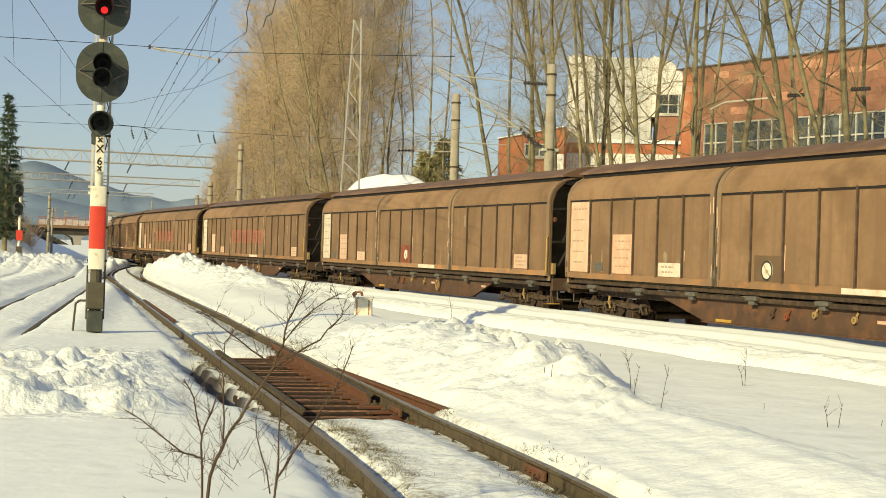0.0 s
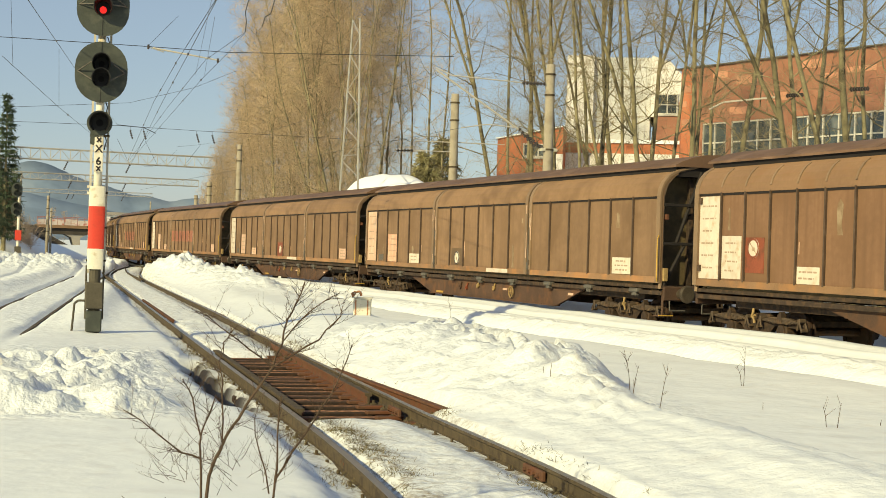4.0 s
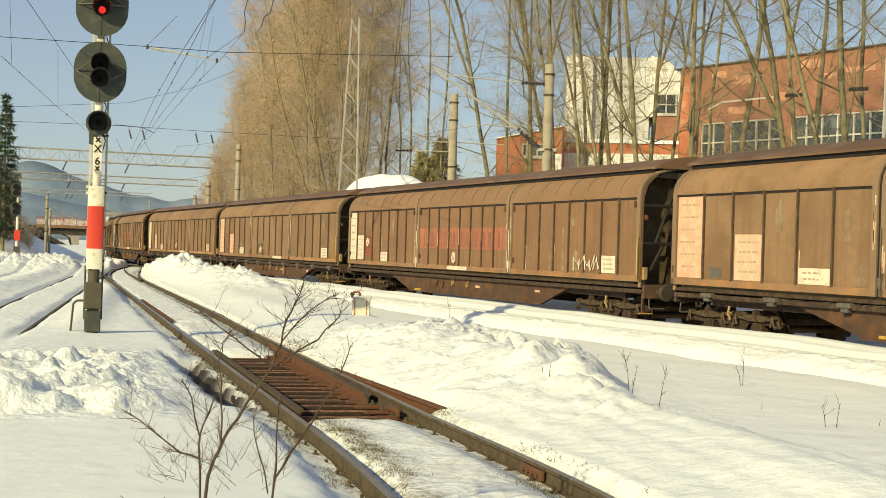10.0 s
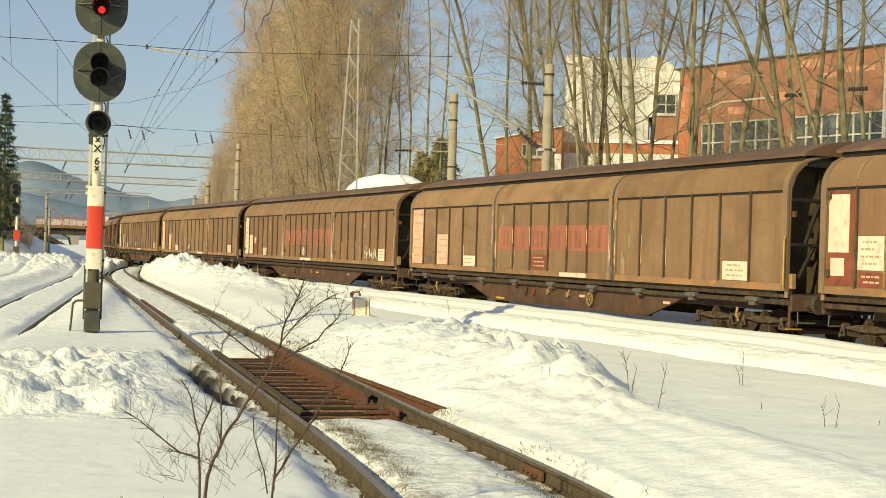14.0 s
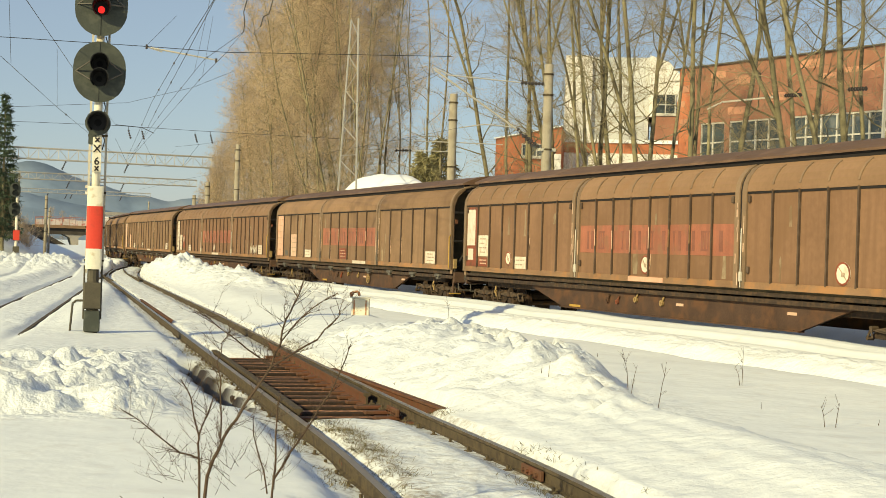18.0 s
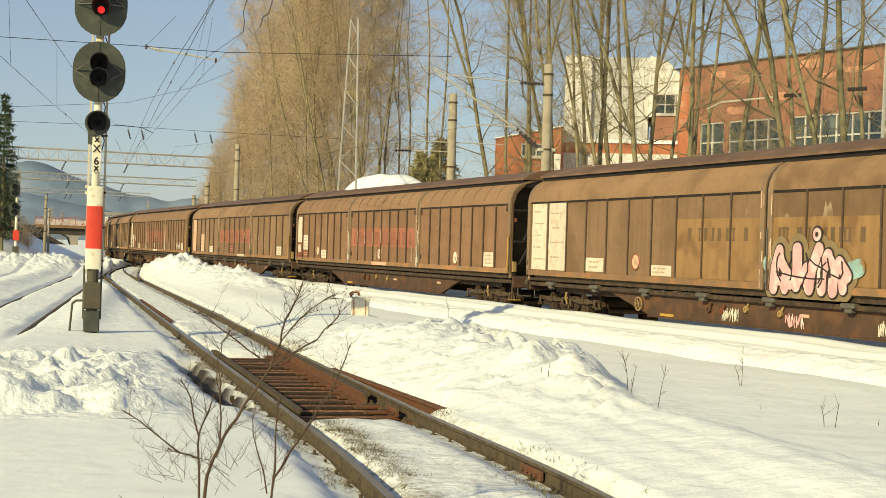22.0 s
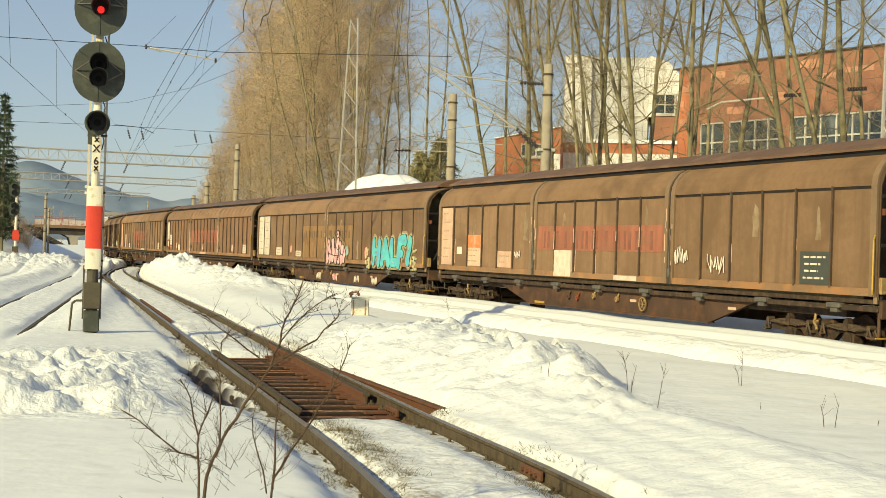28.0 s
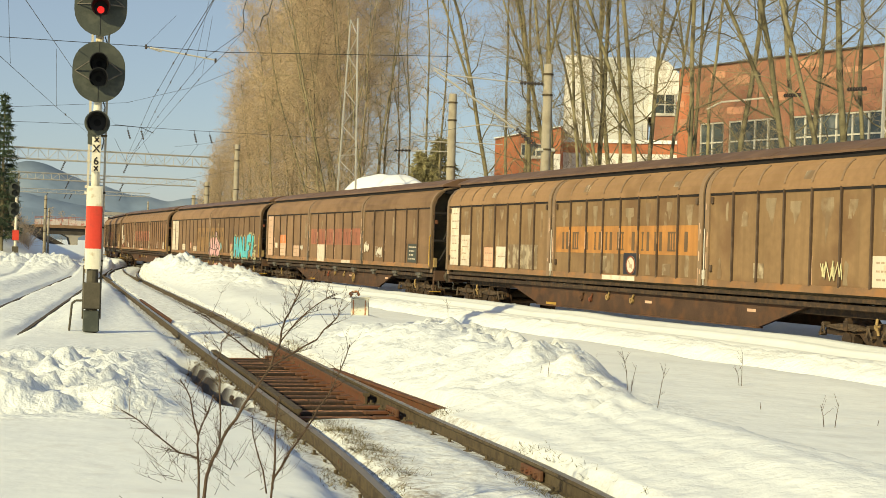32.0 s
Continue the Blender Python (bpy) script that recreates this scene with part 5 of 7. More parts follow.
def wear(w, L, kind, seed, streaks, smears):
    """Chipped pale paint beside the door gaps, worn streaks along the ribs, washed smears on the panels."""
    rng = random.Random(seed)
    h = L / 2
    gaps = SPECS[kind][2]
    doors = [0.0] + gaps + [L]
    chip = "chipped pale paint"
    for u in gaps:
        for _ in range(9):
            bm = bmesh.new()
            c, z, t = u + rng.choice((-1, 1)) * rng.uniform(0.07, 0.19), rng.uniform(1.45, 3.1), rng.uniform(0.03, 0.20)
            box(bm, -1.4475, -1.440, h - c - rng.uniform(0.008, 0.03), h - c + 0.008, z - t, z + t)
            part("paint_chip", bm, CREAM_PL, w, chip)
    for _ in range(streaks):
        i = rng.randrange(len(doors) - 1)
        n = SPECS[kind][3][i]
        a, b = doors[i] + 0.2, doors[i + 1] - 0.2
        u = a + (b - a) * rng.randrange(1, n) / n + rng.choice((-0.045, 0.045))
        z, t = rng.uniform(1.6, 2.2), rng.uniform(0.08, 0.38)
        bm = bmesh.new()
        box(bm, -1.4035, -1.396, h - u - 0.012, h - u + 0.012, z - t, z + t)
        part("paint_chip", bm, CREAM_PL, w, chip)
    for _ in range(smears):
        i = rng.randrange(len(doors) - 1)
        n = SPECS[kind][3][i]
        a, b = doors[i] + 0.2, doors[i + 1] - 0.2
        k = rng.randrange(n)
        ua, ub = a + (b - a) * k / n + 0.08, a + (b - a) * (k + 1) / n - 0.08
        c, wd = rng.uniform(ua + 0.1, ub - 0.1), rng.uniform(0.05, 0.14)
        z0, z1 = (1.45, rng.uniform(1.8, 2.6)) if rng.random() < 0.5 else (rng.uniform(2.2, 2.7), rng.uniform(2.8, 3.1))
        pts = [(h - c - wd * rng.uniform(0.6, 1), z0)] + [(h - c - wd * rng.uniform(0.3, 1), z0 + (z1 - z0) * f) for f in (0.3, 0.6, 0.85)]
        pts += [(h - c + rng.uniform(-0.3, 0.3) * wd, z1)] + [(h - c + wd * rng.uniform(0.3, 1), z0 + (z1 - z0) * f) for f in (0.85, 0.6, 0.3)] + [(h - c + wd * rng.uniform(0.6, 1), z0)]
        bm = bmesh.new()
        prism(bm, pts, "x", -1.4028 - 0.0001 * _, -1.396)
        part("washed_smear", bm, SMEAR, w, "pale washed smear")


for i, (w, sets, mid, half) in enumerate(TRAIN):
    kind = KINDS[i]
    wear(w, SPECS[kind][0], kind, 40 + i, 10 if kind == "A" else 6, 26 if i == 13 else 9)
# patches on the ribbed wagon with the orange band
def washes(w, L, doors, n, seed):
    """Pale washed streaks, wide above and ragged below, one in most panels."""
    rng = random.Random(seed)
    for a, b in zip(doors, doors[1:]):
        for k in range(n):
            if rng.random() < 0.15:
                continue
            c = L / 2 - (a + 0.2 + (b - a - 0.4) * (k + 0.5) / n) + rng.uniform(-0.08, 0.08)
            top, low, wd = rng.uniform(2.95, 3.12), rng.uniform(2.15, 2.75), rng.uniform(0.12, 0.2)
            pts = [(c - wd, top), (c - wd * rng.uniform(0.7, 1.1), top - 0.2), (c - wd * rng.uniform(0.3, 0.7), (top + low) / 2), (c + rng.uniform(-0.05, 0.05), low)]
            pts += [(c + wd * rng.uniform(0.3, 0.7), (top + low) / 2), (c + wd * rng.uniform(0.7, 1.1), top - 0.2), (c + wd, top)]
            bm = bmesh.new()
            prism(bm, pts, "x", -1.4024, -1.396)
            part("washed_streak", bm, SMEAR, w, "pale washed streak")


washes(TRAIN[13][0], 22.42, [0.0, 7.47, 14.95, 22.42], 8, 6)
w, L = TRAIN[13][0], 22.42
for door in w.children:
    if door.name.startswith("sliding_door"):
        for ob, mat in [(door, DOOR_O)] + [(c, SHOULDER_O) for c in door.children if c.name.startswith("shoulder") and not c.name.startswith("shoulder_rib")]:
            ob.material_slots[0].link = "OBJECT"
            ob.material_slots[0].material = mat
for u, z0, z1 in ((3.4, 3.36, 3.56), (6.1, 3.36, 3.58), (9.2, 3.36, 3.60), (13.6, 3.38, 3.54), (18.4, 3.36, 3.58)):
    bm = bmesh.new()
    side_strip(bm, L / 2 - u - 0.30, L / 2 - u, 0.040, clip_profile(z0, z1)[1:], 0.02, -1)
    part("repair_patch", bm, GHOST, w, "pale repair patch on the shoulder")
for u, z0, z1 in ((10.2, 1.50, 1.86), (13.2, 1.46, 1.72), (16.8, 1.5, 1.8)):
    plate(w, L, u, u + 0.36, z0, z1, GHOST, "pale worn patch", name="repair_patch")

# ---- signal by the near track ----


def letter(name, ch, size, mat, parent, m):
    ob = link_mesh(name, text_mesh(name, ch, size, mat, 0.004, 0.003), parent, "black painted character " + ch)
    ob.matrix_basis = m
    return ob


def oblong(bm, cx, cz, r, half, y0, y1, n=14):
    pts = [(cx + r * math.cos(t), cz + half + r * math.sin(t)) for t in np.linspace(0, math.pi, n)]
    pts += [(cx + r * math.cos(t), cz - half + r * math.sin(t)) for t in np.linspace(math.pi, 2 * math.pi, n)]
    prism(bm, pts, "y", y0, y1)


def hood(bm, x, z, r, y0, deep):
    """A lamp hood open to the front: a curved visor over the lens."""
    n = 16
    rows = []
    for rr, yy, f in ((r, y0, 1.0), (r * 1.22, y0 - deep, 0.62), (r * 1.12, y0 - deep, 0.62), (r * 0.9, y0, 1.0)):
        rows.append([bm.verts.new((x + rr * math.cos(t), yy if f == 1.0 else yy + deep * 0.75 * max(0.0, -math.sin(t)), z + rr * math.sin(t))) for t in np.linspace(-0.30 * math.pi, 1.30 * math.pi, n)])
    for p, q in zip(rows, rows[1:] + rows[:1]):
        for i in range(n - 1):
            bm.faces.new((p[i], p[i + 1], q[i + 1], q[i]))
    for i in (0, n - 1):
        bm.faces.new([r_[i] for r_ in rows])


def build_signal():
    s = tagged(empty("railway_signal", pose(3.70, 28.2, 0, 0, 0, -7.5)), "tall colour-light railway signal showing red on a red and white mast", "railway signal")
    bm = bmesh.new()
    tube(bm, (0, 0, 1.2), (0, 0, 7.0), 0.085, 0.075, 14)
    part("mast", bm, MAST_W, s, "white painted tube mast", True)
    bm = bmesh.new()
    tube(bm, (0, 0, -0.1), (0, 0, 1.32), 0.115, 0.11, 12)
    part("mast_foot", bm, MAST_D, s, "tarred mast foot")
    for z0, z1, mat, lb in ((2.51, 2.90, MAST_W, "white band"), (1.68, 2.51, MAST_R, "red band"), (1.28, 1.68, MAST_W, "white band stained with rust")):
        bm = bmesh.new()
        n = 10
        pts = [(0.155 * math.cos(t), -0.10 - 0.045 * math.sin(t)) for t in np.linspace(0, math.pi, n)]
        prism(bm, pts + [(-0.155, -0.085), (0.155, -0.085)], "z", z0, z1)
        part("mast_board", bm, mat, s, lb)
    bm = bmesh.new()
    box(bm, -0.17, 0.17, -0.16, 0.12, 0.50, 1.02, 0.02)
    part("junction_box", bm, MAST_D, s, "dark junction box on the mast")
    bm = bmesh.new()
    box(bm, -0.155, 0.155, -0.17, 0.13, 0.06, 0.47, 0.02)
    part("base_socket", bm, SIG_BLACK, s, "square steel socket at the base")
    for x in (-0.165, 0.165):
        bm = bmesh.new()
        tube(bm, (x, 0.02, 0.3), (x, 0.02, 1.35), 0.018, n=6)
        part("cable_pipe", bm, MAST_D, s)
    bm = bmesh.new()
    path_tube(bm, [(-0.17, 0, 0.66), (-0.30, 0, 0.66), (-0.37, 0, 0.60), (-0.41, 0, 0.05)], 0.022, 6)
    part("cable_elbow", bm, MAST_D, s, "bent cable pipe")
    # ladder behind
    for x in (-0.14, 0.17):
        bm = bmesh.new()
        box(bm, x - 0.022, x + 0.022, 0.16, 0.20, 1.2, 6.6)
        part("ladder_rail", bm, TUBE, s, "pale ladder rail")
    for k in range(16):
        bm = bmesh.new()
        tube(bm, (-0.14, 0.18, 1.4 + k * 0.33), (0.17, 0.18, 1.4 + k * 0.33), 0.012, n=5)
        part("rung", bm, TUBE, s)
    for z in (1.45, 2.1, 2.78, 3.9):
        bm = bmesh.new()
        box(bm, -0.18, 0.20, -0.02, 0.18, z - 0.018, z + 0.018)
        part("ladder_bracket", bm, RAIL_SIDE, s)
    # number board
    bm = bmesh.new()
    box(bm, -0.085, 0.085, -0.135, -0.10, 3.18, 3.86, 0.006)
    nb = part("number_board", bm, MAST_W, s, "white board lettered X 6")
    stand = Matrix.Rotation(radians(90), 4, "X")
    letter("character", "X", 0.21, PAINT_BLACK, nb, Matrix.Translation((0, -0.139, 3.56)) @ stand)
    letter("character", "6", 0.21, PAINT_BLACK, nb, Matrix.Translation((0, -0.139, 3.32)) @ stand)
    for x, z, a in ((0, 3.80, 0.04), (0, 3.24, 0.035)):
        bm = bmesh.new()
        tube(bm, (x - a, -0.142, z - 0.04), (x + a, -0.142, z + 0.05), 0.014, n=4)
        tube(bm, (x + a, -0.142, z - 0.04), (x - a, -0.142, z + 0.05), 0.014, n=4)
        part("number_mark", bm, PAINT_BLACK, nb)
    for z in (2.88, 2.76):
        bm = bmesh.new()
        box(bm, -0.20, -0.15, -0.12, -0.06, z - 0.02, z + 0.03)
        part("clamp", bm, MAST_W, s)
    # two oblong heads and a small round one
    for name, cz, lamps in (("signal_head", 6.42, ((6.36, True), (6.66, False))), ("signal_head", 5.125, ((5.27, False), (4.98, False)))):
        bm = bmesh.new()
        oblong(bm, 0.0, cz, 0.50, 0.095, -0.155, -0.13)
        head = part(name, bm, SIG_BLACK, s, "oblong dark backing board of the signal head")
        bm = bmesh.new()
        box(bm, -0.2, 0.2, -0.13, 0.12, cz - 0.42, cz + 0.42, 0.03)
        part("lamp_case", bm, SIG_BLACK, head)
        bm = bmesh.new()
        box(bm, -0.006, 0.006, -0.160, -0.154, cz - 0.58, cz + 0.58)
        part("seam", bm, SIG_IN, head)
        for lz, lit in lamps:
            bm = bmesh.new()
            hood(bm, 0, lz, 0.150, -0.155, 0.46)
            part("hood", bm, SIG_IN, head, "black lamp hood")
            bm = bmesh.new()
            tube(bm, (0, -0.175, lz), (0, -0.156, lz), 0.14, n=18)
            part("lens_seat", bm, SIG_IN, head)
            bm = bmesh.new()
            tube(bm, (0, -0.20, lz - (0.03 if lit else 0)), (0, -0.174, lz - (0.03 if lit else 0)), 0.068 if lit else 0.06, n=18)
            part("lens", bm, RED_LAMP if lit else SIG_LENS, head, "lit red lens" if lit else "dark lens")
        for lz, sg in ((lamps[0][0], 1), (lamps[1][0], -1)):
            for x in (-0.45, 0.45):
                bm = bmesh.new()
                tube(bm, (x, -0.16, cz), (math.copysign(0.15, x), -0.40, lz + 0.05 * sg), 0.014, n=5)
                part("stay", bm, GREY, head)
    bm = bmesh.new()
    tube(bm, (0, -0.16, 4.13), (0, -0.14, 4.13), 0.245, n=24)
    head = part("signal_head", bm, SIG_BLACK, s, "small round signal head")
    bm = bmesh.new()
    hood(bm, 0, 4.13, 0.17, -0.16, 0.34)
    part("hood", bm, SIG_IN, head, "black lamp hood")
    bm = bmesh.new()
    tube(bm, (0, -0.19, 4.13), (0, -0.159, 4.13), 0.155, n=18)
    part("lens_seat", bm, SIG_IN, head)
    bm = bmesh.new()
    tube(bm, (0, -0.20, 4.13), (0, -0.188, 4.13), 0.07, n=18)
    part("lens", bm, SIG_LENS, head, "dark lens")
    bm = bmesh.new()
    prism(bm, [(-0.17, 4.05), (0.02, 3.84), (-0.10, 3.70), (-0.17, 3.72)], "y", -0.13, -0.10)
    part("head_bracket", bm, SIG_BLACK, head)
    for z in (5.72, 4.45, 3.80):
        bm = bmesh.new()
        path_tube(bm, [(0.10, 0.02, z + 0.12), (0.14, -0.02, z), (0.10, 0.0, z - 0.18)], 0.011, 5)
        part("cable", bm, WIRE, s)


def build_far_signal():
    s = tagged(empty("far_signal", pose(7.52, 95, 0, 0, 0, -4)), "distant railway signal on a red and white mast", "railway signal")
    bm = bmesh.new()
    tube(bm, (0, 0, -0.2), (0, 0, 5.1), 0.10, 0.08, 10)
    part("mast", bm, MAST_W, s)
    for z0, z1, m in ((1.7, 2.35, MAST_R), (0.9, 1.3, MAST_D)):
        bm = bmesh.new()
        box(bm, -0.20, 0.20, -0.16, -0.08, z0, z1)
        part("mast_board", bm, m, s)
    for cz in (4.95, 3.72):
        bm = bmesh.new()
        oblong(bm, -0.15, cz, 0.34, 0.12, -0.16, -0.12, 8)
        h = part("signal_head", bm, SIG_BLACK, s, "dark signal head")
        for o in (-0.2, 0.2):
            bm = bmesh.new()
            hood(bm, -0.15, cz + o, 0.15, -0.16, 0.3)
            part("hood", bm, SIG_IN, h)


build_signal()
build_far_signal()

# ---- masts, poles and overhead line ----


def concrete_pole(x, y, h, r=0.17, label="weathered grey concrete catenary pole behind the train"):
    p = tagged(empty("catenary_pole", pose(x, y, ground_z(x, y) - 0.3)), label, "pole", group="poles along the line")
    bm = bmesh.new()
    tube(bm, (0, 0, 0), (0, 0, h), r * 1.15, r * 0.88, 12)
    part("shaft", bm, CONC, p, "", True)
    for z in (h - 0.35, h - 1.05, h - 2.9):
        bm = bmesh.new()
        tube(bm, (0, 0, z - 0.03), (0, 0, z + 0.03), r * 1.08, n=12)
        part("clamp_ring", bm, RAIL_SIDE, p)
    return p


def insulator(parent, p, q, n=6, r=0.075):
    p, q = Vector(p), Vector(q)
    bm = bmesh.new()
    tube(bm, p, q, 0.022, n=6)
    for k in range(n):
        a = p.lerp(q, (k + 0.25) / n)
        b = p.lerp(q, (k + 0.75) / n)
        tube(bm, a, b, r, r * 0.55, 10)
    return part("insulator", bm, INSUL, parent, "ribbed brown insulator")


WIRES = tagged(empty("overhead_line"), "thin black contact and carrying wires above the tracks", "overhead wires", kind="structure")


def wire(p, q, sag=0.0, r=0.009, n=10, name="wire", parent=None):
    p, q = Vector(p), Vector(q)
    bm = bmesh.new()
    pts = [p.lerp(q, k / n) - Vector((0, 0, 4 * sag * (k / n) * (1 - k / n))) for k in range(n + 1)]
    path_tube(bm, pts, r, 4)
    return part(name, bm, WIRE, parent or WIRES)


def build_poles():
    p = concrete_pole(20.6, 43.3, 8.1)
    base = p.location.z
    # bracket of the overhead line: top tie with insulator, raking tube
    def loc(x, y, z):
        return (x - 20.6, y - 43.3, z - base)
    insulator(p, loc(20.42, 43.3, 7.62), loc(19.55, 43.3, 7.60), 7)
    bm = bmesh.new()
    path_tube(bm, [loc(19.55, 43.3, 7.60), loc(17.0, 43.3, 7.66), loc(16.45, 43.3, 7.86)], 0.022, 6)
    part("top_tie", bm, TUBE, p, "pale steel tie")
    for dz, dx in ((0.0, 0.0), (0.22, 0.30)):
        insulator(p, loc(20.40 - dx, 43.3, 5.40 + dz * 0.3), loc(19.75 - dx, 43.3, 5.86 + dz), 6)
    bm = bmesh.new()
    path_tube(bm, [loc(19.75, 43.3, 5.86), loc(16.45, 43.3, 7.80)], 0.035, 6)
    part("raking_tube", bm, TUBE, p, "pale raking tube")
    bm = bmesh.new()
    path_tube(bm, [loc(19.45, 43.3, 6.08), loc(18.3, 43.3, 6.12)], 0.022, 6)
    path_tube(bm, [loc(18.3, 43.3, 6.12), loc(17.4, 43.3, 5.95)], 0.018, 6)
    part("steady_arm", bm, TUBE, p)
    bm = bmesh.new()
    box(bm, -0.30, 0.30, -0.10, 0.10, 5.35 - base, 5.45 - base)
    part("bracket_plate", bm, BOX_W, p)
    q = concrete_pole(20.6, 52.0, 7.9, 0.18, "short grey concrete pole with a rusty stain")
    bz = q.location.z
    for z, a, b in ((6.15, -1.6, 2.2), (5.75, -2.4, 0.4)):
        bm = bmesh.new()
        tube(bm, (a, 0, z - bz), (b, 0, z - bz + 0.06), 0.02, n=5)
        part("cross_tube", bm, TUBE, q)
    insulator(q, (-2.4, 0, 5.73 - bz), (-1.7, 0, 5.76 - bz), 5)
    concrete_pole(20.6, 89.4, 8.1, 0.17)
    concrete_pole(23.45, 112, 6.6, 0.2, "grey concrete gantry post far along the line")
    concrete_pole(27.0, 135, 6.2, 0.2, "grey concrete gantry post far along the line")
    for x, y, h in ((11.6, 118, 5.6), (16.6, 165, 5.6), (33.6, 200, 8.0), (16.0, 200, 8.6)):
        concrete_pole(x, y, h, 0.12, "distant grey pole beside the tracks")
    # lattice mast
    m = tagged(empty("lattice_mast", pose(21.5, 68.6, 1.0)), "slim pale steel lattice mast among bare trees", "mast")
    b0, b1, t0, t1 = (-0.05, 1.95, 0.0), (0.0, -1.75, 0.0), (0, 0.15, 12.5), (0, -1.05, 12.4)
    b0, b1 = Vector(b0), Vector(b1)
    t0, t1 = Vector(t0), Vector(t1)
    for a, b in ((b0, t0), (b1, t1)):
        bm = bmesh.new()
        tube(bm, a, b, 0.055, 0.045, 5)
        part("leg", bm, GALV, m)
    for k in range(14):
        a, b = b0.lerp(t0, k / 14), b1.lerp(t1, (k + 1) / 14)
        if k % 2:
            a, b = b1.lerp(t1, k / 14), b0.lerp(t0, (k + 1) / 14)
        bm = bmesh.new()
        tube(bm, a, b, 0.025, n=4)
        part("lacing_bar", bm, GALV, m)
    bm = bmesh.new()
    tube(bm, b0.lerp(t0, 0.45), b0.lerp(t0, 0.45) + Vector((0, -2.6, -0.1)), 0.02, n=4)
    part("cross_tube", bm, GALV, m)
    # second lattice mast by the brick building
    m2 = tagged(empty("lattice_mast", pose(24.0, 30.2, 1.0)), "slim pale steel lattice mast at the building", "mast")
    for a, b in (((0, 0, 0), (0, -0.25, 11)), ((0, -0.9, 0), (0, -0.6, 11))):
        bm = bmesh.new()
        tube(bm, a, b, 0.05, 0.04, 5)
        part("leg", bm, GALV, m2)
    for k in range(12):
        z0, z1 = k * 0.9, (k + 1) * 0.9
        bm = bmesh.new()
        tube(bm, (0, -0.02 * z0, z0) if k % 2 else (0, -0.9 + 0.027 * z0, z0), (0, -0.9 + 0.027 * z1, z1) if k % 2 else (0, -0.02 * z1, z1), 0.02, n=4)
        part("lacing_bar", bm, GALV, m2)
    for z, y0 in ((5.5, 0.0),):
        insulator(m2, (-0.1, 0.5, z), (-0.1, 1.3, z + 0.05), 7, 0.06)
        insulator(m2, (-0.1, 3.4, z + 0.1), (-0.1, 4.2, z + 0.15), 7, 0.06)
        bm = bmesh.new()
        path_tube(bm, [(-0.1, 4.6, z + 0.15), (-0.1, 7.5, z + 0.25), (-0.1, 8.3, z + 0.1)], 0.03, 5)
        part("cross_tube", bm, TUBE, m2)


def gantry(y, x0, x1, z0, z1, bays):
    g = tagged(empty("catenary_gantry", pose(0, y, 0)), "pale steel lattice gantry across the tracks", "gantry", group="gantries over the tracks")
    for z in (z0, z1):
        for d in (0, 0.6):
            bm = bmesh.new()
            tube(bm, (x0, d, z), (x1, d, z), 0.05, n=5)
            part("chord", bm, GALV, g)
    w = (x1 - x0) / bays
    for k in range(bays):
        bm = bmesh.new()
        a, b = x0 + k * w, x0 + (k + 1) * w
        tube(bm, (a, 0, z0 if k % 2 else z1), (b, 0, z1 if k % 2 else z0), 0.022, n=4)
        part("lacing_bar", bm, GALV, g)
        bm = bmesh.new()
        tube(bm, (b, 0, z0), (b, 0, z1), 0.025, n=4)
        part("lacing_post", bm, GALV, g)
    for k, f in enumerate((0.22, 0.36, 0.40, 0.62, 0.78)):
        x = x0 + (x1 - x0) * f
        insulator(g, (x, 0.3, z0 - 0.05), (x - 0.3, 0.3, z0 - 0.75), 5, 0.09)


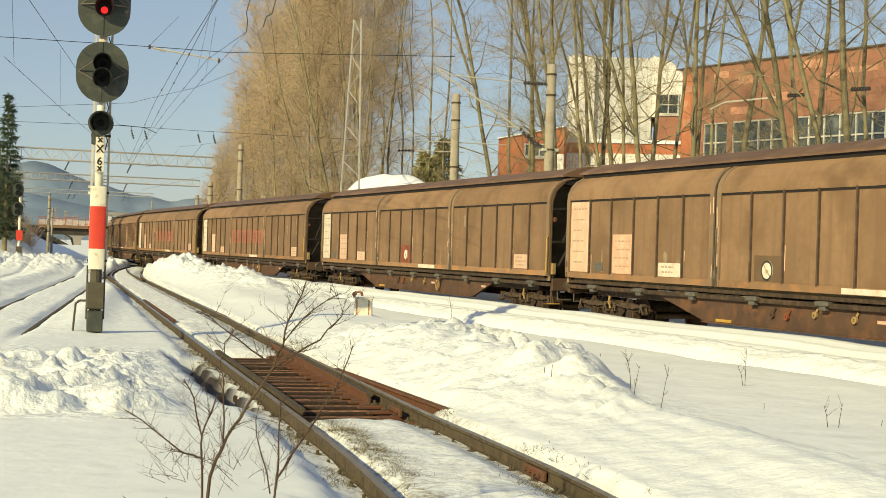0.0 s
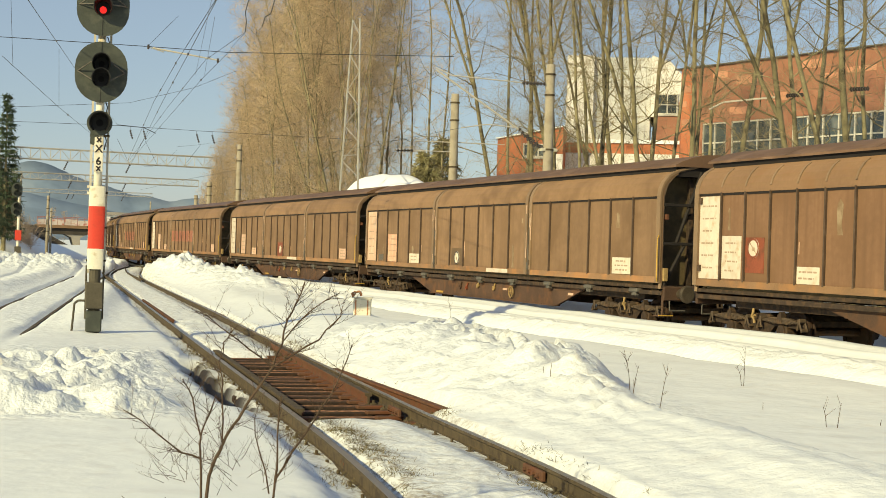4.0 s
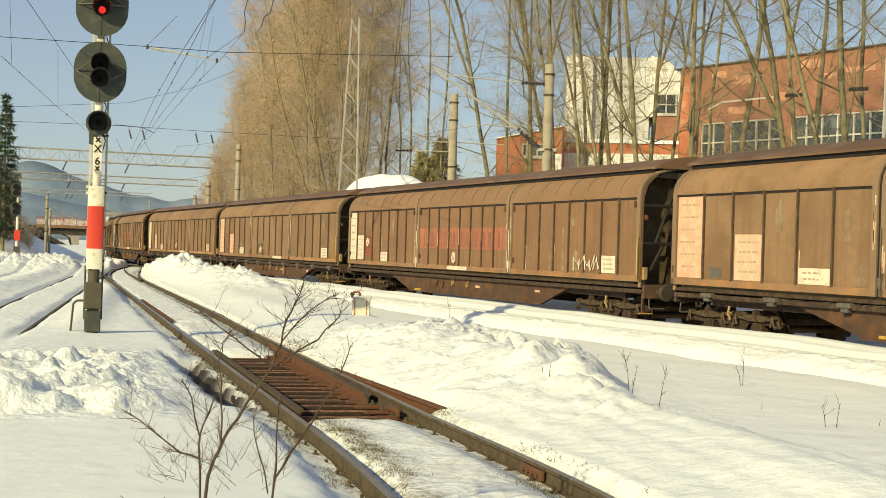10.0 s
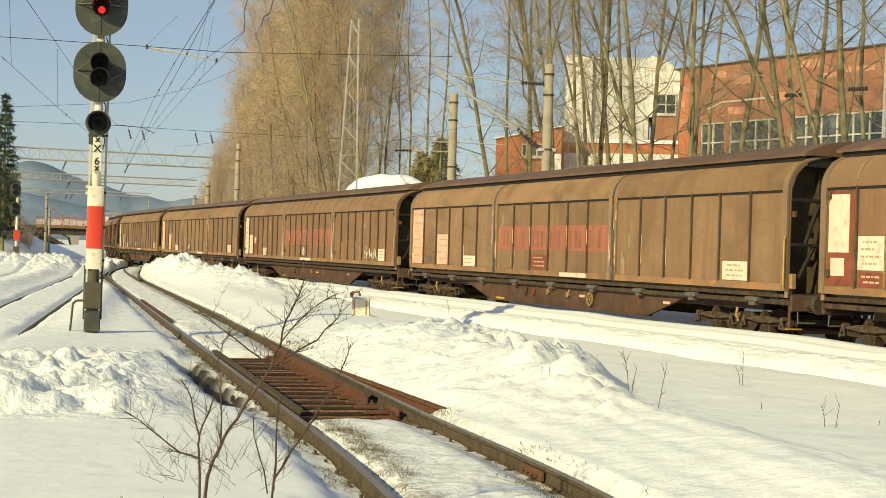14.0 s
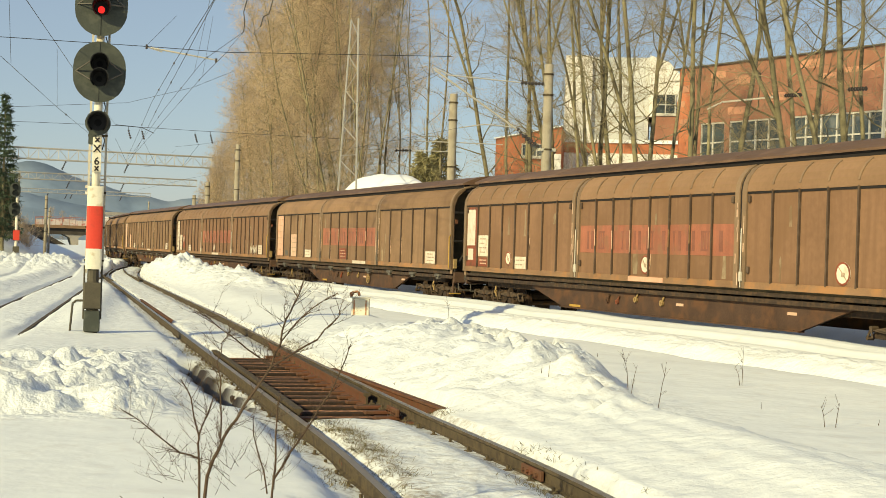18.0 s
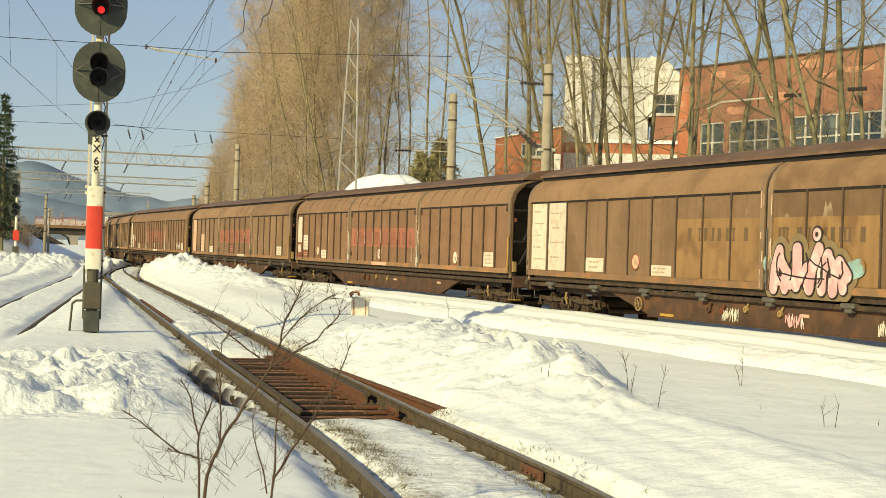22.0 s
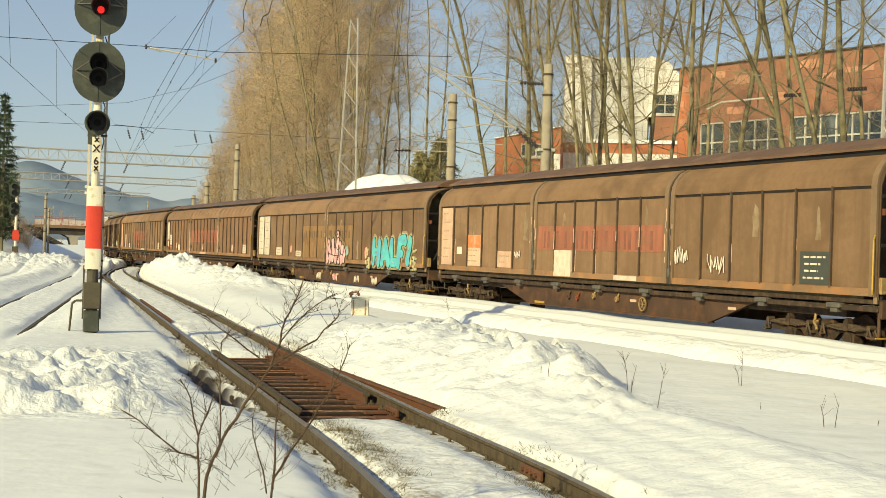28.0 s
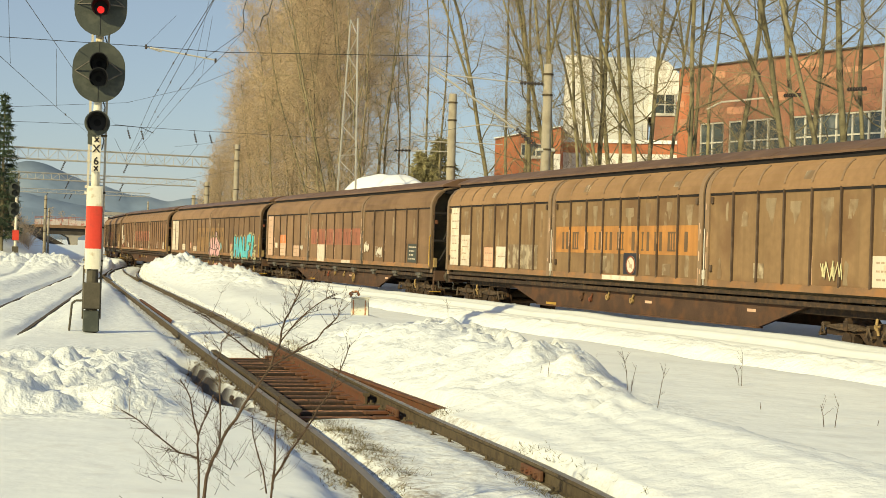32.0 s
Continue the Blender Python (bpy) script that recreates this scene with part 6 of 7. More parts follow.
def build_wires():
    def line(pts, r=0.007, name="wire"):
        bm = bmesh.new()
        path_tube(bm, [Vector(p) for p in pts], r, 4)
        part(name, bm, WIRE, WIRES)

    def clip(p, r=0.03):
        bm = bmesh.new()
        tube(bm, Vector(p) - Vector((0, 0, r)), Vector(p) + Vector((0, 0, r)), r * 0.8, n=5)
        part("wire_clip", bm, INSUL, WIRES)

    def pair(top, low, r, hangers):
        """A carrying wire and a contact wire with their clips."""
        line(top, r)
        line(low, r)
        for f in hangers:
            ends = []
            for pts in (top, low):
                g = f * (len(pts) - 1)
                i = min(int(g), len(pts) - 2)
                ends.append(Vector(pts[i]).lerp(Vector(pts[i + 1]), g - i))
            for e in ends:
                clip(e)
    # over the siding
    pair([(1.94, 24.0, 5.74), (4.72, 41.0, 6.59), (10.73, 75.0, 7.96)], [(1.83, 28.0, 5.28), (4.45, 43.0, 5.74), (7.62, 62.0, 6.55)], 0.007, (0.62, ))
    line([(7.62, 62.0, 6.55), (14.26, 100.0, 7.94)], 0.008)
    line([(2.02, 29.0, 6.52), (2.13, 29.5, 5.33)], 0.004, "dropper")
    line([(3.58, 35.0, 6.41), (4.45, 43.0, 5.74)], 0.004, "dropper")
    # two pairs that run on over the near track
    pair([(5.45, 26.0, 6.38), (6.98, 38.0, 6.75), (8.74, 52.0, 6.99), (15.13, 100.0, 7.48)], [(8.43, 38.0, 7.16), (9.3, 46.0, 7.28), (10.97, 60.0, 7.48), (15.51, 100.0, 7.77)], 0.008, (0.35, 0.55, 0.75, 0.9))
    pair([(5.68, 27.0, 6.56), (7.21, 38.0, 6.83), (9.08, 52.0, 7.06), (16.14, 105.0, 7.56)], [(7.88, 34.0, 7.06), (8.97, 44.0, 7.62), (10.97, 62.0, 7.70), (16.77, 110.0, 8.13)], 0.008, (0.3, 0.5, 0.7, 0.85))
    line([(6.2, 30.0, 7.07), (9.25, 47.0, 7.49)], 0.004, "dropper")
    line([(6.7, 32.0, 7.04), (9.34, 46.0, 7.3)], 0.004, "dropper")
    # over the main line
    for a, b in ((43.3, 89.4), (89.4, 112)):
        wire((16.6, a, 7.75), (16.6, b, 7.95) if b < 100 else (17.9, b, 7.9), 0.5, 0.006, 12)
        wire((17.4, a, 5.95), (17.4, b, 5.95) if b < 100 else (18.0, b, 5.95), 0.02, 0.006, 6)
    # cross spans
    line([(-2.0, 43.0, 7.6), (2.48, 43.0, 7.68), (6.95, 43.0, 7.75), (9.46, 43.0, 7.77), (16.95, 43.0, 8.24)], 0.010, "span_wire")
    line([(0.0, 76.0, 8.1), (5.04, 76.0, 8.55), (11.49, 76.0, 9.22), (13.75, 70.0, 9.61), (14.05, 62.0, 9.61)], 0.009, "span_wire")
    line([(0.0, 76.0, 7.75), (5.06, 76.0, 7.85), (10.79, 76.0, 7.97), (15.31, 76.0, 7.95), (23.96, 76.0, 7.99)], 0.010, "span_wire")
    line([(10.88, 76.0, 8.01), (12.27, 76.0, 7.95), (12.94, 76.0, 7.68)], 0.018, "jumper_cable")
    line([(6.99, 43.0, 7.76), (7.89, 43.0, 8.76)], 0.005)
    for x0, x1, z1 in ((17.08, 16.06, 9.87), (19.29, 18.25, 9.78), (21.3, 22.68, 9.81)):
        line([(x0, 112.0, 7.9), (x1, 112.0, z1)], 0.010, "dropper")
    # registration arm and hanging jumpers
    arm = tagged(empty("registration_arm", pose(6.99, 43, 7.74)), "pale steel registration arm hung in the wires", "overhead fitting")
    bm = bmesh.new()
    tube(bm, (0.15, 0, -0.02), (2.2, 0, -0.24), 0.030, 0.022, 6)
    part("arm_tube", bm, TUBE, arm)
    bm = bmesh.new()
    tube(bm, (0.0, 0, 0.0), (0.5, 0, -0.12), 0.018, n=5)
    part("arm_hook", bm, GALV, arm)
    for x, z in ((0.02, 0.0), (2.15, -0.25)):
        bm = bmesh.new()
        box(bm, x - 0.03, x + 0.03, -0.03, 0.03, z - 0.07, z + 0.07, 0.01)
        part("arm_clamp", bm, INSUL, arm)
    line([(9.58, 41, 9.29), (9.58, 41, 9.09), (9.49, 41, 8.72), (9.53, 41, 8.45), (9.51, 41, 8.13)], 0.013, "jumper_cable")
    line([(9.51, 41, 8.13), (8.43, 38, 7.21)], 0.006)
    line([(10.40, 41, 9.30), (10.33, 41, 9.03), (10.26, 41, 8.74), (10.09, 41, 8.64), (10.01, 41, 8.33)], 0.014, "jumper_cable")
    # insulators in the cross span
    for x in (11.57, 12.28, 15.13, 15.97):
        insulator(WIRES, (x, 76, 7.78), (x + 0.14, 76, 7.30), 4, 0.07)
        line([(x, 76, 7.97), (x, 76, 7.78)], 0.010, "dropper")


build_poles()
gantry(112, -6, 23.7, 7.95, 8.80, 40)
gantry(135, -4, 27.2, 7.35, 7.95, 44)
gantry(200, 16, 33.8, 8.2, 8.7, 14)
build_wires()

# ---- small things in the snow ----


def build_marker_box():
    x, y = 10.42, 31.9
    b = tagged(empty("marker_box", pose(x, y, ground_z(x, y) - 0.05, 0, 0, -20)), "small chipped white metal box with rusty top standing in snow", "equipment box")
    bm = bmesh.new()
    box(bm, -0.20, 0.22, -0.18, 0.18, 0.0, 0.44, 0.015)
    part("body", bm, BOX_W, b)
    bm = bmesh.new()
    box(bm, -0.24, 0.25, -0.20, 0.20, 0.44, 0.47, 0.008)
    part("lid", bm, BOX_W, b, "chipped lid")
    bm = bmesh.new()
    path_tube(bm, [(-0.22, 0, 0.45), (-0.20, 0, 0.58), (-0.06, 0, 0.60), (-0.02, 0, 0.50)], 0.03, 6)
    box(bm, -0.26, -0.16, -0.1, 0.1, 0.50, 0.58, 0.02)
    part("rusty_lock", bm, RUST_O, b, "rusty lock and hasp")
    for xx in (-0.14, 0.14):
        bm = bmesh.new()
        box(bm, xx - 0.015, xx + 0.015, -0.186, -0.17, 0.05, 0.40)
        part("hinge_strip", bm, RUST_O, b)


build_marker_box()


def twig_set(bm, p, d, length, r, rng, depth, n_side, spread=0.9):
    """A crooked stem with side twigs."""
    seg = 5
    pts = [Vector(p)]
    d = Vector(d).normalized()
    for _ in range(seg):
        d = (d + Vector((rng.uniform(-1, 1), rng.uniform(-1, 1), rng.uniform(-0.6, 0.9))) * 0.16).normalized()
        pts.append(pts[-1] + d * length / seg)
    for i in range(seg):
        tube(bm, pts[i], pts[i + 1], r * (1 - 0.8 * i / seg), r * (1 - 0.8 * (i + 1) / seg), 5, False)
    if depth:
        for _ in range(n_side):
            k = rng.randrange(1, seg + 1)
            side = Vector((rng.uniform(-1, 1), rng.uniform(-1, 1), rng.uniform(-0.1, 0.9)))
            twig_set(bm, pts[k], (pts[k] - pts[k - 1]).normalized() * 0.7 + side * spread, length * rng.uniform(0.25, 0.5), r * 0.5, rng, depth - 1, max(2, n_side - 3), spread)


def build_shrub():
    sh = tagged(empty("bare_shrub", pose(2.1, 9.05, ground_z(2.1, 9.05) - 0.1)), "leafless dark shrub growing out of the snow", "shrub")
    off = Vector(sh.location)
    # stems by bearing points across the view, x and z; they stand about 9 m off
    stems = [
        (0.011, [(1.93, 0.0), (1.94, 0.34), (1.98, 0.46), (2.04, 0.59), (2.13, 0.72), (2.24, 0.90), (2.34, 1.05), (2.40, 1.20), (2.43, 1.36), (2.48, 1.46), (2.54, 1.61)]),
        (0.006, [(2.34, 1.05), (2.49, 1.14), (2.65, 1.23), (2.76, 1.35), (2.80, 1.43)]),
        (0.004, [(2.40, 1.21), (2.51, 1.35), (2.64, 1.46), (2.78, 1.54)]),
        (0.008, [(1.91, 0.0), (1.89, 0.36), (1.88, 0.50), (1.88, 0.61), (1.92, 0.72), (1.97, 0.87)]),
        (0.005, [(2.02, 0.55), (2.01, 0.87), (1.98, 1.08), (2.01, 1.21), (2.07, 1.29)]),
        (0.005, [(1.88, 0.46), (1.76, 0.50), (1.62, 0.61), (1.51, 0.70), (1.38, 0.78)]),
        (0.005, [(1.88, 0.60), (1.82, 0.85), (1.75, 0.97)]),
        (0.005, [(2.34, 1.06), (2.26, 1.11), (2.11, 1.22), (1.98, 1.31), (1.83, 1.41)]),
        (0.008, [(2.35, 0.0), (2.38, 0.31), (2.39, 0.49), (2.39, 0.70), (2.41, 0.86)]),
        (0.007, [(2.38, 0.31), (2.49, 0.49), (2.63, 0.69), (2.74, 0.86), (2.81, 1.01), (2.88, 1.20)]),
        (0.005, [(2.34, 0.22), (2.27, 0.49), (2.23, 0.72)])]
    rng = random.Random(21)
    for r0, line in stems:
        bm = bmesh.new()
        n = len(line)
        st = [Vector((x, 9.0, z)) - off for x, z in line]
        for k in range(n - 1):
            p, q = st[k], st[k + 1]
            ra, rb = r0 * (1.2 - 0.85 * k / n), r0 * (1.2 - 0.85 * (k + 1) / n)
            c = p.lerp(q, 0.5) + Vector((rng.uniform(-1, 1), rng.uniform(-1, 1), rng.uniform(-1, 1))) * 0.012
            tube(bm, p, c, ra, (ra + rb) / 2, 6, False)
            tube(bm, c, q, (ra + rb) / 2, rb, 6, False)
            d = (q - p).normalized()
            low = p.z + off.z < 0.3
            for _ in range(0 if low else (5 if r0 > 0.009 else 4)):
                side = Vector((rng.uniform(-1, 1), rng.uniform(-0.6, 0.6), rng.uniform(-0.4, 0.7)))
                twig_set(bm, p.lerp(q, rng.random()), d * 0.5 + side, rng.uniform(0.08, 0.28), 0.0021, rng, 1, 6, 1.1)
            m = 0 if low else int((q - p).length / 0.03)
            for j in range(m):
                side = Vector((rng.uniform(-1, 1), rng.uniform(-0.5, 0.5), rng.uniform(-0.2, 0.8))).normalized()
                o = p.lerp(q, j / m)
                tube(bm, o, o + side * rng.uniform(0.012, 0.04), 0.0018, 0.0008, 4, False)
        part("stem", bm, SHRUB, sh)
    # low twigs by its foot
    for _ in range(34):
        bm = bmesh.new()
        p = Vector((rng.uniform(-0.45, 0.35), rng.uniform(-0.1, 0.15), rng.uniform(0.25, 0.5)))
        twig_set(bm, p, (rng.uniform(-1, 0.8), 0, rng.uniform(0.2, 0.9)), rng.uniform(0.15, 0.3), 0.0019, rng, 1, 5)
        part("side_twig", bm, SHRUB, sh)
    weeds = [[(8.45, 15.21), (-0.11, 0.62)], [(8.47, 15.2), (0.08, 0.44)], [(8.81, 15.12), (0.10, 0.52)], [(11.57, 17.53), (-0.10, 0.34)], [(11.59, 17.51), (0.01, 0.56)],
             [(9.87, 13.23), (-0.06, 0.28)], [(9.96, 13.16), (0.05, 0.31)], [(10.14, 14.88), (0.0, 0.12)], [(7.4, 15.3), (0.02, 0.22)], [(10.63, 13.26), (0.02, 0.1)],
             [(7.35, 15.4), (0.01, 0.15)], [(13.3, 33.4), (-0.1, 0.75)], [(12.0, 22.8), (0.0, 0.1)], [(1.55, 9.4), (-0.1, 0.14)], [(1.68, 9.4), (0.06, 0.12)]]
    for (x, y), (lean, h) in weeds:
        st = tagged(empty("dry_weed", pose(x, y, ground_z(x, y) - 0.03)), "thin dry weed stalk sticking out of the snow", "weed", group="weeds in the snow")
        bm = bmesh.new()
        bow = lean * rng.uniform(0.25, 0.6)
        tube(bm, (0, 0, 0), (bow, 0, h * 0.55), 0.005, 0.004, 5)
        tube(bm, (bow, 0, h * 0.55), (lean, 0, h), 0.004, 0.002, 5)
        part("stalk", bm, SHRUB, st)
        if h > 0.25:
            for _ in range(3 if h < 0.5 else 7):
                f = rng.uniform(0.35, 0.95)
                on = bow * f / 0.55 if f < 0.55 else bow + (lean - bow) * (f - 0.55) / 0.45
                bm = bmesh.new()
                tube(bm, (on, 0, h * f), (on + rng.uniform(-0.11, 0.11), rng.uniform(-0.06, 0.06), h * f + rng.uniform(0.04, 0.16)), 0.0028, 0.0015, 4)
                part("side_stalk", bm, SHRUB, st)


build_shrub()


def build_grass():
    """Dead grass that pokes out of the snow along the rails."""
    rng = np.random.default_rng(8)
    n = 36000
    side = rng.choice([-1.0, -0.62, -0.45, -0.36, 0.62, 0.96], n)
    y = np.where(rng.random(n) < 0.8, rng.uniform(8.5, 26, n), rng.uniform(26, 70, n))
    keep = lattice_noise(y * 0.8 + side * 9, side * 5.0, 12) > np.where(side < -0.9, 0.55, 0.40)
    keep &= ~(((side == -0.45) | (side == -0.36)) & (y > 14.8))
    side, y = side[keep], y[keep]
    n = len(y)
    x = near_x(y) + side + rng.normal(0, 0.085, n)
    z = snow_height(x, y) - 0.01
    h, a, l = rng.uniform(0.01, 0.06, n), rng.uniform(0, 6.28, n), rng.uniform(0.02, 0.13, n)
    dx, dy = 0.004 * np.cos(a), 0.004 * np.sin(a)
    co = np.stack([np.stack([x - dx, y - dy, z], 1), np.stack([x + dx, y + dy, z], 1), np.stack([x + l * np.cos(a + 1), y + l * np.sin(a + 1), z + h], 1)], 1).reshape(-1, 3).tolist()
    fa = np.arange(3 * n).reshape(-1, 3).tolist()
    me = bpy.data.meshes.new("dead_grass")
    me.from_pydata(co, [], fa)
    me.materials.append(GRASS)
    tagged(new("dead_grass", me), "dry tan grass blades along the rails", "grass", kind="stuff")


build_grass()

# ---- trees ----


def branch_mesh(segs, sides):
    """Tapered tubes for many segments at once: rows of p0 (3), p1 (3), r0, r1."""
    s = np.array(segs)
    p0, p1, r0, r1 = s[:, :3], s[:, 3:6], s[:, 6:7], s[:, 7:8]
    d = p1 - p0
    d /= np.maximum(np.linalg.norm(d, axis=1, keepdims=True), 1e-6)
    ref = np.where(np.abs(d[:, 2:3]) > 0.9, np.array([[1.0, 0, 0]]), np.array([[0, 0, 1.0]]))
    u = np.cross(d, ref)
    u /= np.linalg.norm(u, axis=1, keepdims=True)
    w = np.cross(d, u)
    n = len(s)
    ring0, ring1 = [], []
    for k in range(sides):
        t = 2 * math.pi * k / sides
        o = u * math.cos(t) + w * math.sin(t)
        ring0.append(p0 + o * r0)
        ring1.append(p1 + o * r1)
    co = np.stack(ring0 + ring1, 1).reshape(-1, 3)
    base = np.arange(n)[:, None] * (2 * sides)
    fs = [np.concatenate([base + k, base + (k + 1) % sides, base + sides + (k + 1) % sides, base + sides + k], 1) for k in range(sides)]
    return co, np.stack(fs, 1).reshape(-1, 4)


def tree_variant(seed, height, r0, leaders, limbs, low, reach, rise, fine, twigs, thin_r, spray):
    """Meshes of a bare broadleaf tree: a swaying trunk that forks into leaders, limbs that curve upwards, and a crown of crooked branches and twigs.
    reach: length of the longest limb; rise: how steeply limbs leave; spray: how far twigs spread."""
    rng = np.random.default_rng(seed)
    wood, thin = [], []

    def unit(v):
        return v / max(np.linalg.norm(v), 1e-6)

    def grow(p, d, length, n, bend, pull, ra, rb, out):
        """One crooked shoot; gives back its points."""
        pts = [p]
        for i in range(n):
            d = unit(d + rng.normal(0, bend, 3) + np.array([0, 0, pull]))
            pts.append(pts[-1] + d * length / n)
            out.append([*pts[-2], *pts[-1], ra + (rb - ra) * i / n, ra + (rb - ra) * (i + 1) / n])
        return pts

    def off(d, angle):
        """A direction that leaves d by about this angle."""
        side = unit(np.cross(d, rng.normal(0, 1, 3)))
        return unit(d * math.cos(angle) + side * math.sin(angle))

    n = 14
    base = grow(np.zeros(3), unit(np.array([rng.normal(0, 0.03), rng.normal(0, 0.03), 1.0])), height, n, 0.045, 0.05, r0, r0 * 0.08, wood)
    stems = [(base, r0, 0)]
    for k in range(leaders - 1):
        i = int(n * rng.uniform(0.02, 0.45)) if k % 2 else int(n * rng.uniform(0.22, 0.5))
        rr = r0 * (1 - 0.92 * i / n) * 0.8
        left = height * (1 - i / n) * rng.uniform(0.85, 1.0)
        stems.append((grow(base[i], off(unit(base[i + 1] - base[i]), rng.uniform(0.16, 0.34)), left, n, 0.06, 0.07, rr, rr * 0.1, wood), rr, i))
    for st, rad, first in stems:
        m = int(limbs * (1 - 0.6 * first / n))
        start = low if first == 0 else 0.05
        for j in range(m):
            f = start + (0.985 - start) * (j + rng.random()) / m
            k = min(int(f * n), n - 1)
            q = st[k] + (st[k + 1] - st[k]) * (f * n - k)
            a = j * 2.4 + rng.uniform(-0.6, 0.6)
            tall = max(q[2] / height, 0.02)
            ln = reach * rng.uniform(0.45, 1.0) * (1.05 - 0.72 * tall)
            d = unit(np.array([math.cos(a), math.sin(a), rise * rng.uniform(0.55, 1.5)]))
            lr = max(rad * (1 - 0.9 * f) * 0.34, thin_r * 1.6)
            sp = grow(q, d, ln, 5, 0.21, 0.05, lr, thin_r * 0.9, wood)
            for i in range(fine):
                g = (0.12 + 0.88 * (i + rng.random()) / fine) * 5
                kk = min(int(g), 4)
                o = sp[kk] + (sp[kk + 1] - sp[kk]) * (g - kk)
                fl = max(ln * rng.uniform(0.22, 0.46), 0.5)
                br = grow(o, off(unit(sp[kk + 1] - sp[kk]), rng.uniform(0.4, 1.0) * spray), fl, 2, 0.26, 0.06, thin_r, thin_r * 0.5, thin)
                for _ in range(twigs):
                    v = rng.uniform(0.1, 1.0) * 2
                    w = min(int(v), 1)
                    b = br[w] + (br[w + 1] - br[w]) * (v - w)
                    t = unit(off(unit(br[w + 1] - br[w]), rng.uniform(0.3, 1.0) * spray) + np.array([0, 0, 0.12]))
                    thin.append([*b, *(b + t * rng.uniform(0.3, 1.0)), thin_r * 0.55, thin_r * 0.22])
        # short shoots straight from the stem
        for j in range(limbs // 2):
            f = rng.uniform(0.08, 0.9)
            k = min(int(f * n), n - 1)
            q = st[k] + (st[k + 1] - st[k]) * (f * n - k)
            grow(q, unit(np.array([rng.normal(), rng.normal(), 0.6])), rng.uniform(0.5, 1.6), 3, 0.25, 0.05, thin_r, thin_r * 0.3, thin)
    out = []
    for segs, sides in ((wood, 6), (thin, 3)):
        co, fa = branch_mesh(segs, sides)
        me = bpy.data.meshes.new("tree_part")
        me.from_pydata(co.tolist(), [], fa.tolist())
        me.polygons.foreach_set("use_smooth", [True] * len(me.polygons))
        out.append(me)
    return out


def tree(kind, x, y, scale, turn, label, crown_mat, tilt=0.0):
    wood, thin = kind
    t = tagged(empty("bare_tree", pose(x, y, ground_z(x, y) - 0.2, 0, tilt, 0) @ pose(0, 0, 0, 0, 0, turn)), label, "tree", group="bare trees behind the train")
    t.scale = (scale, scale, scale)
    if not wood.materials:
        wood.materials.append(BARK)
        thin.materials.append(crown_mat)
    link_mesh("trunk", wood, t)
    link_mesh("crown", thin, t)


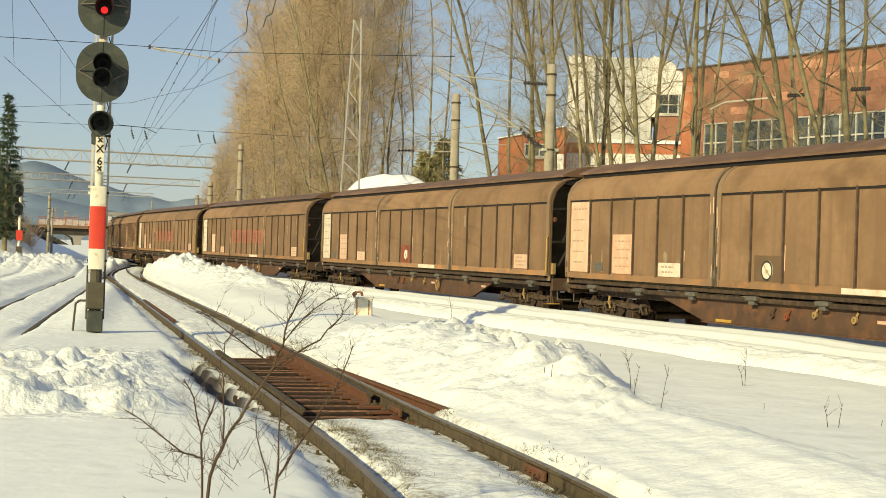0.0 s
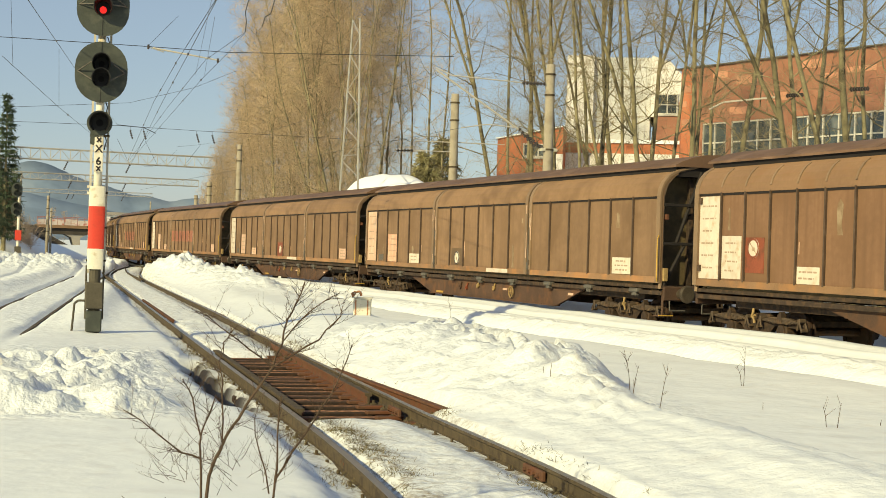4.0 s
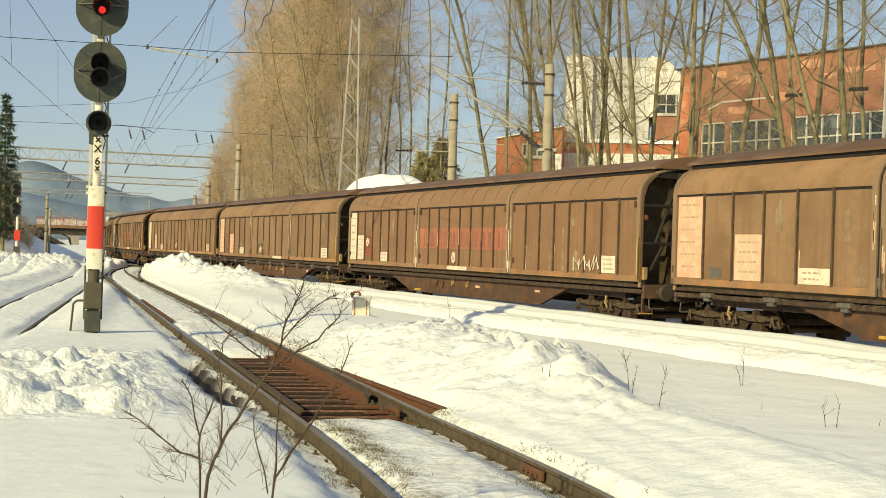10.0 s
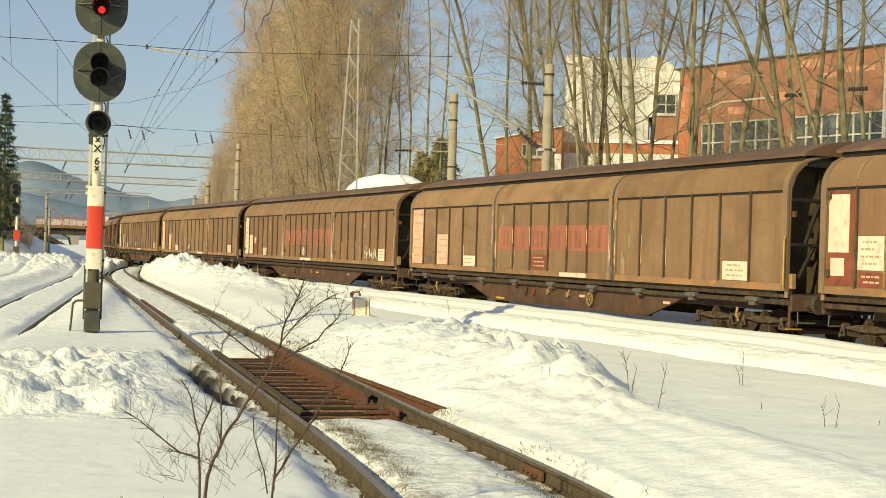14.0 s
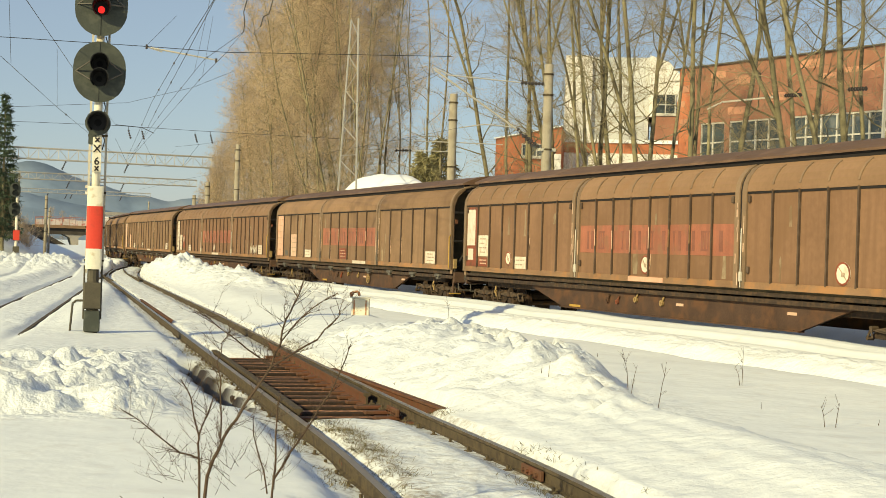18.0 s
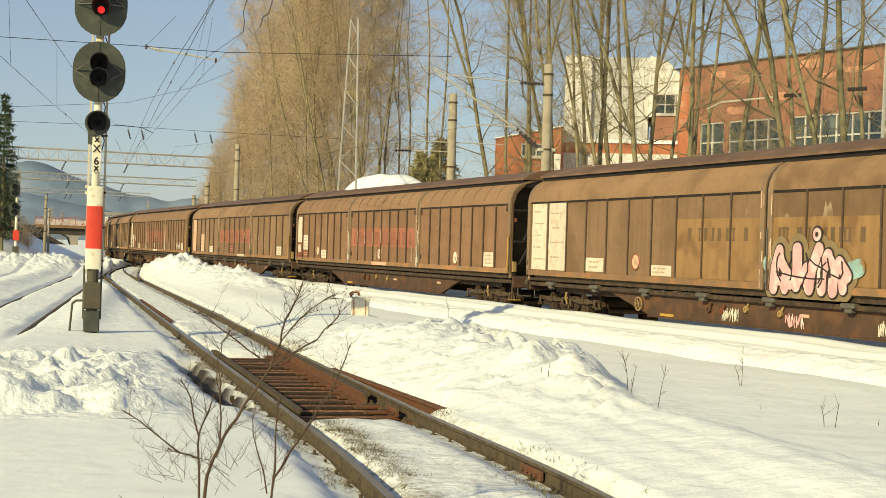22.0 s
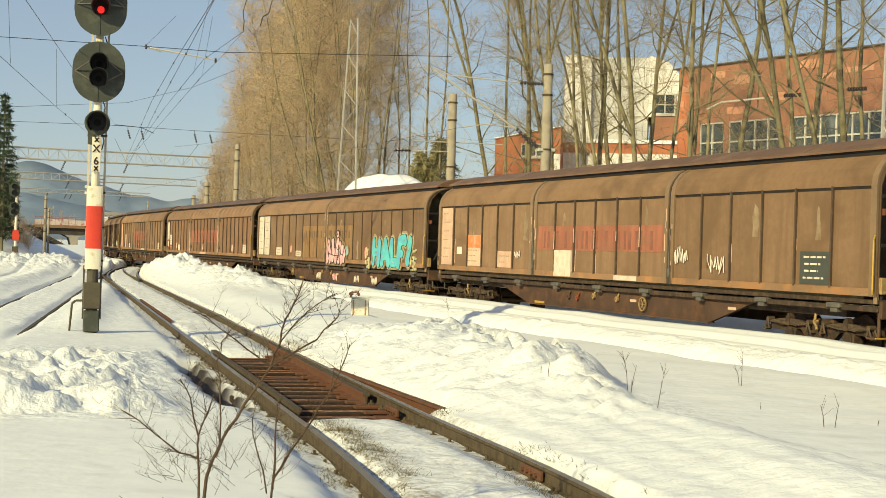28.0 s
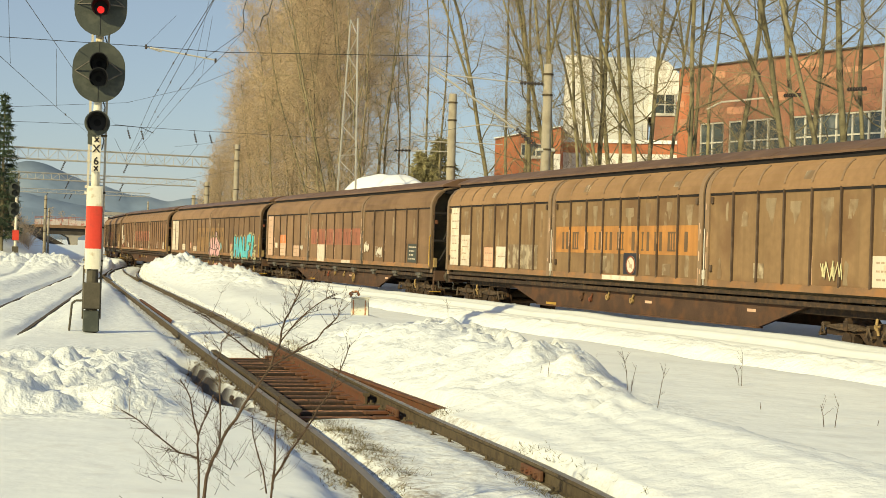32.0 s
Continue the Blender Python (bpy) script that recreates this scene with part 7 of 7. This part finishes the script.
def build_trees():
    sparse = [tree_variant(sd, 24, r, ld, 22, 0.14, 4.8, 0.65, 8, 7, 0.0072, 1.2) for sd, r, ld in ((1, 0.118, 2), (2, 0.085, 2), (3, 0.125, 2), (4, 0.085, 1), (6, 0.10, 2))]
    mid = [tree_variant(sd, 22, 0.085, ld, 27, 0.06, 4.2, 0.7, 7, 6, 0.0075, 1.15) for sd, ld in ((31, 1), (32, 2), (33, 1))]
    dense = [tree_variant(sd, 20, 0.080, ld, 44, 0.03, 4.8, 0.5, 8, 7, 0.0098, 1.3) for sd, ld in ((11, 2), (12, 3), (13, 2))]
    bush = [tree_variant(21, 19, 0.17, 3, 40, 0.02, 5.5, 0.9, 8, 6, 0.03, 1.0)]
    rng = random.Random(4)
    # slim trees in the middle, and tall ones nearer, that lean over the line: place and lean in degrees
    for i, (x, y, lean) in enumerate([(27, 98.8, -4.8), (29, 102.3, -7.2), (26, 87.9, -8.8), (28, 92.3, -9.2), (26, 84.3, -7.4), (28.5, 90.7, -7.2), (27, 83.1, -5.2), (26, 78.7, -1.8), (28, 83.6, -1.2), (30, 86.8, -4.2), (31, 84.4, -10.8), (30, 78.5, -9.8), (31, 79.1, -6.8)]):
        tree(mid[i % 3], x, y, rng.uniform(0.92, 1.1), rng.uniform(0, 360), "slim bare tree with fine tan twigs behind the line", TWIG_M, lean)
    for i, (x, y, lean) in enumerate([(26.5, 60.1, -11), (27, 58.7, -11), (25.5, 55.8, -5.8), (29, 65.4, -4.8), (27, 54.7, -8.8), (28, 56.6, -11), (25.5, 52.3, -1.8), (29, 60.0, -3.2), (25.5, 49.6, -5.2), (28, 54.1, -4.6), (26.5, 50.8, -3.8), (25, 46.4, -3.6), (28.5, 51.7, -7.4), (27, 49.6, 0.8), (25.2, 44.5, -3.2), (28, 49.7, 1.2), (27, 46.8, 1.6), (25, 41.1, 3.8), (28, 45.0, 1.2), (25, 34.6, -8.8), (27.5, 38.1, -11), (25, 32.4, -11), (24.6, 31.6, -9.8), (26.5, 33.6, -4.2), (25, 31.3, -3.0), (29, 45.3, 5.2), (30, 49.3, -3.8), (29, 40.2, 1.2)]):
        tree(sparse[i % 5], x, y, rng.uniform(0.9, 1.1), rng.uniform(0, 360), "tall bare tree with greenish grey bark", TWIG, 0.75 * lean)
    # thick stand further along, lower towards its far end
    for i in range(30):
        row, k = i % 3, i // 3
        y = (84.0, 91.0, 97.0)[row] + (4.05, 4.1, 4.2)[row] * k + rng.uniform(-1.0, 1.0)
        x = 25.6 + 4.0 * row + rng.uniform(-0.6, 0.6)
        s = min(1.2, 0.50 + (14.5 * x / y - 3.2) * 0.88) * rng.uniform(0.95, 1.05)
        tree(dense[i % 3], x, y, s, rng.uniform(0, 360), "bare tree with a dense tan crown of fine twigs", TWIG_D, rng.uniform(-4, 0))
    for x, y, s in ((24.6, 98, 0.5), (24.7, 104, 0.5), (24.9, 109, 0.46), (25.1, 114, 0.5), (25.6, 119, 0.5), (24.6, 92, 0.55), (26.6, 124, 0.46), (28.0, 130, 0.42), (29.5, 138, 0.40), (31.5, 150, 0.42), (34, 165, 0.42), (37, 180, 0.42), (57, 560, 0.72), (62, 566, 0.66), (67, 574, 0.6)):
        tree(dense[0], x, y, s, rng.uniform(0, 360), "small bare tree far along the line", TWIG_D)
    for x, y, s in ((8.7, 120, 0.26), (9.2, 126, 0.28), (9.9, 132, 0.24), (8.1, 117, 0.24), (10.2, 137, 0.2), (7.9, 125, 0.30)):
        tree(bush[0], x, y, s, rng.uniform(0, 360), "brown leafless bush on the snowy slope", BUSH)


def conifer(x, y, h, wide, mat, seed, label, droop):
    rng = np.random.default_rng(seed)
    t = tagged(empty("spruce", pose(x, y, ground_z(x, y) - 0.2)), label, "conifer tree")
    bm = bmesh.new()
    tube(bm, (0, 0, 0), (0, 0, h * 0.98), h * 0.016, 0.02, 8)
    part("trunk", bm, BARK, t)
    segs, leaves = [], []
    z = h * 0.10
    while z < h * 0.985:
        f = z / h
        reach = wide * (1 - f) ** 0.85 + 0.12
        for k in range(7):
            a = rng.uniform(0, 6.28)
            ln = reach * rng.uniform(0.65, 1.1)
            p = np.array([0, 0, z])
            d = np.array([math.cos(a), math.sin(a), 0.15 - droop])
            q = p + d * ln
            q[2] += 0.12 * ln
            segs.append([*p, *q, 0.03, 0.008])
            m = int(10 + ln * 12)
            for _ in range(m):
                v = rng.uniform(0.15, 1.0)
                b = p + (q - p) * v
                e = d * 0.5 + rng.normal(0, 0.5, 3) + np.array([0, 0, -0.35])
                e /= np.linalg.norm(e)
                leaves.append([*b, *(b + e * rng.uniform(0.2, 0.5)), 0.04, 0.008])
        z += h * 0.028
    co, fa = branch_mesh(segs, 3)
    me = bpy.data.meshes.new("limb")
    me.from_pydata(co.tolist(), [], fa.tolist())
    me.materials.append(BARK)
    link_mesh("limbs", me, t)
    co, fa = branch_mesh(leaves, 3)
    me = bpy.data.meshes.new("needles")
    me.from_pydata(co.tolist(), [], fa.tolist())
    me.materials.append(mat)
    link_mesh("needles", me, t)


build_trees()
conifer(7.8, 112, 12.3, 1.8, NEEDLE, 3, "dark green spruce beside the tracks", 0.25)
conifer(5.4, 118, 11.5, 2.2, NEEDLE, 4, "dark green spruce beside the tracks", 0.25)
conifer(28.4, 76.0, 6.6, 2.6, NEEDLE_P, 5, "olive green conifer among bare trees", 0.05)
conifer(31.0, 80.0, 7.4, 2.8, NEEDLE_P, 6, "olive green conifer among bare trees", 0.05)


def build_scrub():
    """Low bare undergrowth behind the train and on the far left slope."""
    rng = np.random.default_rng(31)
    segs = []
    for _ in range(2600):
        if rng.random() < 0.8:
            y = rng.uniform(32, 125)
            x = 23.2 + rng.uniform(0, 5)
        else:
            y = rng.uniform(122, 150)
            x = rng.uniform(0.02, 0.088) * y
        z = ground_z(x, y)
        for _ in range(4):
            e = rng.normal(0, 0.4, 3) + np.array([0, 0, 0.9])
            e /= np.linalg.norm(e)
            l = rng.uniform(0.8, 2.6)
            q = np.array([x, y, z]) + e * l
            segs.append([x, y, z, *q, 0.014, 0.006])
            for _ in range(3):
                b = np.array([x, y, z]) + e * l * rng.uniform(0.3, 1)
                t = e + rng.normal(0, 0.5, 3)
                segs.append([*b, *(b + t * rng.uniform(0.2, 0.6)), 0.007, 0.003])
    co, fa = branch_mesh(segs, 3)
    me = bpy.data.meshes.new("scrub")
    me.from_pydata(co.tolist(), [], fa.tolist())
    me.materials.append(TWIG_D)
    tagged(new("undergrowth", me), "leafless brown undergrowth beside the line", "undergrowth", kind="stuff")


build_scrub()

# ---- buildings, bridge, hills ----


def glazed(parent, x0, x1, y0, y1, z0, z1, bars, transoms, front):
    """A window in a wall whose outside faces local -x (front 'x') or -y (front 'y'): pane, mullions, transoms, sill."""
    wnd = empty("window")
    wnd.parent = parent

    def slab(name, a, b, za, zb, d0, d1, mat):
        bm = bmesh.new()
        if front == "x":
            box(bm, x0 + d0, x0 + d1, a, b, za, zb)
        else:
            box(bm, a, b, y0 + d0, y0 + d1, za, zb)
        part(name, bm, mat, wnd)
    a, b = (y0, y1) if front == "x" else (x0, x1)
    slab("pane", a, b, z0, z1, 0.14, 0.18, GLASS)
    for k in range(bars + 1):
        c = a + (b - a) * k / bars
        slab("mullion", c - 0.05, c + 0.05, z0, z1, 0.04, 0.15, WIN_FR)
    for zz in [z0 + 0.05, z1 - 0.05] + transoms:
        slab("transom", a, b, zz - 0.045, zz + 0.045, 0.045, 0.155, WIN_FR)
    slab("sill", a - 0.1, b + 0.1, z0 - 0.12, z0, -0.10, 0.1, WIN_FR)


def build_factory():
    f = tagged(empty("brick_factory", pose(46.0, 78.4, 1.0, 0, 0, 14)), "red brick factory hall with a band of large windows", "factory building")
    # local: x into the building, y back along the front (towards the camera is -y)
    front = 46.0
    bays = [(-4.6, -2.6), (-9.1, -5.0), (-16.4, -9.75), (-23.4, -17.0), (-30.4, -24.0), (-37.4, -31.0)]
    bm = bmesh.new()
    for z0, z1 in ((0, 6.4), (9.3, 12.8)):
        box(bm, 0, 0.4, -front, -1.9, z0, z1)
    edge = -1.9
    for a, b in bays:
        box(bm, 0, 0.4, b, edge, 6.4, 9.3)
        edge = a
    box(bm, 0, 0.4, -front, edge, 6.4, 9.3)
    box(bm, 0.4, 30, -0.8, -0.4, 0, 12.8)
    box(bm, 0.4, 30, -front, -front + 0.4, 0, 12.8)
    box(bm, 29.6, 30, -front + 0.4, -0.8, 0, 12.8)
    part("wall", bm, BRICK, f, "brown-red brick wall")
    # corner strip that catches the sun, coloured brighter than the wall
    bm = bmesh.new()
    prism(bm, [(0.0, -1.9), (-0.12, -1.86), (-0.16, -0.9), (0.25, -0.4), (0.6, -0.4), (0.6, -1.9)], "z", 0, 12.8)
    part("corner_pier", bm, BRICK_LIT, f, "brick corner with rounded edge, sunlit orange in its colour")
    bm = bmesh.new()
    box(bm, -0.2, 30.2, -front - 0.15, -0.25, 12.8, 12.88, 0.02)
    part("roof", bm, GREY, f, "thin grey sheet roof edge")
    for a, b in bays:
        glazed(f, 0, 0.4, a, b, 6.4, 9.3, max(2, round((b - a) / 1.15)), [8.05], "x")
    rng = random.Random(2)
    # sunlit patches of the wall, drawn as thin slabs of paler brick
    for y, z, wd in ((-6.2, 11.5, 1.7), (-11.2, 12.0, 1.6), (-12.4, 11.3, 1.2), (-14.6, 11.5, 2.0), (-8.6, 10.3, 1.5), (-5.6, 9.7, 1.5), (-1.3, 11.3, 0.8), (-1.0, 10.4, 0.7), (-1.4, 9.2, 0.8), (-4.0, 12.0, 1.2), (-18.5, 11.9, 1.8)):
        bm = bmesh.new()
        box(bm, -0.175 if y > -1.9 else -0.02, 0.05, y - wd / 2, y + wd / 2, z, z + rng.uniform(0.3, 0.5))
        part("pale_brick_patch", bm, BRICK_L, f, "sunlit patch painted on the bricks")
    # pale tower block behind: local x along its front, y into it
    t = tagged(empty("concrete_tower", pose(52.5, 90.93, 0, 0, 0, -30)), "pale concrete tower block with a white stair shaft", "tower block")
    bm = bmesh.new()
    box(bm, -7.1, -5.1, -0.5, 9, 0, 16.65, 0.03)
    part("stair_shaft", bm, CREAM, t, "cream white stair shaft")
    bm = bmesh.new()
    box(bm, -5.1, -0.92, 0, 9, 0, 16.6, 0.03)
    part("wall", bm, PANEL_C, t, "grey concrete panel wall")
    for k in range(5):
        bm = bmesh.new()
        x = -4.75 + 0.85 * k
        box(bm, x - 0.05, x + 0.05, -0.07, 0.05, 0, 16.6)
        part("pilaster", bm, PANEL_C, t)
    for z in (12.2, 14.4):
        bm = bmesh.new()
        box(bm, -5.1, -0.92, -0.05, 0.05, z, z + 0.06)
        part("panel_joint", bm, CONC, t)
    bm = bmesh.new()
    prism(bm, [(-0.92, 12.2), (1.7, 12.2), (1.6, 15.0), (0.45, 16.25), (-0.92, 16.72)], "y", -0.4, 8)
    part("attic", bm, CREAM, t, "white gabled attic")
    glazed(t, -0.42, 1.0, -0.6, -0.4, 12.38, 13.9, 2, [13.1], "y")
    bm = bmesh.new()
    box(bm, -0.62, 3.2, -0.7, 6, 0, 12.2)
    part("brick_annex", bm, BRICK, t, "red brick annex")
    # low wing with cream and red bands before the tower
    g = tagged(empty("low_brick_wing", pose(51.6, 89.4, 0, 0, 0, -30)), "low wing with cream and red bands and a snowy edge", "factory building")
    for name, z0, z1, mat, out in (("wall", 0, 8.0, BRICK, 0), ("cream_band", 8.0, 9.35, CREAM, 0.06), ("red_band", 9.35, 10.1, BRICK_LIT, 0), ("roof_edge", 10.1, 10.36, SNOW_CLEAN, 0.15)):
        bm = bmesh.new()
        box(bm, -7.2 - out, 3.2, -out, 0.9, z0, z1)
        part(name, bm, mat, g)
    # lower brick shed
    k = tagged(empty("brick_shed", pose(50.0, 86.6, 0, 0, 0, -30)), "low red brick shed with a strip of windows", "factory building")
    # shed wall brightened by the sunlit brick colour
    bm = bmesh.new()
    prism(bm, [(-11.6, 0), (-6.95, 0), (-6.95, 10.92), (-10.4, 10.25), (-11.6, 10.0)], "y", 0, 5)
    part("wall", bm, BRICK_LIT, k)
    bm = bmesh.new()
    prism(bm, [(-11.7, 9.98), (-6.85, 10.94), (-6.85, 11.02), (-11.7, 10.06)], "y", -0.2, 5.2)
    part("roof_edge", bm, SNOW_CLEAN, k, "thin snowy roof edge")
    bm = bmesh.new()
    box(bm, -7.9, -6.93, -0.06, 0.1, 6.5, 9.0)
    part("cream_panel", bm, CREAM, k)
    glazed(k, -9.7, -8.15, -0.16, 0.1, 8.75, 9.7, 3, [], "y")


def build_snow_heap():
    n, m = 40, 16
    co, fa = [], []
    for j in range(m + 1):
        f = j / m
        for i in range(n):
            t = 2 * math.pi * i / n
            r = 1 - f
            k = 1 + 0.10 * noise.noise((math.cos(t) * 2, math.sin(t) * 2, 3.0))
            co.append((2.9 * r * k * math.cos(t), 9.5 * r * k * math.sin(t), 5.0 * (1 - r ** 3.2) + 0.12 * noise.noise((co and r * 4 or 0, t * 2, 1.0))))
    for j in range(m):
        for i in range(n):
            fa.append((j * n + i, j * n + (i + 1) % n, (j + 1) * n + (i + 1) % n, (j + 1) * n + i))
    me = bpy.data.meshes.new("snow_mound")
    me.from_pydata(co, [], fa)
    me.materials.append(SNOW_CLEAN)
    me.polygons.foreach_set("use_smooth", [True] * len(me.polygons))
    ob = new("snow_mound", me)
    ob.location = (25.4, 74.0, 0.95)
    tagged(ob, "large rounded heap of clean white snow behind the train", "snow mound")


def build_bridge():
    b = tagged(empty("road_bridge", pose(0, 525, 0)), "road bridge with rusty edge beam and worn parapet on concrete piers", "bridge")
    bm = bmesh.new()
    box(bm, 50, 140, 0.4, 10, 3.7, 5.95, 0.05)
    part("girder", bm, BR_DARK, b, "dark girder")
    bm = bmesh.new()
    box(bm, 48, 142, -0.8, 11, 5.95, 7.05, 0.05)
    part("deck", bm, BR_DECK, b, "rusty brown deck edge")
    for i in range(20):
        bm = bmesh.new()
        box(bm, 48 + i * 4.7, 48 + i * 4.7 + 4.55, -0.75, -0.55, 7.05, 8.9 + 0.15 * (i % 3))
        part("parapet_panel", bm, BR_RAIL, b, "worn pale parapet panel with rust")
    for i in range(41):
        bm = bmesh.new()
        x = 48 + i * 2.35
        tube(bm, (x, -0.7, 7.0), (x, -0.7, 9.9), 0.09, n=5)
        part("railing_post", bm, BR_RED, b)
    for z in (9.4, 9.9):
        bm = bmesh.new()
        tube(bm, (48, -0.7, z), (142, -0.7, z), 0.10, n=5)
        part("handrail", bm, BR_RED, b, "faded red handrail")
    for x in (61.5, 92, 122):
        bm = bmesh.new()
        prism(bm, [(x, -1), (x + 1.9, -1), (x + 1.9, 2.6), (x + 5.2, 4.4), (x - 5.0, 4.4), (x - 1.2, 2.6)], "y", 0.8, 9.5)
        part("pier", bm, BR_CONC, b, "concrete pier with spread head")
    bm = bmesh.new()
    prism(bm, [(38, 6.8), (50.0, 6.8), (50.0, 4.6), (60.5, -0.8), (38, -0.8)], "y", -0.4, 10.5)
    part("abutment", bm, BR_DARK, b, "dark sloped abutment")
    k = tagged(empty("far_building", pose(77.5, 562, -0.46)), "low pale building beyond the bridge", "building")
    k.scale = (1.25, 1.25, 1.25)
    bm = bmesh.new()
    box(bm, 0, 16, 0, 8, 0, 10.0)
    part("wall", bm, CREAM, k)
    bm = bmesh.new()
    prism(bm, [(-0.6, 10.0), (16.6, 10.0), (15, 10.9), (1, 10.9)], "y", -0.6, 8.6)
    part("roof", bm, BR_CONC, k)
    for i in range(5):
        bm = bmesh.new()
        box(bm, 1.2 + i * 3, 2.6 + i * 3, -0.05, 0.05, 8.2, 9.4)
        part("window", bm, GLASS, k)


def build_hills():
    for name, y, pts, amp in (("far_hills", 3300, [(-2600, 120), (-900, 190), (-20, 150), (215, 168), (269, 176), (337, 167), (426, 132), (517, 108), (595, 98), (648, 104), (800, 110), (1400, 160), (3200, 120)], 5.0),
                              ("middle_hills", 2300, [(-2400, 60), (-300, 90), (120, 82), (240, 66), (330, 52), (430, 60), (520, 44), (700, 40), (1500, 70), (2600, 50)], 3.5)):
        bm = bmesh.new()
        xs = np.linspace(pts[0][0], pts[-1][0], 420)
        zs = np.interp(xs, [p[0] for p in pts], [p[1] for p in pts])
        zs = zs + amp * (lattice_noise(xs * 0.02, xs * 0 + y, 5) - 0.5) * 2 + amp * 0.5 * (lattice_noise(xs * 0.09, xs * 0 + y, 6) - 0.5)
        rows = []
        for f, dy in ((0.0, -260), (0.45, -110), (0.8, -30), (1.0, 0), (0.0, 160)):
            rows.append([bm.verts.new((x, y + dy, z * f - (2 if f == 0 else 0))) for x, z in zip(xs, zs)])
        for p, q in zip(rows, rows[1:]):
            for i in range(len(xs) - 1):
                bm.faces.new((p[i], p[i + 1], q[i + 1], q[i]))
        tagged(part(name, bm, MOUNT, None, "", True), "wooded hills on the horizon with haze painted into their blue", "hills", kind="structure")


build_factory()
build_snow_heap()
build_bridge()
build_hills()


def build_board():
    bm = bmesh.new()
    box(bm, -0.16, 0.0, -0.01, 0.01, 0.0, 2.45, 0.004)
    return tagged(part("dark_board", bm, BLACK_CLOTH), "matt black board that passes close to the camera", "board")


BOARD = build_board()

# ---- what moves ----
# metres travelled by the train at each full second
RUN = [0.0, 4.2, 8.35, 12.46, 16.53, 20.59, 24.68, 28.79, 32.93, 37.1, 41.29, 45.5, 49.75, 54.02, 58.31, 62.63, 66.98, 71.4, 75.92, 80.54, 85.27,
       90.07, 94.91, 99.8, 104.72, 109.72, 114.82, 120.01, 125.31, 130.69, 136.15, 141.68, 147.29]


def run_at(t):
    i = min(int(t), 31)
    return RUN[i] + (RUN[i + 1] - RUN[i]) * (t - i)


def motions():
    for w, sets, mid, piv in TRAIN:
        rows = []
        for t in range(0, 33):
            p, _ = line_at(mid + RUN[t] + piv)
            q, _ = line_at(mid + RUN[t] - piv)
            d = p - q
            c = (p + q) / 2
            rows.append((t, pose(c.x, c.y, 0, 0, 0, -math.degrees(math.atan2(d.x, d.y)))))
        walk(w, rows)
        near = -125 < mid < 60
        for ws in sets:
            if near:
                y = ws.location.y
                walk(ws, [(k / 10, Matrix.Translation((0, y, 0.46)) @ Matrix.Rotation(-run_at(k / 10) / 0.46, 4, "X")) for k in range(0, 321)])
    # a dark board passes close by on the left
    def board(px, lean):
        # px: how far its edge stands left of the view's middle, in thousandths of the distance
        a = radians(CAM_YAW + 0.09)
        ahead, right = Vector((math.sin(a), math.cos(a), 0)), Vector((math.cos(a), -math.sin(a), 0))
        p = EYE + ahead * 0.62 - right * (px * 0.62)
        return Matrix.Translation((p.x, p.y, 0)) @ Matrix.Rotation(-a, 4, "Z") @ pose(0, 0, 1.84, 0, -lean, 0) @ Matrix.Translation((0, 0, -1.80))
    out = board(0.420, 9.3)
    walk(BOARD, [(0, out), (11.0, out), (11.3, board(0.370, 9.3)), (11.5, board(0.338, 9.3)), (11.8, board(0.302, 9.3)), (12.0, board(0.288, 9.0)), (12.2, board(0.276, 8.6)),
                 (12.5, board(0.270, 7.9)), (12.8, board(0.264, 7.3)), (13.0, board(0.258, 6.9)), (13.2, board(0.259, 6.8)), (13.4, board(0.265, 6.7)), (13.5, board(0.275, 6.6)),
                 (13.6, board(0.297, 6.4)), (13.7, board(0.312, 6.3)), (13.8, board(0.336, 6.2)), (14.0, board(0.420, 6.0)), (32, board(0.420, 6.0))])


motions()
